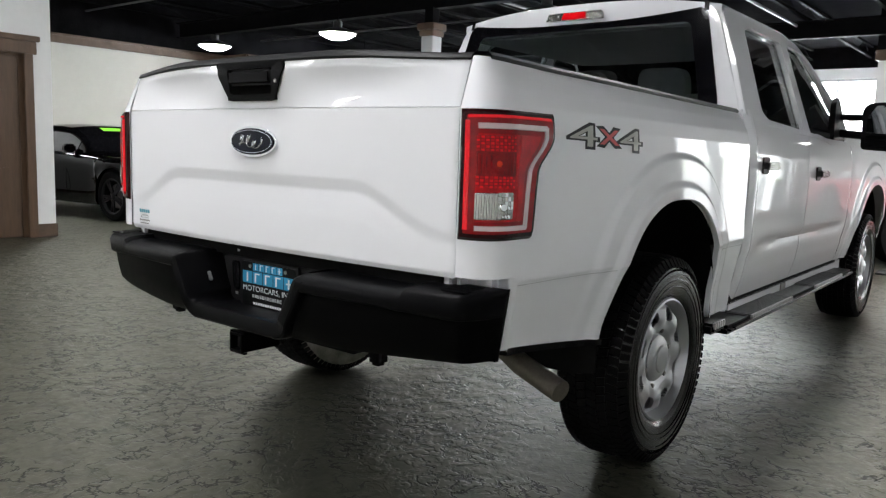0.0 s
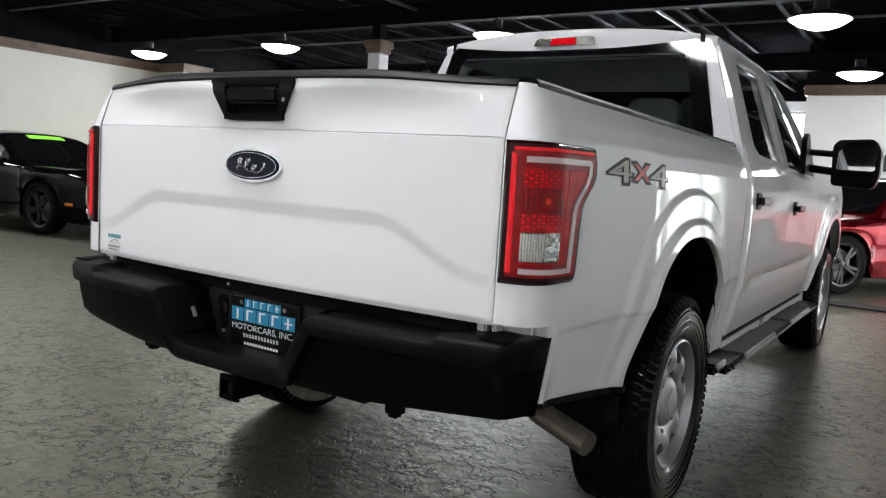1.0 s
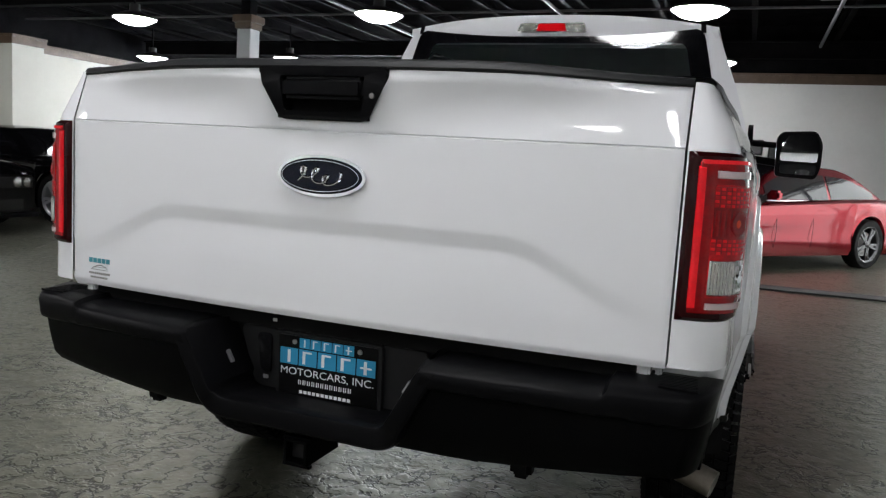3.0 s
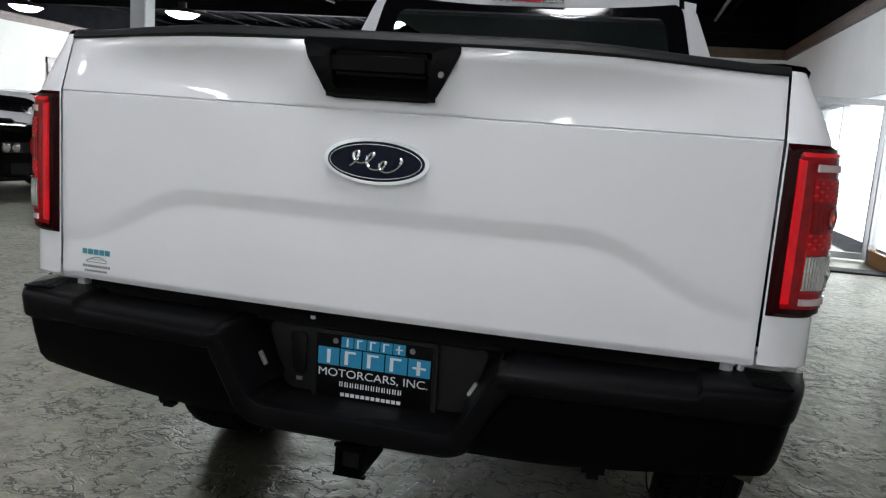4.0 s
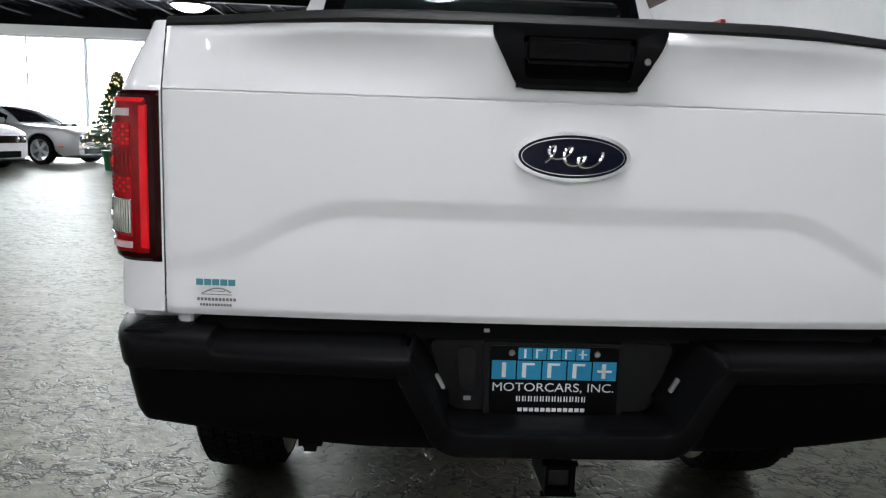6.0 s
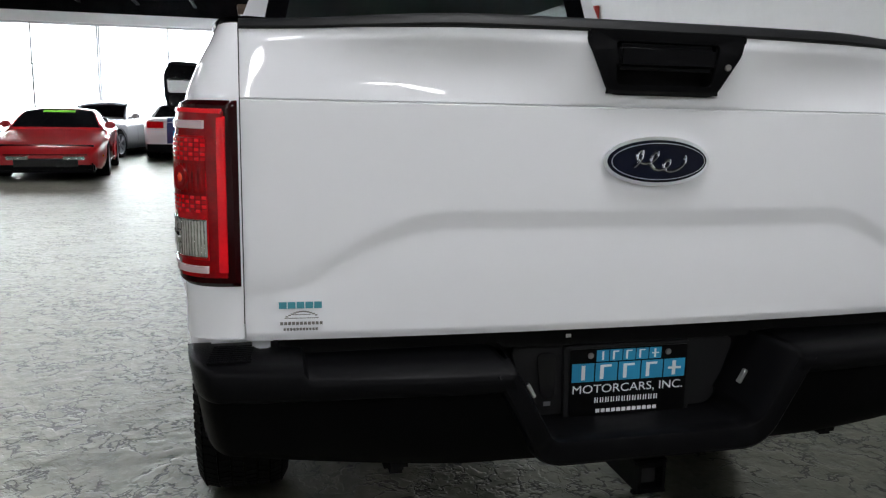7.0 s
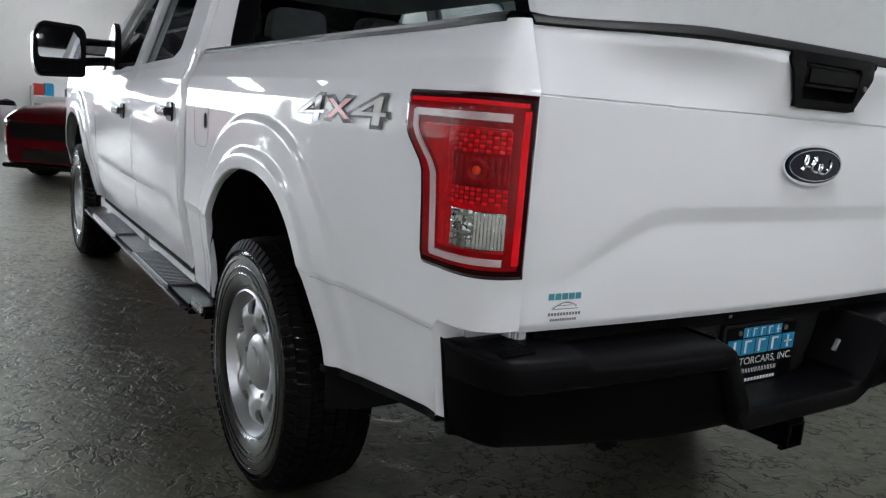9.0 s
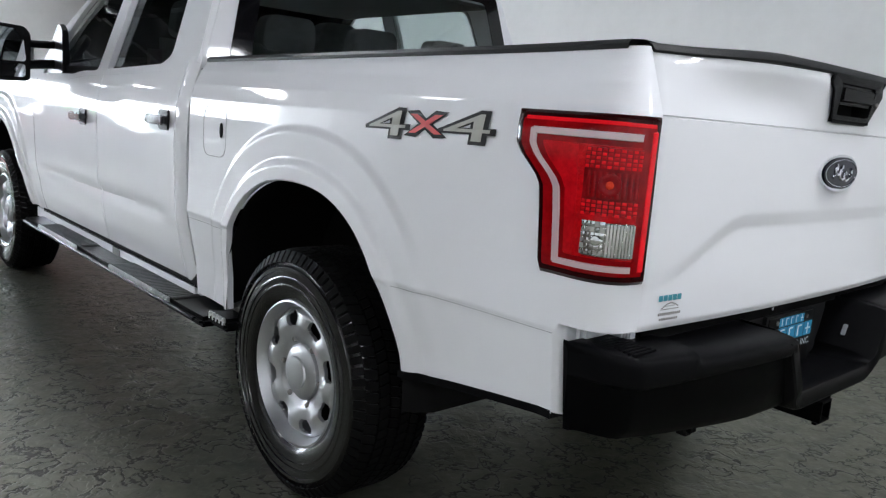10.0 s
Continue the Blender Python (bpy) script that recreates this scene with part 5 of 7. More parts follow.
def rear_y(v):
    return 1.962 + 0.165 * (v - 1.40)


rear_out = rounded([(-0.90, 1.10), (0.90, 1.10), (0.885, 1.385), (0.74, 1.80), (0.70, 1.862), (-0.70, 1.862), (-0.74, 1.80), (-0.885, 1.385)], 0.03)
rear_hole = rounded([(-0.735, 1.16), (0.735, 1.16), (0.725, 1.40), (0.630, 1.815), (-0.630, 1.815), (-0.725, 1.40)], 0.05)
part("cab_rear_wall", plate(rear_out, [rear_hole], lambda u, v, d: (u, rear_y(v) - d + 0.02, v), 0.02, 0.004), WHITE, truck)
glass_out = rounded([(-0.80, 1.13), (0.80, 1.13), (0.788, 1.40), (0.680, 1.855), (-0.680, 1.855), (-0.788, 1.40)], 0.05)
glass_in = rounded([(-0.70, 1.17), (0.70, 1.17), (0.695, 1.42), (0.610, 1.79), (-0.610, 1.79), (-0.695, 1.42)], 0.04)
part("rear_window_border", plate(glass_out, [glass_in], lambda u, v, d: (u, rear_y(v) - 0.002 - d, v), 0.004), FRIT, truck)
part("rear_window", plate(glass_in, [], lambda u, v, d: (u, rear_y(v) - 0.001 - d, v), 0.003), PRIVACY, truck, "dark tinted rear cab window")
chm = part("high_brake_lamp", plate(rounded([(-0.168, 1.834), (0.168, 1.834), (0.153, 1.878), (-0.153, 1.878)], 0.012), [], lambda u, v, d: (u, 2.012 - d - (1.866 - v) * 0.3, v), 0.02, 0.004), LENS_CLEAR, truck, "high-mounted brake lamp with clear ends")
part("brake_lens", plate(rounded([(-0.070, 1.840), (0.070, 1.840), (0.062, 1.874), (-0.062, 1.874)], 0.006), [], lambda u, v, d: (u, 1.9895 - d - (1.866 - v) * 0.3, v), 0.004, 0.001), LENS_BRIGHT, chm)

rows = [[(x * (0.72 + 0.16 * j / 12), 3.34 + 0.84 * j / 12 - 0.10 * (x * x) * (0.5 + j / 24) , 1.845 - 0.52 * j / 12 - 0.03 * x * x) for j in range(13)] for x in [-1 + 2 * i / 20 for i in range(21)]]
part("windscreen", surface(rows, True), GLASS, truck)
rows = [[(x * (0.905 - 0.03 * (j / 12) ** 2), 4.10 + 1.68 * j / 12, 1.335 + 0.035 * (1 - x ** 4) - 0.10 * (j / 12) ** 1.5 + 0.012 * math.cos(3 * x)) for j in range(13)] for x in [-1 + 2 * i / 24 for i in range(25)]]
part("bonnet", surface(rows, True), WHITE, truck)
part("front_end", boxes(((-0.86, 5.72, 0.48), (0.86, 5.86, 1.23)), bevel=0.05), WHITE, truck)
part("grille", boxes(((-0.60, 5.84, 0.72), (0.60, 5.89, 1.15)), bevel=0.02), GLOSS_BLACK, truck)

# cabin interior seen through the glass
part("headliner", boxes(((-0.70, 2.07, 1.775), (0.70, 3.40, 1.79)), bevel=0.01), HEADLINER, truck)
part("cabin_floor", boxes(((-0.86, 1.99, 0.62), (0.86, 4.1, 0.66))), SEAT, truck)
part("cabin_firewall", boxes(((-0.86, 4.05, 0.6), (0.86, 4.12, 1.30))), SEAT, truck)
part("dashboard", boxes(((-0.82, 3.75, 1.05), (0.82, 4.10, 1.28)), bevel=0.05), PLASTIC, truck)
part("rear_seat", boxes(((-0.70, 2.08, 0.95), (0.70, 2.22, 1.46)), ((-0.70, 2.08, 0.80), (0.70, 2.6, 0.98)), bevel=0.04), SEAT, truck)
for x in (-0.45, 0.0, 0.45):
    part("headrest", plate(rounded([(x - 0.13, 1.44), (x + 0.13, 1.44), (x + 0.115, 1.585), (x - 0.115, 1.585)], 0.05), [], lambda u, v, d: (u, 2.09 + d - 0.12 * (v - 1.5), v), 0.09, 0.025), SEAT, truck)
for x in (-0.42, 0.42):
    part("front_seat", boxes(((x - 0.25, 3.0, 0.9), (x + 0.25, 3.16, 1.50)), ((x - 0.25, 3.0, 0.8), (x + 0.25, 3.5, 0.98)), bevel=0.06), SEAT, truck)
    part("headrest", plate(rounded([(x - 0.14, 1.51), (x + 0.14, 1.51), (x + 0.12, 1.70), (x - 0.12, 1.70)], 0.06), [], lambda u, v, d: (u, 3.03 + d - 0.12 * (v - 1.6), v), 0.10, 0.03), SEAT, truck)
wheel_ring = lathe([(0.18 + 0.016 * math.cos(2 * math.pi * k / 10), 0.016 * math.sin(2 * math.pi * k / 10)) for k in range(11)], 32, "y")
part("steering_wheel", wheel_ring, PLASTIC, truck).matrix_basis = pose(-0.42, 3.62, 1.22, -25, 0, 0)
part("interior_mirror", boxes(((-0.12, 3.55, 1.68), (0.12, 3.58, 1.74)), bevel=0.012), PLASTIC, truck)

# ---- 4x4 decals


def glyph(ch):
    cu = bpy.data.curves.new("glyph", "FONT")
    cu.body = ch
    ob = bpy.data.objects.new("glyph", cu)
    scene.collection.objects.link(ob)
    dg = bpy.context.evaluated_depsgraph_get()
    me = bpy.data.meshes.new_from_object(ob.evaluated_get(dg))
    bm = bmesh.new()
    bm.from_mesh(me)
    bpy.data.meshes.remove(me)
    bpy.data.objects.remove(ob)
    bpy.data.curves.remove(cu)
    return bm


words = glyph("MOTORCARS, INC.")
u1 = max(v.co.x for v in words.verts)
for v in words.verts:
    v.co = Vector((-0.133 + 0.268 * v.co.x / u1, 0.0236, 0.6450 + 0.0270 * v.co.y))
bmesh.ops.recalc_face_normals(words, faces=words.faces)
part("lettering", words, PRINT, tag)


def decal(name, ch, sign, y0, y1, z0, z1, mat, grow, off, parent):
    bm = glyph(ch)
    bmesh.ops.remove_doubles(bm, verts=bm.verts, dist=0.0005)
    us = [v.co.x for v in bm.verts]
    vs = [v.co.y for v in bm.verts]
    u0, u1, v0, v1 = min(us), max(us), min(vs), max(vs)
    if grow:
        loops = [e for e in bm.edges if e.is_boundary]
        nrm = {}
        for e in loops:
            f = e.link_faces[0]
            m = (e.verts[0].co + e.verts[1].co) / 2
            d = e.verts[1].co - e.verts[0].co
            n = Vector((d.y, -d.x, 0)).normalized()
            if n.dot(m - f.calc_center_median()) < 0:
                n = -n
            for v in e.verts:
                nrm[v] = nrm.get(v, Vector()) + n
        for v, n in nrm.items():
            v.co += n.normalized() * grow
    for v in bm.verts:
        a, b = (v.co.x - u0) / (u1 - u0), (v.co.y - v0) / (v1 - v0)
        a += 0.03 * (b - 0.5) if ch == "4" else 0
        y = (y0 + (y1 - y0) * a) if sign > 0 else (y1 - (y1 - y0) * a)
        z = z0 + (z1 - z0) * b
        z += 0.022 * (0.575 - y)
        p = bed_p(y, z, off)
        v.co = Vector((sign * p.x, p.y, p.z))
    bmesh.ops.recalc_face_normals(bm, faces=bm.faces)
    return part(name, bm, mat, parent)


for s in (1, -1):
    base = 0.356
    for ch, a, b, mat in (("4", 0.0, 0.158, DECAL_GREY), ("x", 0.158, 0.288, DECAL_RED), ("4", 0.280, 0.438, DECAL_GREY)):
        # on the left side the word reads towards the tail
        y0, y1 = (base + a, base + b) if s > 0 else (base + 0.438 - b, base + 0.438 - a)
        z0, z1 = (1.164, 1.236) if ch == "4" else (1.174, 1.230)
        edge = decal("decal_edge", ch, s, y0, y1, z0, z1, DECAL_DARK, 0.045, 0.0030, truck)
        decal("decal_letter", ch, s, y0 + 0.006, y1 - 0.006, z0 + 0.005, z1 - 0.005, mat, 0.0, 0.0046, edge)
loop = rounded([(1.62, 1.02), (1.80, 1.02), (1.80, 1.20), (1.62, 1.20)], 0.05)
loop_in = rounded([(1.6225, 1.0225), (1.7975, 1.0225), (1.7975, 1.1975), (1.6225, 1.1975)], 0.049)
fuel = part("fuel_door_seam", plate(loop, [loop_in], lambda u, v, d: (-bed_x(u, v) - 0.0010 - d, u, v), 0.0006), SEAM, truck)
part("fuel_door_latch", plate([(1.655 + 0.011 * math.cos(a), 1.115 + 0.026 * math.sin(a)) for a in [2 * math.pi * k / 20 for k in range(20)]], [], lambda u, v, d: (-bed_x(u, v) - 0.0010 - d, u, v), 0.003), BLACK_GAP, fuel)

# ---------------------------------------------------------------- ceiling lamps and roof steel
LAMP_Z = 3.32
HOUSING = material("black_lamp_housing", (0.02, 0.02, 0.02), 0.5, vary=0.2)
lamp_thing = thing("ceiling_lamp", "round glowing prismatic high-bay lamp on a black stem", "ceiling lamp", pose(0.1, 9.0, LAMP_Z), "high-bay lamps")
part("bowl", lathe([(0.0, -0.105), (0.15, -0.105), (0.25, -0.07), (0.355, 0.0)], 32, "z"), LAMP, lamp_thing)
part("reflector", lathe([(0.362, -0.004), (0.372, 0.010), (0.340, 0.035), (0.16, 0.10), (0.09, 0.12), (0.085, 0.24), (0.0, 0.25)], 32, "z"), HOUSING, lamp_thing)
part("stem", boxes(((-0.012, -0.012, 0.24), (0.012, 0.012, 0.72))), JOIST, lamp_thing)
for y in (13.8, 9.0, 4.2, -0.6, -5.4):
    for x in (0.1, -4.5, -9.2, -13.2):
        if (x, y) != (0.1, 9.0) and not (x < OX - 0.3 and y < OY):
            copy_thing(lamp_thing, pose(x - (0.2 if (x, y) == (0.1, -0.6) else 0.0), y, LAMP_Z))

# lamps made up behind the camera as fill for the tail, outside the grid
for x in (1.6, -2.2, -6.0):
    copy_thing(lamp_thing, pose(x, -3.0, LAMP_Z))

random.seed(4)
bm = bmesh.new()
x = X_LEFT + 0.7
while x < X_RIGHT:
    # open-web joist: two chords and a zigzag
    for z0, z1 in ((3.98, 4.03), (4.24, 4.29)):
        box(bm, (x - 0.04, Y_BACK, z0), (x + 0.04, Y_GLASS, z1))
    n = 34
    for k in range(n):
        ya, yb = Y_BACK + 31 * k / n, Y_BACK + 31 * (k + 1) / n
        za, zb = (4.0, 4.26) if k % 2 else (4.26, 4.0)
        vs = [bm.verts.new((x + dx, yy, zz)) for dx in (-0.012, 0.012) for yy, zz in ((ya, za), (yb, zb), (yb + 0.03, zb), (ya + 0.03, za))]
        for q in ((0, 1, 2, 3), (7, 6, 5, 4), (0, 4, 5, 1), (2, 6, 7, 3)):
            bm.faces.new([vs[i] for i in q])
    x += 1.5
setting("roof_joist", bm, JOIST, "black painted open-web steel roof joists", "joist")
for y in (-3.8, 2.8, 9.2, 15.4):
    prof_g = ((-0.10, 3.62), (0.10, 3.62), (0.10, 3.64), (0.012, 3.64), (0.012, 3.94), (0.10, 3.94), (0.10, 3.97), (-0.10, 3.97), (-0.10, 3.94), (-0.012, 3.94), (-0.012, 3.64), (-0.10, 3.64), (-0.10, 3.62))
    bm = surface([[(x, y + dy, z) for dy, z in prof_g] for x in (X_LEFT + 0.1, X_RIGHT - 0.05)])
    bmesh.ops.recalc_face_normals(bm, faces=bm.faces)
    setting("roof_girder", bm, JOIST, "black painted steel girder under the roof joists", "girder")


def pipe(name, pts, r, mat, label, category):
    return tagged(part(name, tube(pts, r, 8), mat), label, category, "", "structure")


CONDUIT = material("dull_grey_conduit", (0.10, 0.10, 0.105), 0.45, metal=0.5, vary=0.2, scale=10)
for y, z in ((6.9, 3.9), (11.6, 3.86), (4.9, 3.92)):
    pipe("conduit", [(X_LEFT + 0.1, y, z), (X_RIGHT - 0.1, y, z)], 0.022, CONDUIT, "thin grey electrical conduit under the roof", "conduit")
for x, z in ((-2.4, 3.84), (1.9, 3.80), (-6.2, 3.86)):
    pipe("sprinkler_pipe", [(x, -6, z), (x, 6.2, z), (x, 15.0, z)], 0.03, CONDUIT, "dark sprinkler pipe along the ceiling", "pipe")
# flat ducts and a round fitting near the front
for i, (x, y) in enumerate(((1.2, 6.4), (2.2, 7.2), (1.7, 9.6))):
    duct = tagged(part("air_duct", boxes(((x - 0.14, y - 0.9, 3.72), (x + 0.14, y + 0.9, 3.94)), bevel=0.02), CONDUIT), "dull grey rectangular air duct under the ceiling", "duct")
globe = tagged(part("ceiling_speaker", lathe([(0.0, -0.08), (0.06, -0.06), (0.085, 0.0), (0.07, 0.05), (0.0, 0.10)], 20, "z"), material("ivory_plastic", (0.55, 0.52, 0.45), 0.5)), "small ivory round fitting under the ceiling", "fixture")
globe.location = (1.15, 7.1, 3.58)
part("hanger", boxes(((-0.008, -0.008, 0.09), (0.008, 0.008, 0.5))), JOIST, globe)

# columns with a dark base and a wooden capital
CARD_WALL = material("pale_rendered_wall", (0.75, 0.75, 0.72), 0.8, vary=0.06, scale=2)
GREEN_PANE = material("green_tinted_panes", (0.25, 0.45, 0.22), 0.15, vary=0.1)
GREY_STEEL = material("dull_grey_frame_paint", (0.10, 0.11, 0.11), 0.6, vary=0.1, scale=3)
COL = material("grey_white_column_paint", (0.60, 0.62, 0.63), 0.5, vary=0.05, scale=2)
column = thing("column", "square white column with a dark base and wooden capital", "column", pose(-6.95, 9.15, 0), "columns")
part("shaft", boxes(((-0.13, -0.13, 0.28), (0.13, 0.13, 3.14)), bevel=0.01), COL, column)
part("plinth", boxes(((-0.155, -0.155, 0), (0.155, 0.155, 0.28)), bevel=0.01), GLOSS_BLACK, column)
part("capital", boxes(((-0.16, -0.16, 3.14), (0.16, 0.16, 3.24)), ((-0.19, -0.19, 3.24), (0.19, 0.19, 3.36)), bevel=0.012), WOOD, column)
part("post", boxes(((-0.09, -0.09, 3.36), (0.09, 0.09, 3.64))), JOIST, column)

# ---------------------------------------------------------------- windows, doors, entrance
def window_unit(name, x0, x1, mulls, rails, label):
    w = thing(name, label, "window", kind="structure")
    y = Y_GLASS + 0.1
    for lo, hi in (((x0, y - 0.05, WZ0), (x1, y + 0.05, WZ0 + 0.06)), ((x0, y - 0.05, WZ1 - 0.06), (x1, y + 0.05, WZ1))):
        part("window_frame", boxes((lo, hi), bevel=0.006), ALU, w)
    for m in (x0 + 0.03, *mulls, x1 - 0.03):
        part("mullion", boxes(((m - 0.022, y - 0.045, WZ0 + 0.06), (m + 0.022, y + 0.045, WZ1 - 0.06)), bevel=0.006), COL, w)
    xs_ = [x0 + 0.06, *[v for m in mulls for v in (m - 0.022, m + 0.022)], x1 - 0.06]
    for a, b in zip(xs_[::2], xs_[1::2]):
        for z in rails:
            part("rail", boxes(((a, y - 0.03, z - 0.011), (b, y + 0.03, z + 0.011))), COL, w)
        p = part("pane", boxes(((a, y - 0.004, WZ0 + 0.06), (b, y + 0.004, WZ1 - 0.06))), PANE, w)
        p.visible_shadow = False
    part("window_sill", boxes(((x0, Y_GLASS - 0.06, WZ0 - 0.03), (x1, Y_GLASS, WZ0 + 0.004)), bevel=0.005), WALL_WHITE, w)
    return w


window_unit("window_1", -4.9, X_END - 0.35, (-3.07,), (2.32,), "tall aluminium shop window, overexposed with daylight")
window_unit("window_2", -9.8, -4.9, (-8.2, -6.6), (2.32,), "tall aluminium shop window with slim mullions")
window_unit("window_3", WY0, -9.8, (-13.2, -11.5), (2.32,), "tall aluminium shop window beside the corner")
# panelled wooden office door
door = thing("door_1", "brown stained six-panel wooden door with casing", "door", kind="structure")
DY0, DY1 = 1.06 + DS, 1.98 + DS
part("door_leaf", boxes(((OX - 0.10, DY0, 0.01), (OX - 0.055, DY1, 2.03))), WOOD, door)
for y0, y1 in ((DY0 + 0.11, DY0 + 0.40), (DY0 + 0.52, DY1 - 0.11)):
    for z0, z1 in ((0.22, 0.80), (0.94, 1.52), (1.64, 1.90)):
        part("panel", boxes(((OX - 0.060, y0, z0), (OX - 0.042, y1, z1)), bevel=0.008), WOOD, door)
for lo, hi in (((OX - 0.12, 0.98 + DS, 0), (OX - 0.04, DY0, 2.10)), ((OX - 0.12, DY1, 0), (OX - 0.04, 2.06 + DS, 2.10)), ((OX - 0.12, DY0, 2.03), (OX - 0.04, DY1, 2.10))):
    part("jamb", boxes((lo, hi)), WOOD, door)
for lo, hi in (((OX, 0.92 + DS, 0), (OX + 0.03, 1.02 + DS, 2.06)), ((OX, 2.02 + DS, 0), (OX + 0.03, 2.12 + DS, 2.06)), ((OX, 0.88 + DS, 2.06), (OX + 0.035, 2.16 + DS, 2.20)), ((OX, 0.85 + DS, 2.20), (OX + 0.06, 2.19 + DS, 2.26))):
    part("casing", boxes((lo, hi), bevel=0.006), WOOD, door)
part("knob", lathe([(0.0, 0.05), (0.025, 0.045), (0.03, 0.03), (0.012, 0.012), (0.025, 0.0)], 18, "x"), ALU, door).location = (OX - 0.05, DY0 + 0.07, 0.98)
# doorway in the far side wall
door2 = thing("door_2", "pale door in a dark wooden casing on the cream wall", "door", kind="structure")
part("door_leaf", boxes(((X_LEFT + 0.005, 16.7, 0.01), (X_LEFT + 0.03, 17.95, 2.25))), material("tan_door_panel", (0.42, 0.34, 0.20), 0.5, vary=0.1, scale=3), door2)
for lo, hi in (((X_LEFT + 0.004, 17.95, 0), (X_LEFT + 0.05, 18.10, 2.36)), ((X_LEFT + 0.004, 16.55, 0), (X_LEFT + 0.05, 16.7, 2.36)), ((X_LEFT + 0.004, 16.50, 2.25), (X_LEFT + 0.06, 18.15, 2.40))):
    part("casing", boxes((lo, hi), bevel=0.005), WOOD, door2)
# glazed entrance in the right-hand wall
ent = thing("entrance_1", "glazed aluminium entrance with one door leaf standing open", "entrance", kind="structure")
xg = X_RIGHT + 0.1
OAK = material("honey_oak", (0.36, 0.19, 0.07), 0.45, vary=0.25, scale=6, stretch=(1, 0.15, 1))
for y in (EY0, 8.75, 10.9, EY1 - 0.05):
    part("mullion", boxes(((xg - 0.05, y, 0), (xg + 0.05, y + 0.05, EZ)), bevel=0.005), ALU, ent)
part("head", boxes(((xg - 0.05, EY0 + 0.05, EZ - 0.06), (xg + 0.05, EY1 - 0.05, EZ))), ALU, ent)
for y0, y1 in ((EY0 + 0.05, 8.75), (10.95, EY1 - 0.05)):
    part("kick_panel", boxes(((xg - 0.035, y0, 0), (xg + 0.035, y1, 0.17)), bevel=0.004), OAK, ent, "honey oak kick board")
    p = part("pane", boxes(((xg - 0.004, y0, 0.17), (xg + 0.004, y1, EZ - 0.06))), PANE, ent)
    p.visible_shadow = False
leaf = part("door_leaf", boxes(((xg - 0.90, 8.90, 0.02), (xg, 8.94, 0.10)), ((xg - 0.90, 8.90, EZ - 0.16), (xg, 8.94, EZ - 0.08)), ((xg - 0.90, 8.90, 0.10), (xg - 0.83, 8.94, EZ - 0.16)), ((xg - 0.07, 8.90, 0.10), (xg, 8.94, EZ - 0.16))), ALU, ent, "open aluminium-framed glass door")
p = part("pane", boxes(((xg - 0.83, 8.916, 0.10), (xg - 0.07, 8.924, EZ - 0.16))), PANE, leaf)
p.visible_shadow = False
bpy.data.objects["door_leaf"].location = (0, 0, 0)
sign = thing("exit_sign", "small red exit sign above the entrance", "sign")
part("housing", boxes(((X_RIGHT - 0.06, 7.80, 2.42), (X_RIGHT, 8.12, 2.60)), bevel=0.006), material("red_sign", (0.6, 0.05, 0.04), 0.4), sign)
part("print_bar", boxes(((X_RIGHT - 0.063, 7.86, 2.48), (X_RIGHT - 0.060, 8.06, 2.54))), PRINT, sign)

# pale building across the lot
house = thing("office_building", "pale low shop front across the lot with green panes", "building", pose(-10.95, 45, -0.04))
part("wall", boxes(((-1.70, 0.0, 0.0), (1.70, 3.0, 2.42)), bevel=0.02), CARD_WALL, house)
part("roof", boxes(((-1.85, -0.15, 2.42), (1.85, 3.15, 2.54)), bevel=0.02), GREY_STEEL, house)
for x in (-1.70, 0.30, 1.62):
    part("post", boxes(((x, -0.06, 0.0), (x + 0.08, 0.0, 2.42))), GREY_STEEL, house)
for k in range(5):
    part("window", boxes(((-1.45 + 0.33 * k, -0.03, 1.68), (-1.20 + 0.33 * k, 0.03, 2.08)), bevel=0.01), GREEN_PANE, house)
part("door", boxes(((0.55, -0.03, 0.0), (1.40, 0.03, 2.1)), bevel=0.01), COL, house)

# ---------------------------------------------------------------- loose things
MATR = material("grey_rubber_mat", (0.05, 0.05, 0.052), 0.8, vary=0.3, scale=12, bump=0.3)
mat_thing = tagged(part("floor_mat", boxes(((-1.6, -0.17, 0.0), (1.6, 0.17, 0.018)), bevel=0.006), MATR), "long narrow dark grey rubber ramp strip on the floor", "mat")
mat_thing.matrix_basis = pose(2.2, 7.75, 0.001, 0, 0, 3)
tv = thing("wall_screen", "black flat screen hung on the white wall", "screen")
part("bezel", boxes(((1.18, Y_FRONT - 0.07, 1.40), (1.90, Y_FRONT, 1.93)), bevel=0.01), GLOSS_BLACK, tv)
part("screen", boxes(((1.21, Y_FRONT - 0.073, 1.44), (1.87, Y_FRONT - 0.07, 1.90))), FRIT, tv)
fr = thing("picture_frame", "dark framed picture on the white wall", "picture")
part("frame", boxes(((0.50, Y_FRONT - 0.03, 1.70), (1.08, Y_FRONT, 2.02)), bevel=0.006), GLOSS_BLACK, fr)
part("print", boxes(((0.54, Y_FRONT - 0.034, 1.74), (1.04, Y_FRONT - 0.03, 1.98))), CONDUIT, fr)
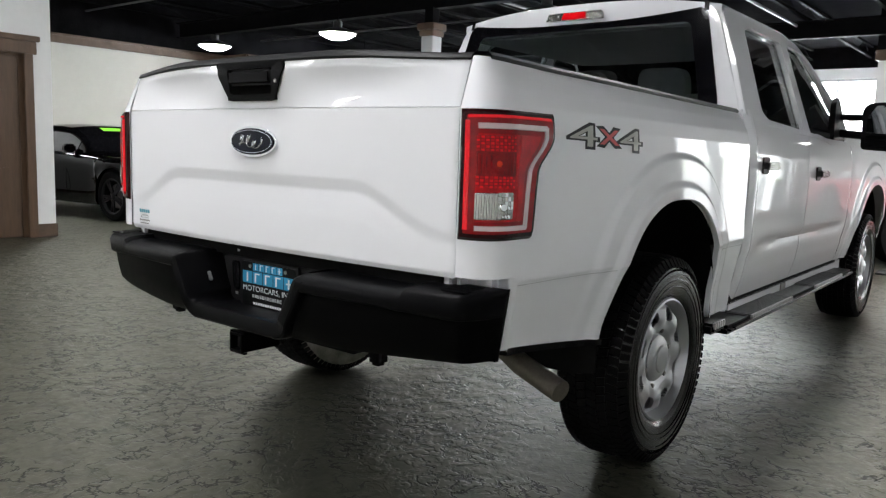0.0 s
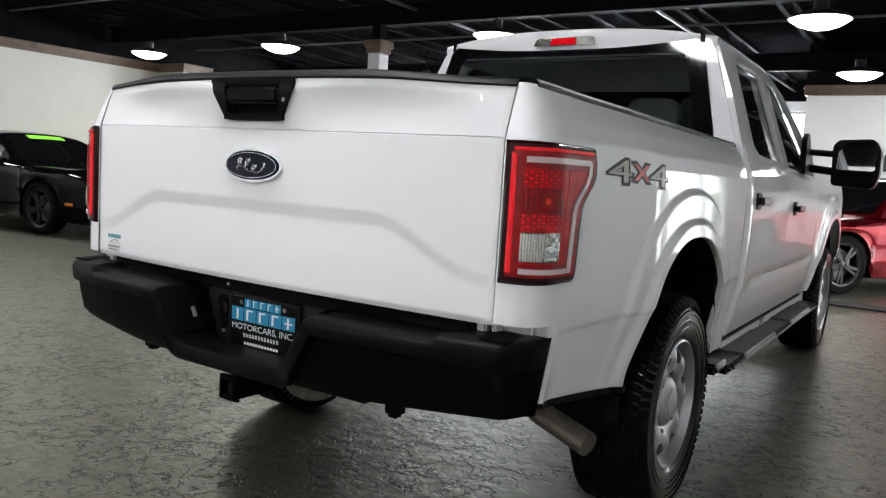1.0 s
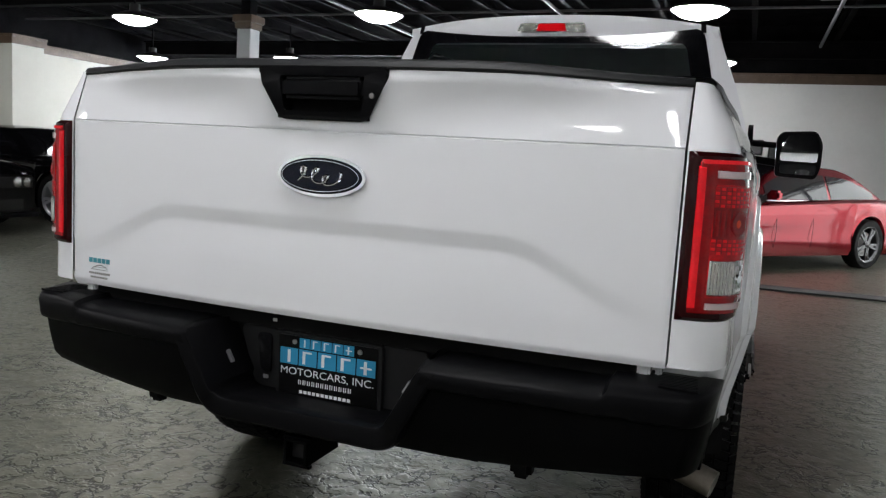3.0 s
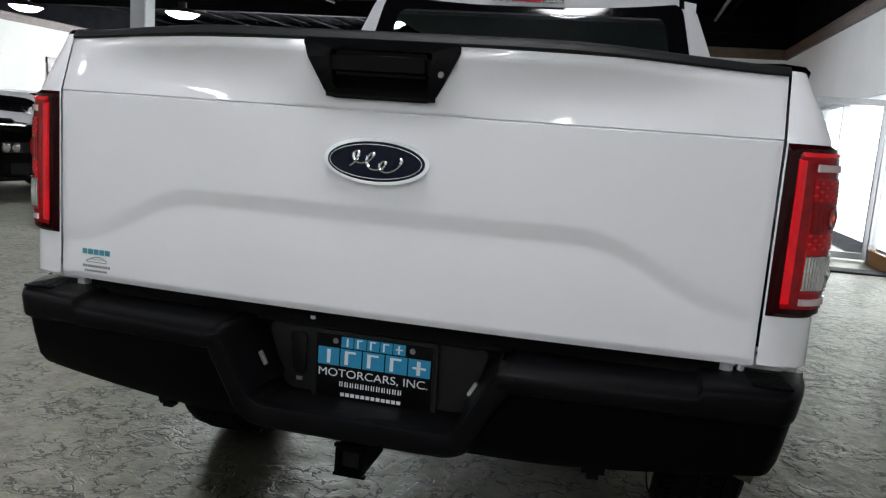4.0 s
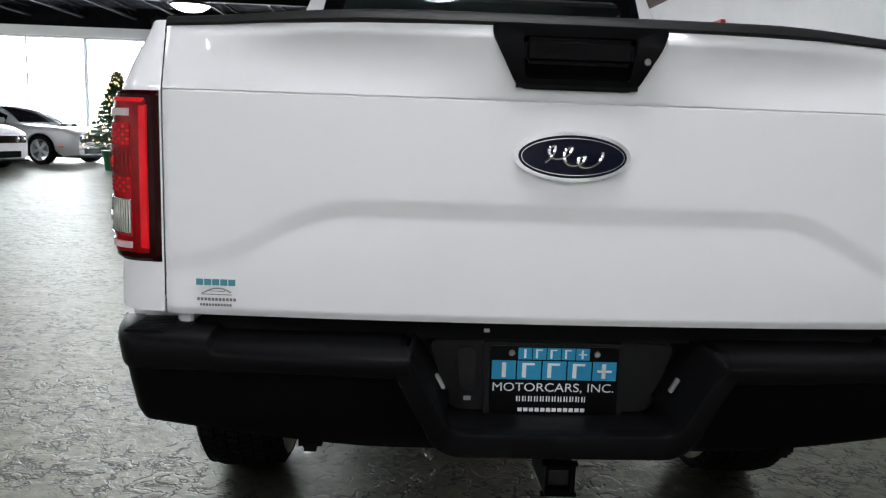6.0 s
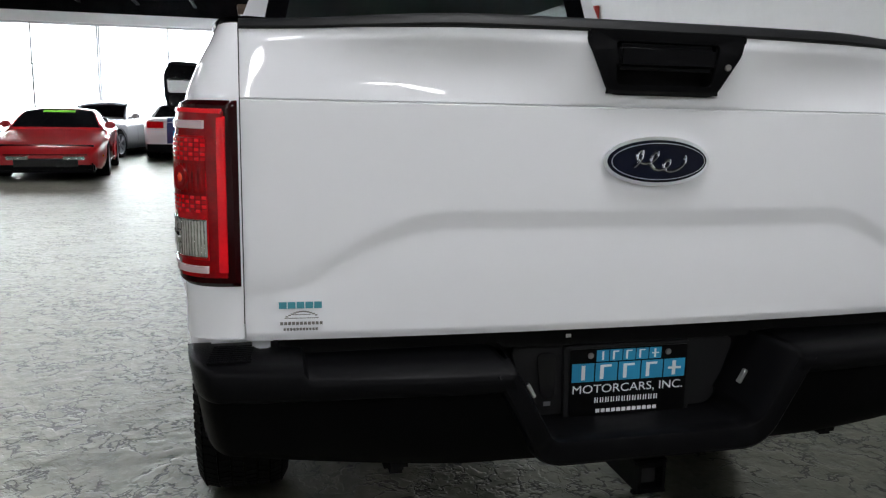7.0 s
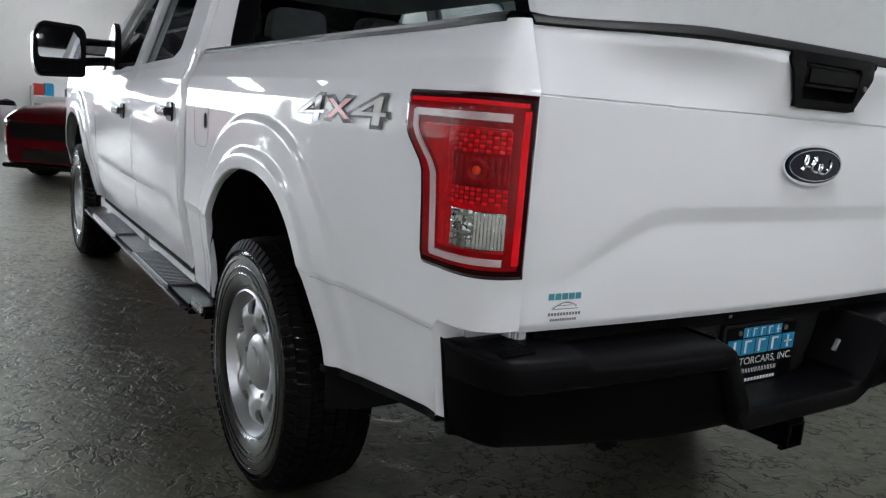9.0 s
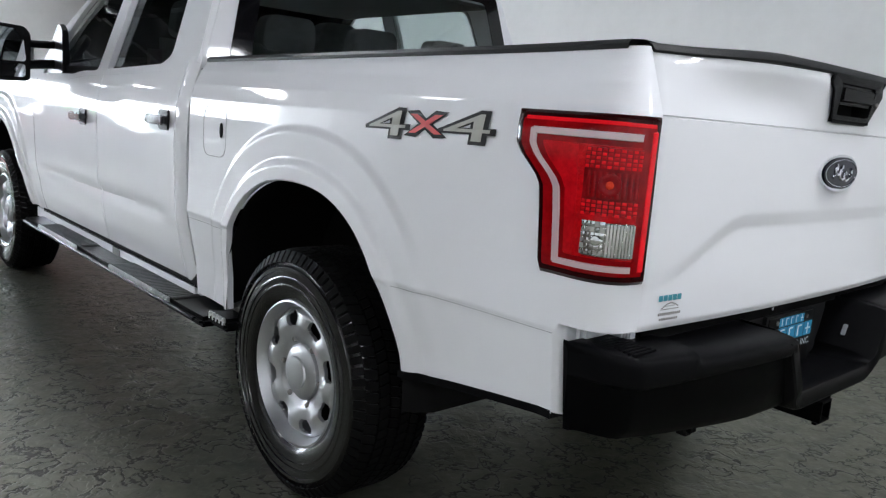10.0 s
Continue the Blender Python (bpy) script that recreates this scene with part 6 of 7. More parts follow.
for dy, z0, z1 in ((0.0, 0.95, 1.72), (0.75, 1.0, 1.66)):
    art = thing("wall_display", "dark wall rack with small pale goods on the cream wall", "display", group="wall racks")
    part("board", boxes(((X_LEFT, 9.1 + dy, z0), (X_LEFT + 0.04, 9.1 + dy + 0.55, z1)), bevel=0.005), GLOSS_BLACK, art)
    for k in range(3):
        part("goods", boxes(((X_LEFT + 0.04, 9.18 + dy + 0.13 * k, z0 + 0.12 + 0.17 * k), (X_LEFT + 0.09, 9.18 + dy + 0.13 * k + 0.12, z0 + 0.2 + 0.17 * k)), bevel=0.004), PRINT, art)
can = thing("waste_bin", "round brushed steel waste bin on the floor", "waste bin", pose(-0.80, 15.35, 0))
part("drum", lathe([(0.0, 0.0), (0.15, 0.0), (0.16, 0.02), (0.17, 0.62), (0.165, 0.66), (0.0, 0.67)], 28, "z"), ALU, can)
part("swing_lid", lathe([(0.165, 0.66), (0.13, 0.74), (0.0, 0.78)], 28, "z"), PLASTIC, can)
blue_bin = tagged(part("recycling_bin", lathe([(0.0, 0.0), (0.13, 0.0), (0.16, 0.48), (0.17, 0.5), (0.0, 0.49)], 20, "z"), BLUE), "small blue recycling bin beside the steel bin", "waste bin")
blue_bin.location = (-0.42, 15.35, 0)
rack = thing("display_shelf", "low shelf filled with small boxed goods", "shelf", pose(0.1, 15.3, 0))
for z in (0.05, 0.45, 0.85):
    part("shelf_board", boxes(((-0.50, -0.2, z), (0.55, 0.2, z + 0.03))), COL, rack)
for x in (-0.5, 0.52):
    part("upright", boxes(((x, -0.2, 0), (x + 0.03, 0.2, 1.05))), COL, rack)
random.seed(11)
GOODS = [BLUE, PRINT, material("red_box", (0.45, 0.04, 0.03), 0.5), material("yellow_box", (0.6, 0.42, 0.05), 0.5), CONDUIT, GLOSS_BLACK]
for z in (0.08, 0.48, 0.88):
    x = -0.46
    while x < 0.45:
        w, h = random.uniform(0.10, 0.2), random.uniform(0.14, 0.30)
        part("boxed_goods", boxes(((x, -0.16, z + 0.0), (x + w, 0.1, z + h)), bevel=0.004), random.choice(GOODS), rack)
        x += w + 0.015
# standing cardboard sign
stand = thing("cardboard_standee", "cut-out cardboard standee with a blue shield and grey base", "sign", pose(-6.62, 9.28, 0, 0, 0, 58))
CARD = material("pale_cardboard", (0.55, 0.53, 0.46), 0.7, vary=0.1, scale=4)
TANC = material("tan_print", (0.42, 0.37, 0.22), 0.7)
BLUEC = material("blue_shield_print", (0.05, 0.16, 0.50), 0.55)
YEL = material("yellow_print", (0.65, 0.55, 0.08), 0.55)


def upright(name, loop, y, d, mat, parent, r=0.03):
    return part(name, plate(rounded(loop, r), [], lambda u, v, w: (u, y - w, v), d), mat, parent)


GREYC = material("grey_panel_print", (0.16, 0.16, 0.165), 0.6, vary=0.1, scale=5)
BROWNC = material("brown_print", (0.28, 0.13, 0.05), 0.6, vary=0.2, scale=8)
upright("base", [(-0.34, 0.0), (0.34, 0.0), (0.34, 0.34), (0.16, 0.50), (-0.16, 0.50), (-0.34, 0.34)], 0.0, 0.03, CARD, stand)
upright("panel", [(-0.31, 0.03), (0.31, 0.03), (0.31, 0.33), (0.15, 0.46), (-0.15, 0.46), (-0.31, 0.33)], -0.031, 0.003, GREYC, stand)
upright("cut_out", [(-0.17, 0.48), (0.14, 0.48), (0.17, 0.66), (0.29, 0.70), (0.31, 0.84), (0.18, 0.98), (0.20, 1.20), (0.10, 1.36), (0.06, 1.56), (-0.05, 1.62), (-0.20, 1.60), (-0.28, 1.48), (-0.27, 1.32), (-0.22, 1.24), (-0.30, 1.10), (-0.27, 0.92), (-0.20, 0.84)], 0.01, 0.012, CARD, stand, 0.03)
upright("brown_shape", [(-0.24, 1.46), (0.03, 1.48), (0.03, 1.56), (-0.06, 1.595), (-0.19, 1.58), (-0.25, 1.52)], -0.003, 0.004, BROWNC, stand, 0.03)
upright("tan_shape", [(-0.16, 0.50), (-0.03, 0.50), (-0.02, 0.74), (0.00, 0.74), (0.02, 0.50), (0.12, 0.50), (0.13, 0.93), (-0.17, 0.93)], -0.003, 0.004, TANC, stand, 0.015)
upright("dark_band", [(-0.17, 0.93), (0.13, 0.93), (0.13, 0.955), (-0.17, 0.955)], -0.003, 0.004, BROWNC, stand, 0.005)
shield = upright("shield", [(-0.06, 1.48), (0.30, 1.46), (0.34, 1.22), (0.30, 1.0), (0.14, 0.86), (0.0, 1.0), (-0.05, 1.2)], -0.01, 0.010, BLUEC, stand)
upright("band", [(-0.04, 1.20), (0.33, 1.19), (0.33, 1.29), (-0.04, 1.30)], -0.021, 0.004, YEL, shield, 0.01)
for z, w in ((1.38, 0.10), (1.12, 0.12), (1.05, 0.09), (0.98, 0.05)):
    upright("print_bar", [(0.14 - w, z), (0.14 + w, z), (0.14 + w, z + 0.025), (0.14 - w, z + 0.025)], -0.021, 0.003, PRINT, shield, 0.004)
for z, w in ((0.28, 0.24), (0.18, 0.22), (0.08, 0.18)):
    upright("print_bar", [(-w, z), (w, z), (w, z + 0.05), (-w, z + 0.05)], -0.0345, 0.002, CARD, stand, 0.004)

# fir tree with lights, in a green tub
tree = thing("christmas_tree", "decorated green fir tree with small lights in a green tub", "tree", pose(-6.75, 16.1, 0))
FIR = material("fir_needles", (0.035, 0.085, 0.03), 0.7, vary=0.5, scale=20)
part("tub", lathe([(0.0, 0.0), (0.30, 0.0), (0.36, 0.42), (0.38, 0.44), (0.0, 0.43)], 24, "z"), material("green_tub", (0.02, 0.14, 0.06), 0.5), tree)
part("trunk", tube([(0, 0, 0.3), (0, 0, 2.1)], 0.04, 8), WOOD, tree)
random.seed(21)
bm = bmesh.new()
for k in range(3200):
    h = random.random() ** 0.8
    z = 0.5 + 1.65 * h
    r = (0.74 * (1 - h) + 0.03) * random.uniform(0.25, 1.08)
    a = random.uniform(0, 2 * math.pi)
    c = Vector((r * math.cos(a), r * math.sin(a), z - 0.12 * r))
    d = Vector((math.cos(a), math.sin(a), random.uniform(-0.5, 0.2))).normalized() * random.uniform(0.06, 0.13)
    u = d.cross(Vector((0, 0, 1))).normalized() * random.uniform(0.012, 0.03)
    w = Vector((0, 0, random.uniform(0.01, 0.03)))
    q = [bm.verts.new(p) for p in (c - d, c + u, c + d, c - u, c + w)]
    for f in ((0, 1, 4), (1, 2, 4), (2, 3, 4), (3, 0, 4)):
        bm.faces.new([q[i] for i in f])
part("branches", bm, FIR, tree)
bm = bmesh.new()
for k in range(140):
    h = random.random() ** 0.8
    r, a = 0.72 * (1 - h) + 0.05, random.uniform(0, 2 * math.pi)
    bmesh.ops.create_icosphere(bm, subdivisions=1, radius=0.018, matrix=Matrix.Translation((r * math.cos(a), r * math.sin(a), 0.55 + 1.6 * h - 0.1 * r)))
part("light_string", bm, material("warm_bulbs", (0.9, 0.7, 0.4), 0.3, emit=(1.0, 0.7, 0.35), emit_power=2.0), tree)

# ---------------------------------------------------------------- other cars


def car(name, label, at, L, W, H, paint, style="coupe", wheel_r=0.34, rim_mat=None, stripe=None, tail_lens=None, glass=None, tag_mat=None):
    """A whole car, nose towards +y, standing on z = 0."""
    rim_mat = rim_mat or SILVER
    glass = glass or FRIT
    c = thing(name, label, "car", at)
    hw = W / 2
    low = dict(coupe=0.20, sedan=0.20, wedge=0.16, suv=0.26)[style]
    belt_z = H * dict(coupe=0.69, sedan=0.66, wedge=0.70, suv=0.62)[style]
    front_ax, rear_ax = L / 2 - dict(coupe=0.90, sedan=0.93, wedge=1.0, suv=0.9)[style], -L / 2 + dict(coupe=1.05, sedan=1.05, wedge=0.95, suv=0.95)[style]
    ar = wheel_r + 0.055
    nose = dict(coupe=(0.76, 0.90, 0.98), sedan=(0.74, 0.88, 0.98), wedge=(0.50, 0.74, 0.93), suv=(0.80, 0.95, 1.0))[style]

    def top(y):
        t = (y + L / 2) / L
        return belt_z * float(np.interp(t, (0.0, 0.015, 0.05, 0.16, 0.30, 0.62, 0.72, 0.90, 0.97, 1.0), (0.72, 0.95, 1.05, 1.08, 1.06, 1.0, nose[2], nose[1] + 0.04, nose[1] - 0.06, nose[0])))

    def half(y):
        t = (y + L / 2) / L
        return hw * float(np.interp(t, (0.0, 0.02, 0.08, 0.22, 0.35, 0.6, 0.80, 0.92, 0.975, 1.0), (0.80, 0.90, 0.96, 1.0, 0.985, 0.975, 1.0, 0.95, 0.86, 0.74)))

    cols = []
    for ax in (rear_ax, front_ax):
        cols += [ax - ar * math.cos(math.pi * i / 20) for i in range(21)]
    cols += [-L / 2 + L * i / 28 for i in range(29)] + [L / 2 - 0.02, L / 2 - 0.12, -L / 2 + 0.11, L / 2 - 0.06, -L / 2 + 0.02, -L / 2 + 0.06]
    cols = sorted({round(y, 4) for y in cols})

    def lo(y):
        z = low + 0.05 * sm(L / 2 - 0.5, L / 2, abs(y))
        for ax in (rear_ax, front_ax):
            if abs(y - ax) < ar:
                z = max(z, wheel_r + math.sqrt(ar * ar - (y - ax) ** 2) - 0.02)
        return z

    rows = []
    for y in cols:
        h, t, b = half(y), top(y), lo(y)
        bulge = 0.02 * sum(1 - sm(ar, ar + 0.12, abs(y - ax)) for ax in (rear_ax, front_ax))
        zz = [b + (t * 0.90 - b) * k for k in (0, 0.12, 0.35, 0.6, 0.82)]
        dip = 0.022 * (1 - sm(0.22, 0.30, abs(y / L)))
        prof_ = [(h * 0.945 + bulge, zz[0]), (h * 0.985 + bulge, zz[1]), (h * 0.990 + bulge - dip, zz[2]), (h * 0.998 + bulge - dip * 0.7, zz[3]), (h + bulge * 0.8, zz[4]), (h * 0.985 + bulge * 0.3, t * 0.91), (h * 0.955, t * 0.945), (h * 0.90, t * 0.968), (h * 0.80, t * 0.985), (h * 0.5, t), (0.0, t * 1.010)]
        row = [(px, y, pz) for px, pz in prof_]
        rows.append(row + [(-px, py, pz) for px, py, pz in reversed(row[:-1])])
    bm = surface(rows)
    for r in (rows[0], rows[-1]):
        bm.faces.new([bm.verts.new(p) for p in r])
    bmesh.ops.remove_doubles(bm, verts=bm.verts, dist=0.002)
    bmesh.ops.recalc_face_normals(bm, faces=bm.faces)
    body = part("body", bm, paint, c, sharp=38)
    part("underbody", boxes(((-hw * 0.80, -L / 2 + 0.12, low - 0.02), (hw * 0.80, L / 2 - 0.15, belt_z * 0.7))), BLACK_GAP, c)
    # greenhouse: a painted shell with the panes set on it
    g = dict(coupe=(-0.40, -0.20, 0.00, 0.17), sedan=(-0.40, -0.19, 0.04, 0.22), wedge=(-0.43, -0.14, -0.03, 0.16), suv=(-0.46, -0.40, 0.08, 0.24))[style]
    yb0, yt0, yt1, yb1 = [v * L for v in g]
    z_sill = belt_z * 0.965

    def roof_line(y):
        if y <= yt0:
            k = (y - yb0) / (yt0 - yb0)
        elif y >= yt1:
            k = (yb1 - y) / (yb1 - yt1)
        else:
            k = 1.0
        k = min(max(k, 0.0), 1.0)
        return z_sill + (H - 0.03 - z_sill) * (1 - (1 - k) ** 1.55) + 0.03 * math.sin(math.pi * min(max((y - yt0) / (yt1 - yt0), 0), 1))

    def shell(y, u, out=0.0):
        """A point of the greenhouse: u runs across from -1 to 1, out metres proud."""
        zr_ = roof_line(y)
        hf = min((zr_ - z_sill) / (H - z_sill), 1.0)
        wt = hw * (0.66 + 0.20 * (1 - hf)) + out * 0.6
        au, sg = abs(u), (1 if u >= 0 else -1)
        if au <= 0.7:
            q = au / 0.7
            return (sg * wt * q, y, zr_ - 0.045 * hf * q ** 3 + out)
        q = (au - 0.7) / 0.3
        ze = zr_ - 0.045 * hf
        return (sg * (wt + (hw * 0.895 - wt) * q ** 0.85 + out), y, ze + (z_sill - ze) * q)

    ys_ = [yb0 + (yt0 - yb0) * i / 14 for i in range(14)] + [yt0 + (yt1 - yt0) * i / 8 for i in range(8)] + [yt1 + (yb1 - yt1) * i / 14 for i in range(15)]
    us_ = [-1 + 2 * i / 40 for i in range(41)]
    part("roof", surface([[shell(y, u) for u in us_] for y in ys_]), paint, c, sharp=40)

    def pane(nm, y0, y1, u0, u1, lab=""):
        rows_ = [[shell(y0 + (y1 - y0) * i / 16, u0 + (u1 - u0) * j / 16, 0.007) for j in range(17)] for i in range(17)]
        return part(nm, surface(rows_, u0 > 0.5), glass, c, lab, sharp=60)

    pane("windscreen", yt1 + 0.06, yb1 - 0.05, -0.66, 0.66, "dark raked windscreen")
    pane("rear_window", yb0 + 0.10, yt0 - 0.05, -0.62, 0.62)
    mid_y = yt0 + (yt1 - yt0) * (0.30 if style == "sedan" else 0.02)
    for s in (-1, 1):
        for y0, y1 in ((mid_y + 0.03, yb1 - 0.36), (yb0 + (0.34 if style == "sedan" else 0.55), mid_y - 0.03)):
            rows_ = []
            for i in range(17):
                y = y0 + (y1 - y0) * i / 16
                rows_.append([shell(y, s * (0.765 + 0.215 * j / 6), 0.006) for j in range(7)])
            part("side_window", surface(rows_, s < 0), glass, c, sharp=60)
        trim_rows = [[shell(y, s * uu, 0.009) for uu in (0.985, 1.0)] for y in [yb0 + 0.3 + (yb1 - yb0 - 0.55) * i / 16 for i in range(17)]]
        part("window_trim", surface(trim_rows, s < 0), ALU if style == "sedan" else GLOSS_BLACK, c)
    if tag_mat:
        rows_ = [[shell(yt1 + 0.17 + 0.12 * i / 3, -0.30 + 0.60 * j / 12, 0.012) for j in range(13)] for i in range(4)]
        part("windscreen_tag", surface(rows_), tag_mat, c, "bright green price tag on the windscreen")
    # wheels
    prof_t = [(wheel_r * 0.70, -0.10), (wheel_r * 0.80, -0.118), (wheel_r * 0.95, -0.112), (wheel_r, -0.085), (wheel_r, 0.085), (wheel_r * 0.95, 0.112), (wheel_r * 0.80, 0.118), (wheel_r * 0.70, 0.10)]
    first = None
    for s in (1, -1):
        for ax in (front_ax, rear_ax):
            m = pose(s * (half(ax) - 0.105), ax, wheel_r, 20 * ax, 0, 0 if s > 0 else 180)
            if first is None:
                first = part("wheel", lathe(prof_t, 40, "x"), RUBBER, c)
                bmr = lathe([(wheel_r * 0.66, -0.09), (wheel_r * 0.66, 0.06), (wheel_r * 0.70, 0.098), (wheel_r * 0.735, 0.106), (wheel_r * 0.70, 0.104), (wheel_r * 0.64, 0.08)], 40, "x")
                for k in range(10):
                    a = 2 * math.pi * (k // 2) / 5 + (0.14 if k % 2 else -0.14)
                    rot = Matrix.Rotation(a, 4, "X")
                    n0 = len(bmr.verts)
                    box(bmr, (0.068, -0.020, 0.05), (0.092, 0.020, wheel_r * 0.69), 0.004, 1)
                    bmr.verts.ensure_lookup_table()
                    for v in list(bmr.verts)[n0:]:
                        v.co = rot @ v.co
                part("rim", bmr, rim_mat, first)
                part("hub", lathe([(0.0, 0.10), (0.03, 0.10), (0.055, 0.085), (0.06, 0.06)], 20, "x"), rim_mat, first)
                part("brake_disc", lathe([(0.0, 0.02), (wheel_r * 0.5, 0.02), (wheel_r * 0.5, 0.0), (0.0, 0.0)], 24, "x"), STEEL, first)
                first.matrix_basis = m
            else:
                copy_thing(first, m)
    # lamps, grille, plates, mirrors
    for s in (-1, 1):
        part("tail_lamp", boxes(((s * hw * 0.60 - 0.20, -L / 2 - 0.012, belt_z * 0.80), (s * hw * 0.60 + 0.17, -L / 2 + 0.1, belt_z * 0.96)), bevel=0.012), tail_lens or LENS_RED, c, "red tail lamp")
        part("side_mirror", boxes(((s * (hw * 0.98) - 0.09, yb1 - 0.46, belt_z * 0.98), (s * (hw * 0.98) + 0.09, yb1 - 0.34, belt_z * 0.98 + 0.13)), bevel=0.03), paint, c)
        part("marker_lamp", boxes(((s * half(L / 2 - 0.35) - 0.012, L / 2 - 0.42, low + 0.22), (s * half(L / 2 - 0.35) + 0.012, L / 2 - 0.28, low + 0.26)), bevel=0.004), AMBER, c)
        part("door_handle", boxes(((s * half(-0.3) * 0.985 - 0.012, -0.42, belt_z * 0.84), (s * half(-0.3) * 0.985 + 0.018, -0.24, belt_z * 0.875)), bevel=0.006), paint, c)
        # door shut lines
        for yy in (yb1 - 0.50, (-0.16 if style == "sedan" else -0.55)):
            pts = [[(s * (half(yy) * k + 0.003), yy - 0.005, z), (s * (half(yy) * k + 0.003), yy + 0.005, z)] for k, z in ((0.978, low + 0.12), (0.996, belt_z * 0.45), (1.0, belt_z * 0.62), (0.986, belt_z * 0.80), (0.955, belt_z * 0.92))]
            part("door_gap", surface(pts, s < 0), BLACK_GAP, c)
    gz0, gz1 = belt_z * dict(wedge=0.50, sedan=0.52).get(style, 0.56), belt_z * (0.52 if style == "wedge" else 0.74)
    part("grille", boxes(((-hw * 0.70, L / 2 - 0.14, gz0), (hw * 0.70, L / 2 + 0.012, gz1)), bevel=0.015), GLOSS_BLACK, c)
    if style == "coupe":
        for u in (-0.60, -0.44, 0.44, 0.60):
            eye_ = part("headlamp_eye", lathe([(0.0, 0.012), (0.045, 0.008), (0.062, 0.0), (0.066, -0.01)], 20, "y"), LENS_CLEAR, c, "round headlamp")
            eye_.location = (u * hw, L / 2 + 0.014, (gz0 + gz1) / 2)
    if style == "sedan":
        for s in (-1, 1):
            part("headlamp", boxes(((s * hw * 0.66 - 0.16, L / 2 - 0.16, belt_z * 0.60), (s * hw * 0.66 + 0.12, L / 2 - 0.005, belt_z * 0.74)), bevel=0.03), LENS_CLEAR, c, "slim clear headlamp")
    if style == "coupe":
        part("hood_scoop", boxes(((-0.34, L * 0.24, top(L * 0.26) - 0.02), (0.34, L * 0.33, top(L * 0.28) + 0.045)), bevel=0.03), paint, c)
        for s in (-1, 1):
            part("scoop_mouth", boxes(((s * 0.20 - 0.10, L * 0.325, top(L * 0.30) + 0.002), (s * 0.20 + 0.10, L * 0.334, top(L * 0.30) + 0.035)), bevel=0.008), BLACK_GAP, c)
    if style == "wedge":
        part("air_dam", boxes(((-hw * 0.82, L / 2 - 0.30, low - 0.03), (hw * 0.82, L / 2 + 0.004, low + 0.13)), bevel=0.03), PLASTIC, c, "black air dam under the nose")
        for s in (-1, 1):
            part("fog_lamp", boxes(((s * 0.42 - 0.17, L / 2 - 0.05, belt_z * 0.40), (s * 0.42 + 0.17, L / 2 + 0.012, belt_z * 0.49)), bevel=0.012), LENS_CLEAR, c, "pale rectangular fog lamp")
    part("lower_grille", boxes(((-hw * 0.55, L / 2 - 0.10, low + 0.06), (hw * 0.55, L / 2 + 0.008, low + 0.22)), bevel=0.012), GLOSS_BLACK, c)
    part("front_splitter", boxes(((-hw * 0.80, L / 2 - 0.35, low - 0.02), (hw * 0.80, L / 2 + 0.01, low + 0.03)), bevel=0.012), PLASTIC, c)
    part("rear_valance", boxes(((-hw * 0.84, -L / 2 - 0.006, low), (hw * 0.84, -L / 2 + 0.3, low + 0.20)), bevel=0.02), PLASTIC, c)
    part("number_plate", boxes(((-0.16, -L / 2 - 0.018, belt_z * 0.58), (0.16, -L / 2 + 0.0, belt_z * 0.58 + 0.15)), bevel=0.004), BLUE if stripe else PRINT, c)
    if stripe:
        for x0 in (-0.30, 0.06):
            pts = []
            for y in [-L / 2 + v for v in (0.012, 0.03, 0.05, 0.075, 0.11)] + [-L / 2 + 0.16 + (L - 0.2) * k / 40 for k in range(41)]:
                if yb0 + 0.02 < y < yb1:
                    continue
                pts.append([(x0, y, top(y) * 1.012 + 0.004), (x0 + 0.24, y, top(y) * 1.012 + 0.004)])
            back = [p for p in pts if p[0][1] < yb0]
            fore = [p for p in pts if p[0][1] > yb1]
            for seg_ in (back, fore):
                if len(seg_) > 1:
                    part("stripe", surface(seg_, True), stripe, c)
            part("stripe", boxes(((x0, -L / 2 - 0.010, low + 0.20), (x0 + 0.24, -L / 2 + 0.010, top(-L / 2) * 0.99))), stripe, c)
            part("stripe", surface([[(x0, -L / 2 - 0.010, top(-L / 2) * 0.97), (x0 + 0.24, -L / 2 - 0.010, top(-L / 2) * 0.97)], [(x0, -L / 2 + 0.014, top(-L / 2 + 0.012) * 1.02 + 0.006), (x0 + 0.24, -L / 2 + 0.014, top(-L / 2 + 0.012) * 1.02 + 0.006)]], True), stripe, c)
    return c


RED = material("deep_red_car_paint", (0.155, 0.003, 0.008), 0.22, metal=0.8, coat=0.35, spec=0.2, vary=0.04, scale=3)
RED_BRIGHT = material("bright_red_car_paint", (0.42, 0.007, 0.012), 0.35, coat=1.0, spec=0.3, vary=0.04, scale=3)
BLACK = material("black_car_paint", (0.002, 0.002, 0.0024), 0.08, coat=0.12, spec=0.10)
SILVER_CAR = material("silver_car_paint", (0.45, 0.46, 0.47), 0.35, metal=0.4, coat=1.0)
STRIPE = material("dark_blue_stripe", (0.015, 0.03, 0.14), 0.3, coat=0.8)
TAG = material("neon_green_tag", (0.25, 0.85, 0.05), 0.5)
DARKRIM = material("black_wheel_paint", (0.012, 0.012, 0.013), 0.3, spec=0.15)
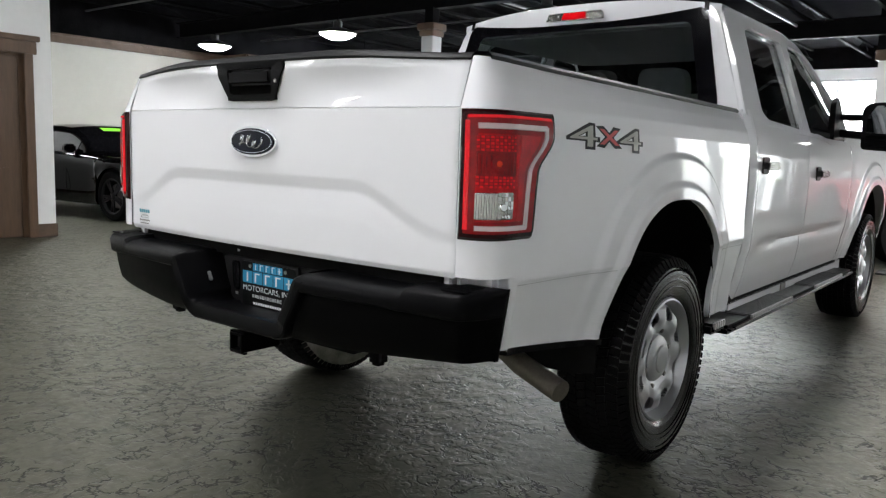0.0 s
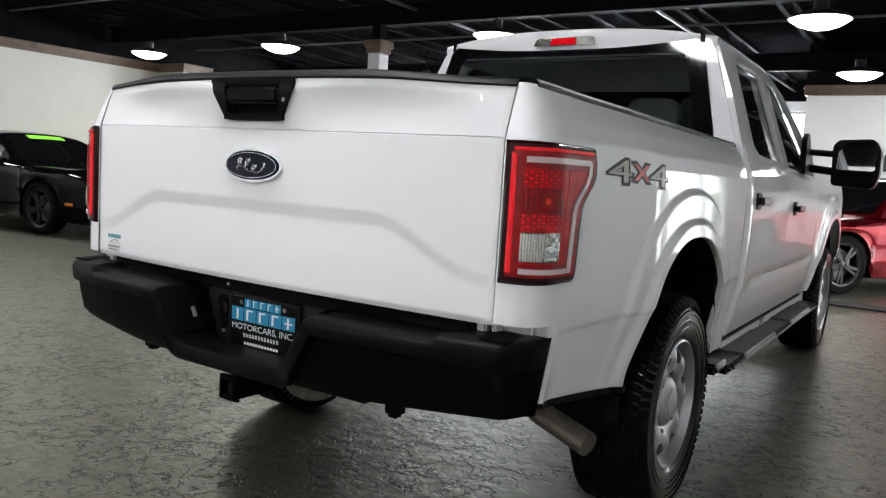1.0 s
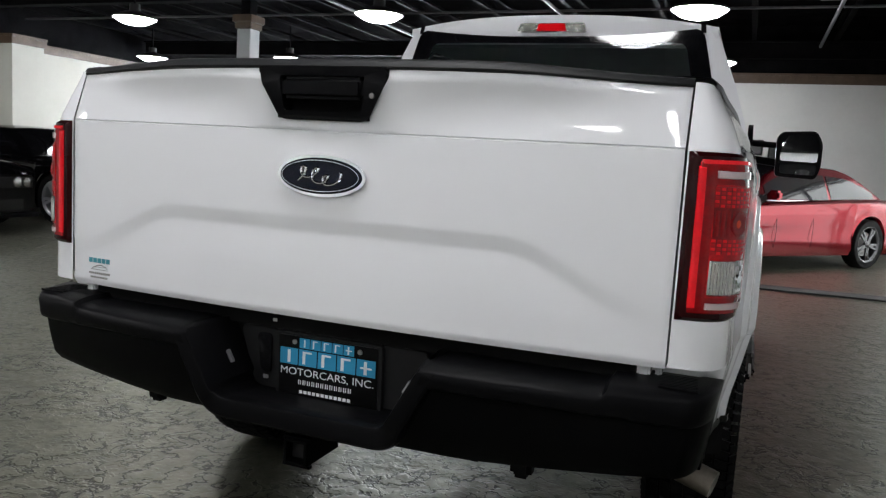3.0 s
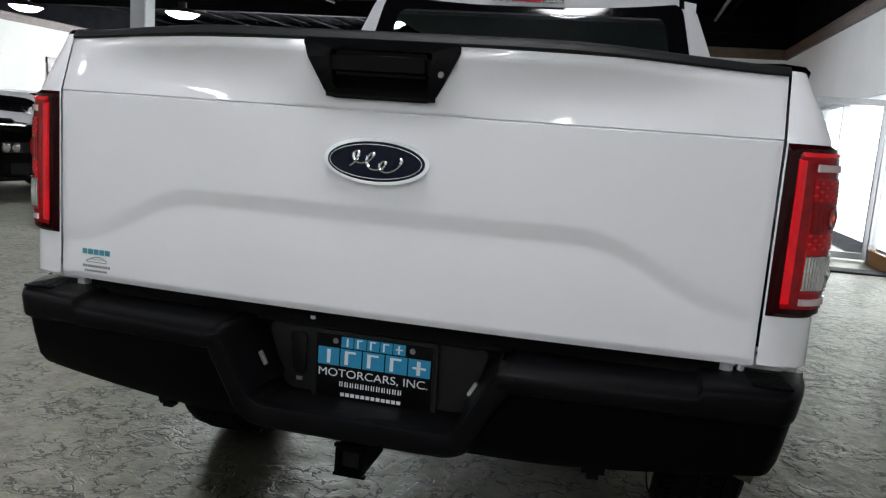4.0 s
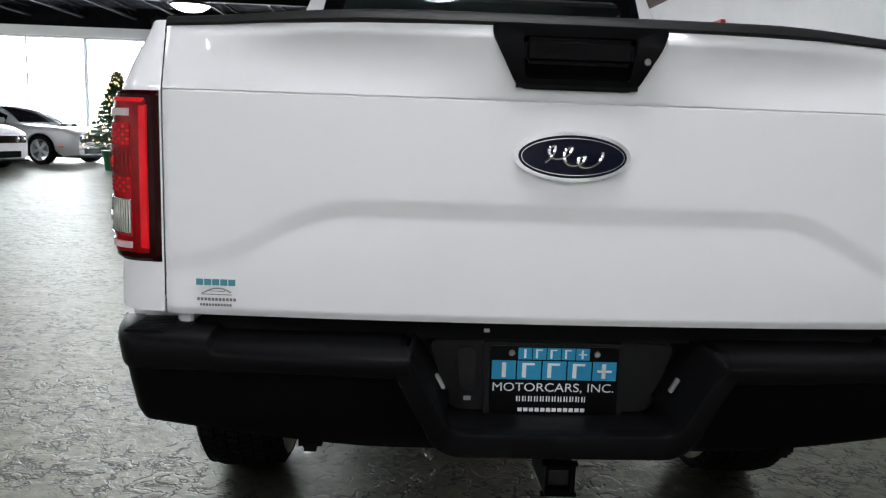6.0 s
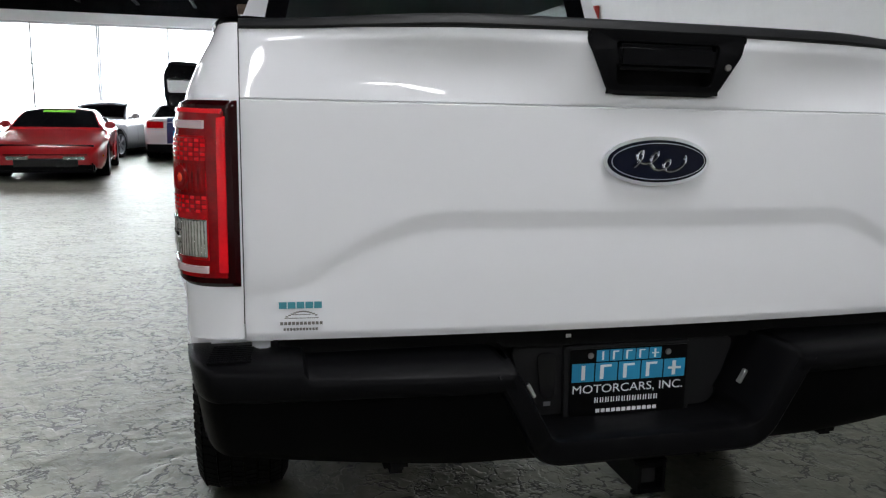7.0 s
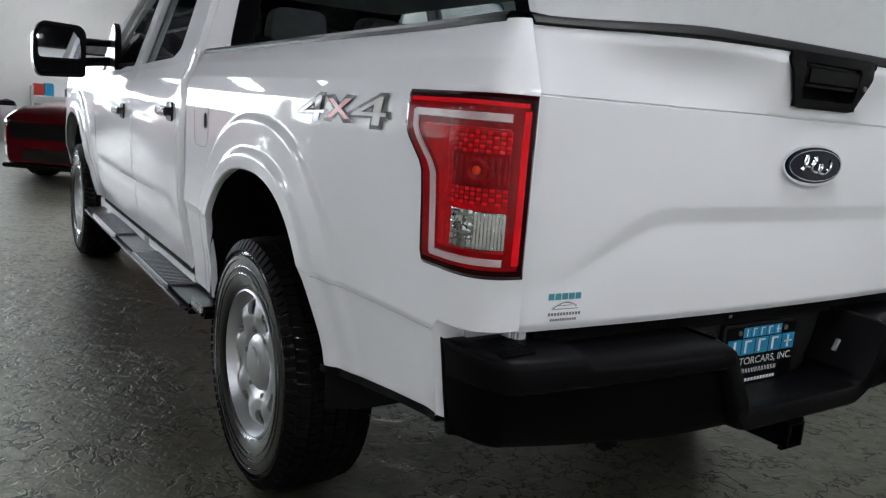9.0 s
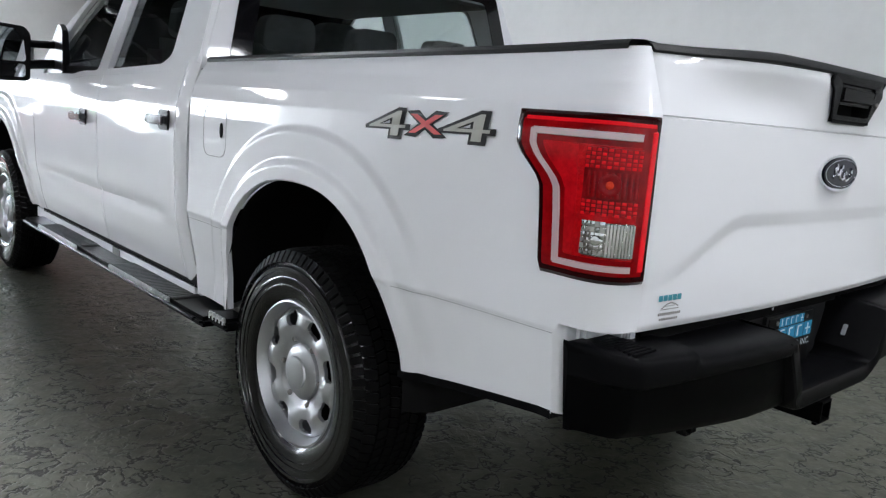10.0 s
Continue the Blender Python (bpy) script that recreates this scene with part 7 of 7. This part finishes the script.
GUN = material("grey_wheel_paint", (0.045, 0.045, 0.047), 0.25, metal=0.6)


def heading(x, y, hx, hy, L):
    """Pose of a car whose nose centre is at (x, y) and that points along (hx, hy)."""
    n = math.hypot(hx, hy)
    return pose(x - hx / n * L / 2, y - hy / n * L / 2, 0, 0, 0, math.degrees(math.atan2(-hx, hy)))


car("black_coupe", "gloss black muscle coupe with a green windscreen tag", heading(-7.55, 4.95, 0.99, 0.08, 4.8), 4.8, 1.9, 1.38, BLACK, "coupe", 0.35, DARKRIM, tag_mat=TAG)
car("black_coupe", "gloss black coupe with bright headlamps beside the column", heading(-7.1, 7.2, 0.99, -0.08, 4.7), 4.7, 1.86, 1.36, BLACK, "coupe", 0.35, SILVER)
car("red_sedan", "red sports sedan parked near the glazed entrance", heading(-0.62, 8.55, -0.62, -0.78, 5.04), 5.04, 1.9, 1.47, RED, "sedan", 0.36, GUN)
car("red_wedge_coupe", "low red wedge-shaped sports coupe", heading(-4.12, 12.45, 0.10, -0.99, 4.48), 4.48, 1.8, 1.19, RED_BRIGHT, "wedge", 0.32, SILVER, tag_mat=TAG)
car("white_coupe", "white muscle coupe with a black grille", heading(-8.6, 14.7, 0.96, -0.28, 5.0), 5.0, 1.92, 1.45, WHITE, "coupe", 0.36, DARKRIM)
car("silver_coupe", "silver parked coupe with polished wheels", heading(-7.9, 17.9, 0.96, -0.28, 4.7), 4.7, 1.88, 1.40, SILVER_CAR, "coupe", 0.35, SILVER)
car("striped_convertible", "white coupe with twin dark blue stripes, seen from behind", heading(-2.25, 21.75, 0.05, 0.99, 4.05), 4.05, 1.80, 1.36, WHITE, "coupe", 0.34, SILVER, stripe=STRIPE)
car("white_parked_coupe", "white coupe parked side-on beyond the column", heading(-8.95, 12.4, 0.99, 0.05, 4.8), 4.8, 1.9, 1.42, WHITE, "coupe", 0.35, DARKRIM)
car("silver_car", "silver car parked beyond the red coupe", heading(-5.0, 18.0, -0.25, -0.97, 4.5), 4.5, 1.8, 1.38, SILVER_CAR, "coupe", 0.33, SILVER)
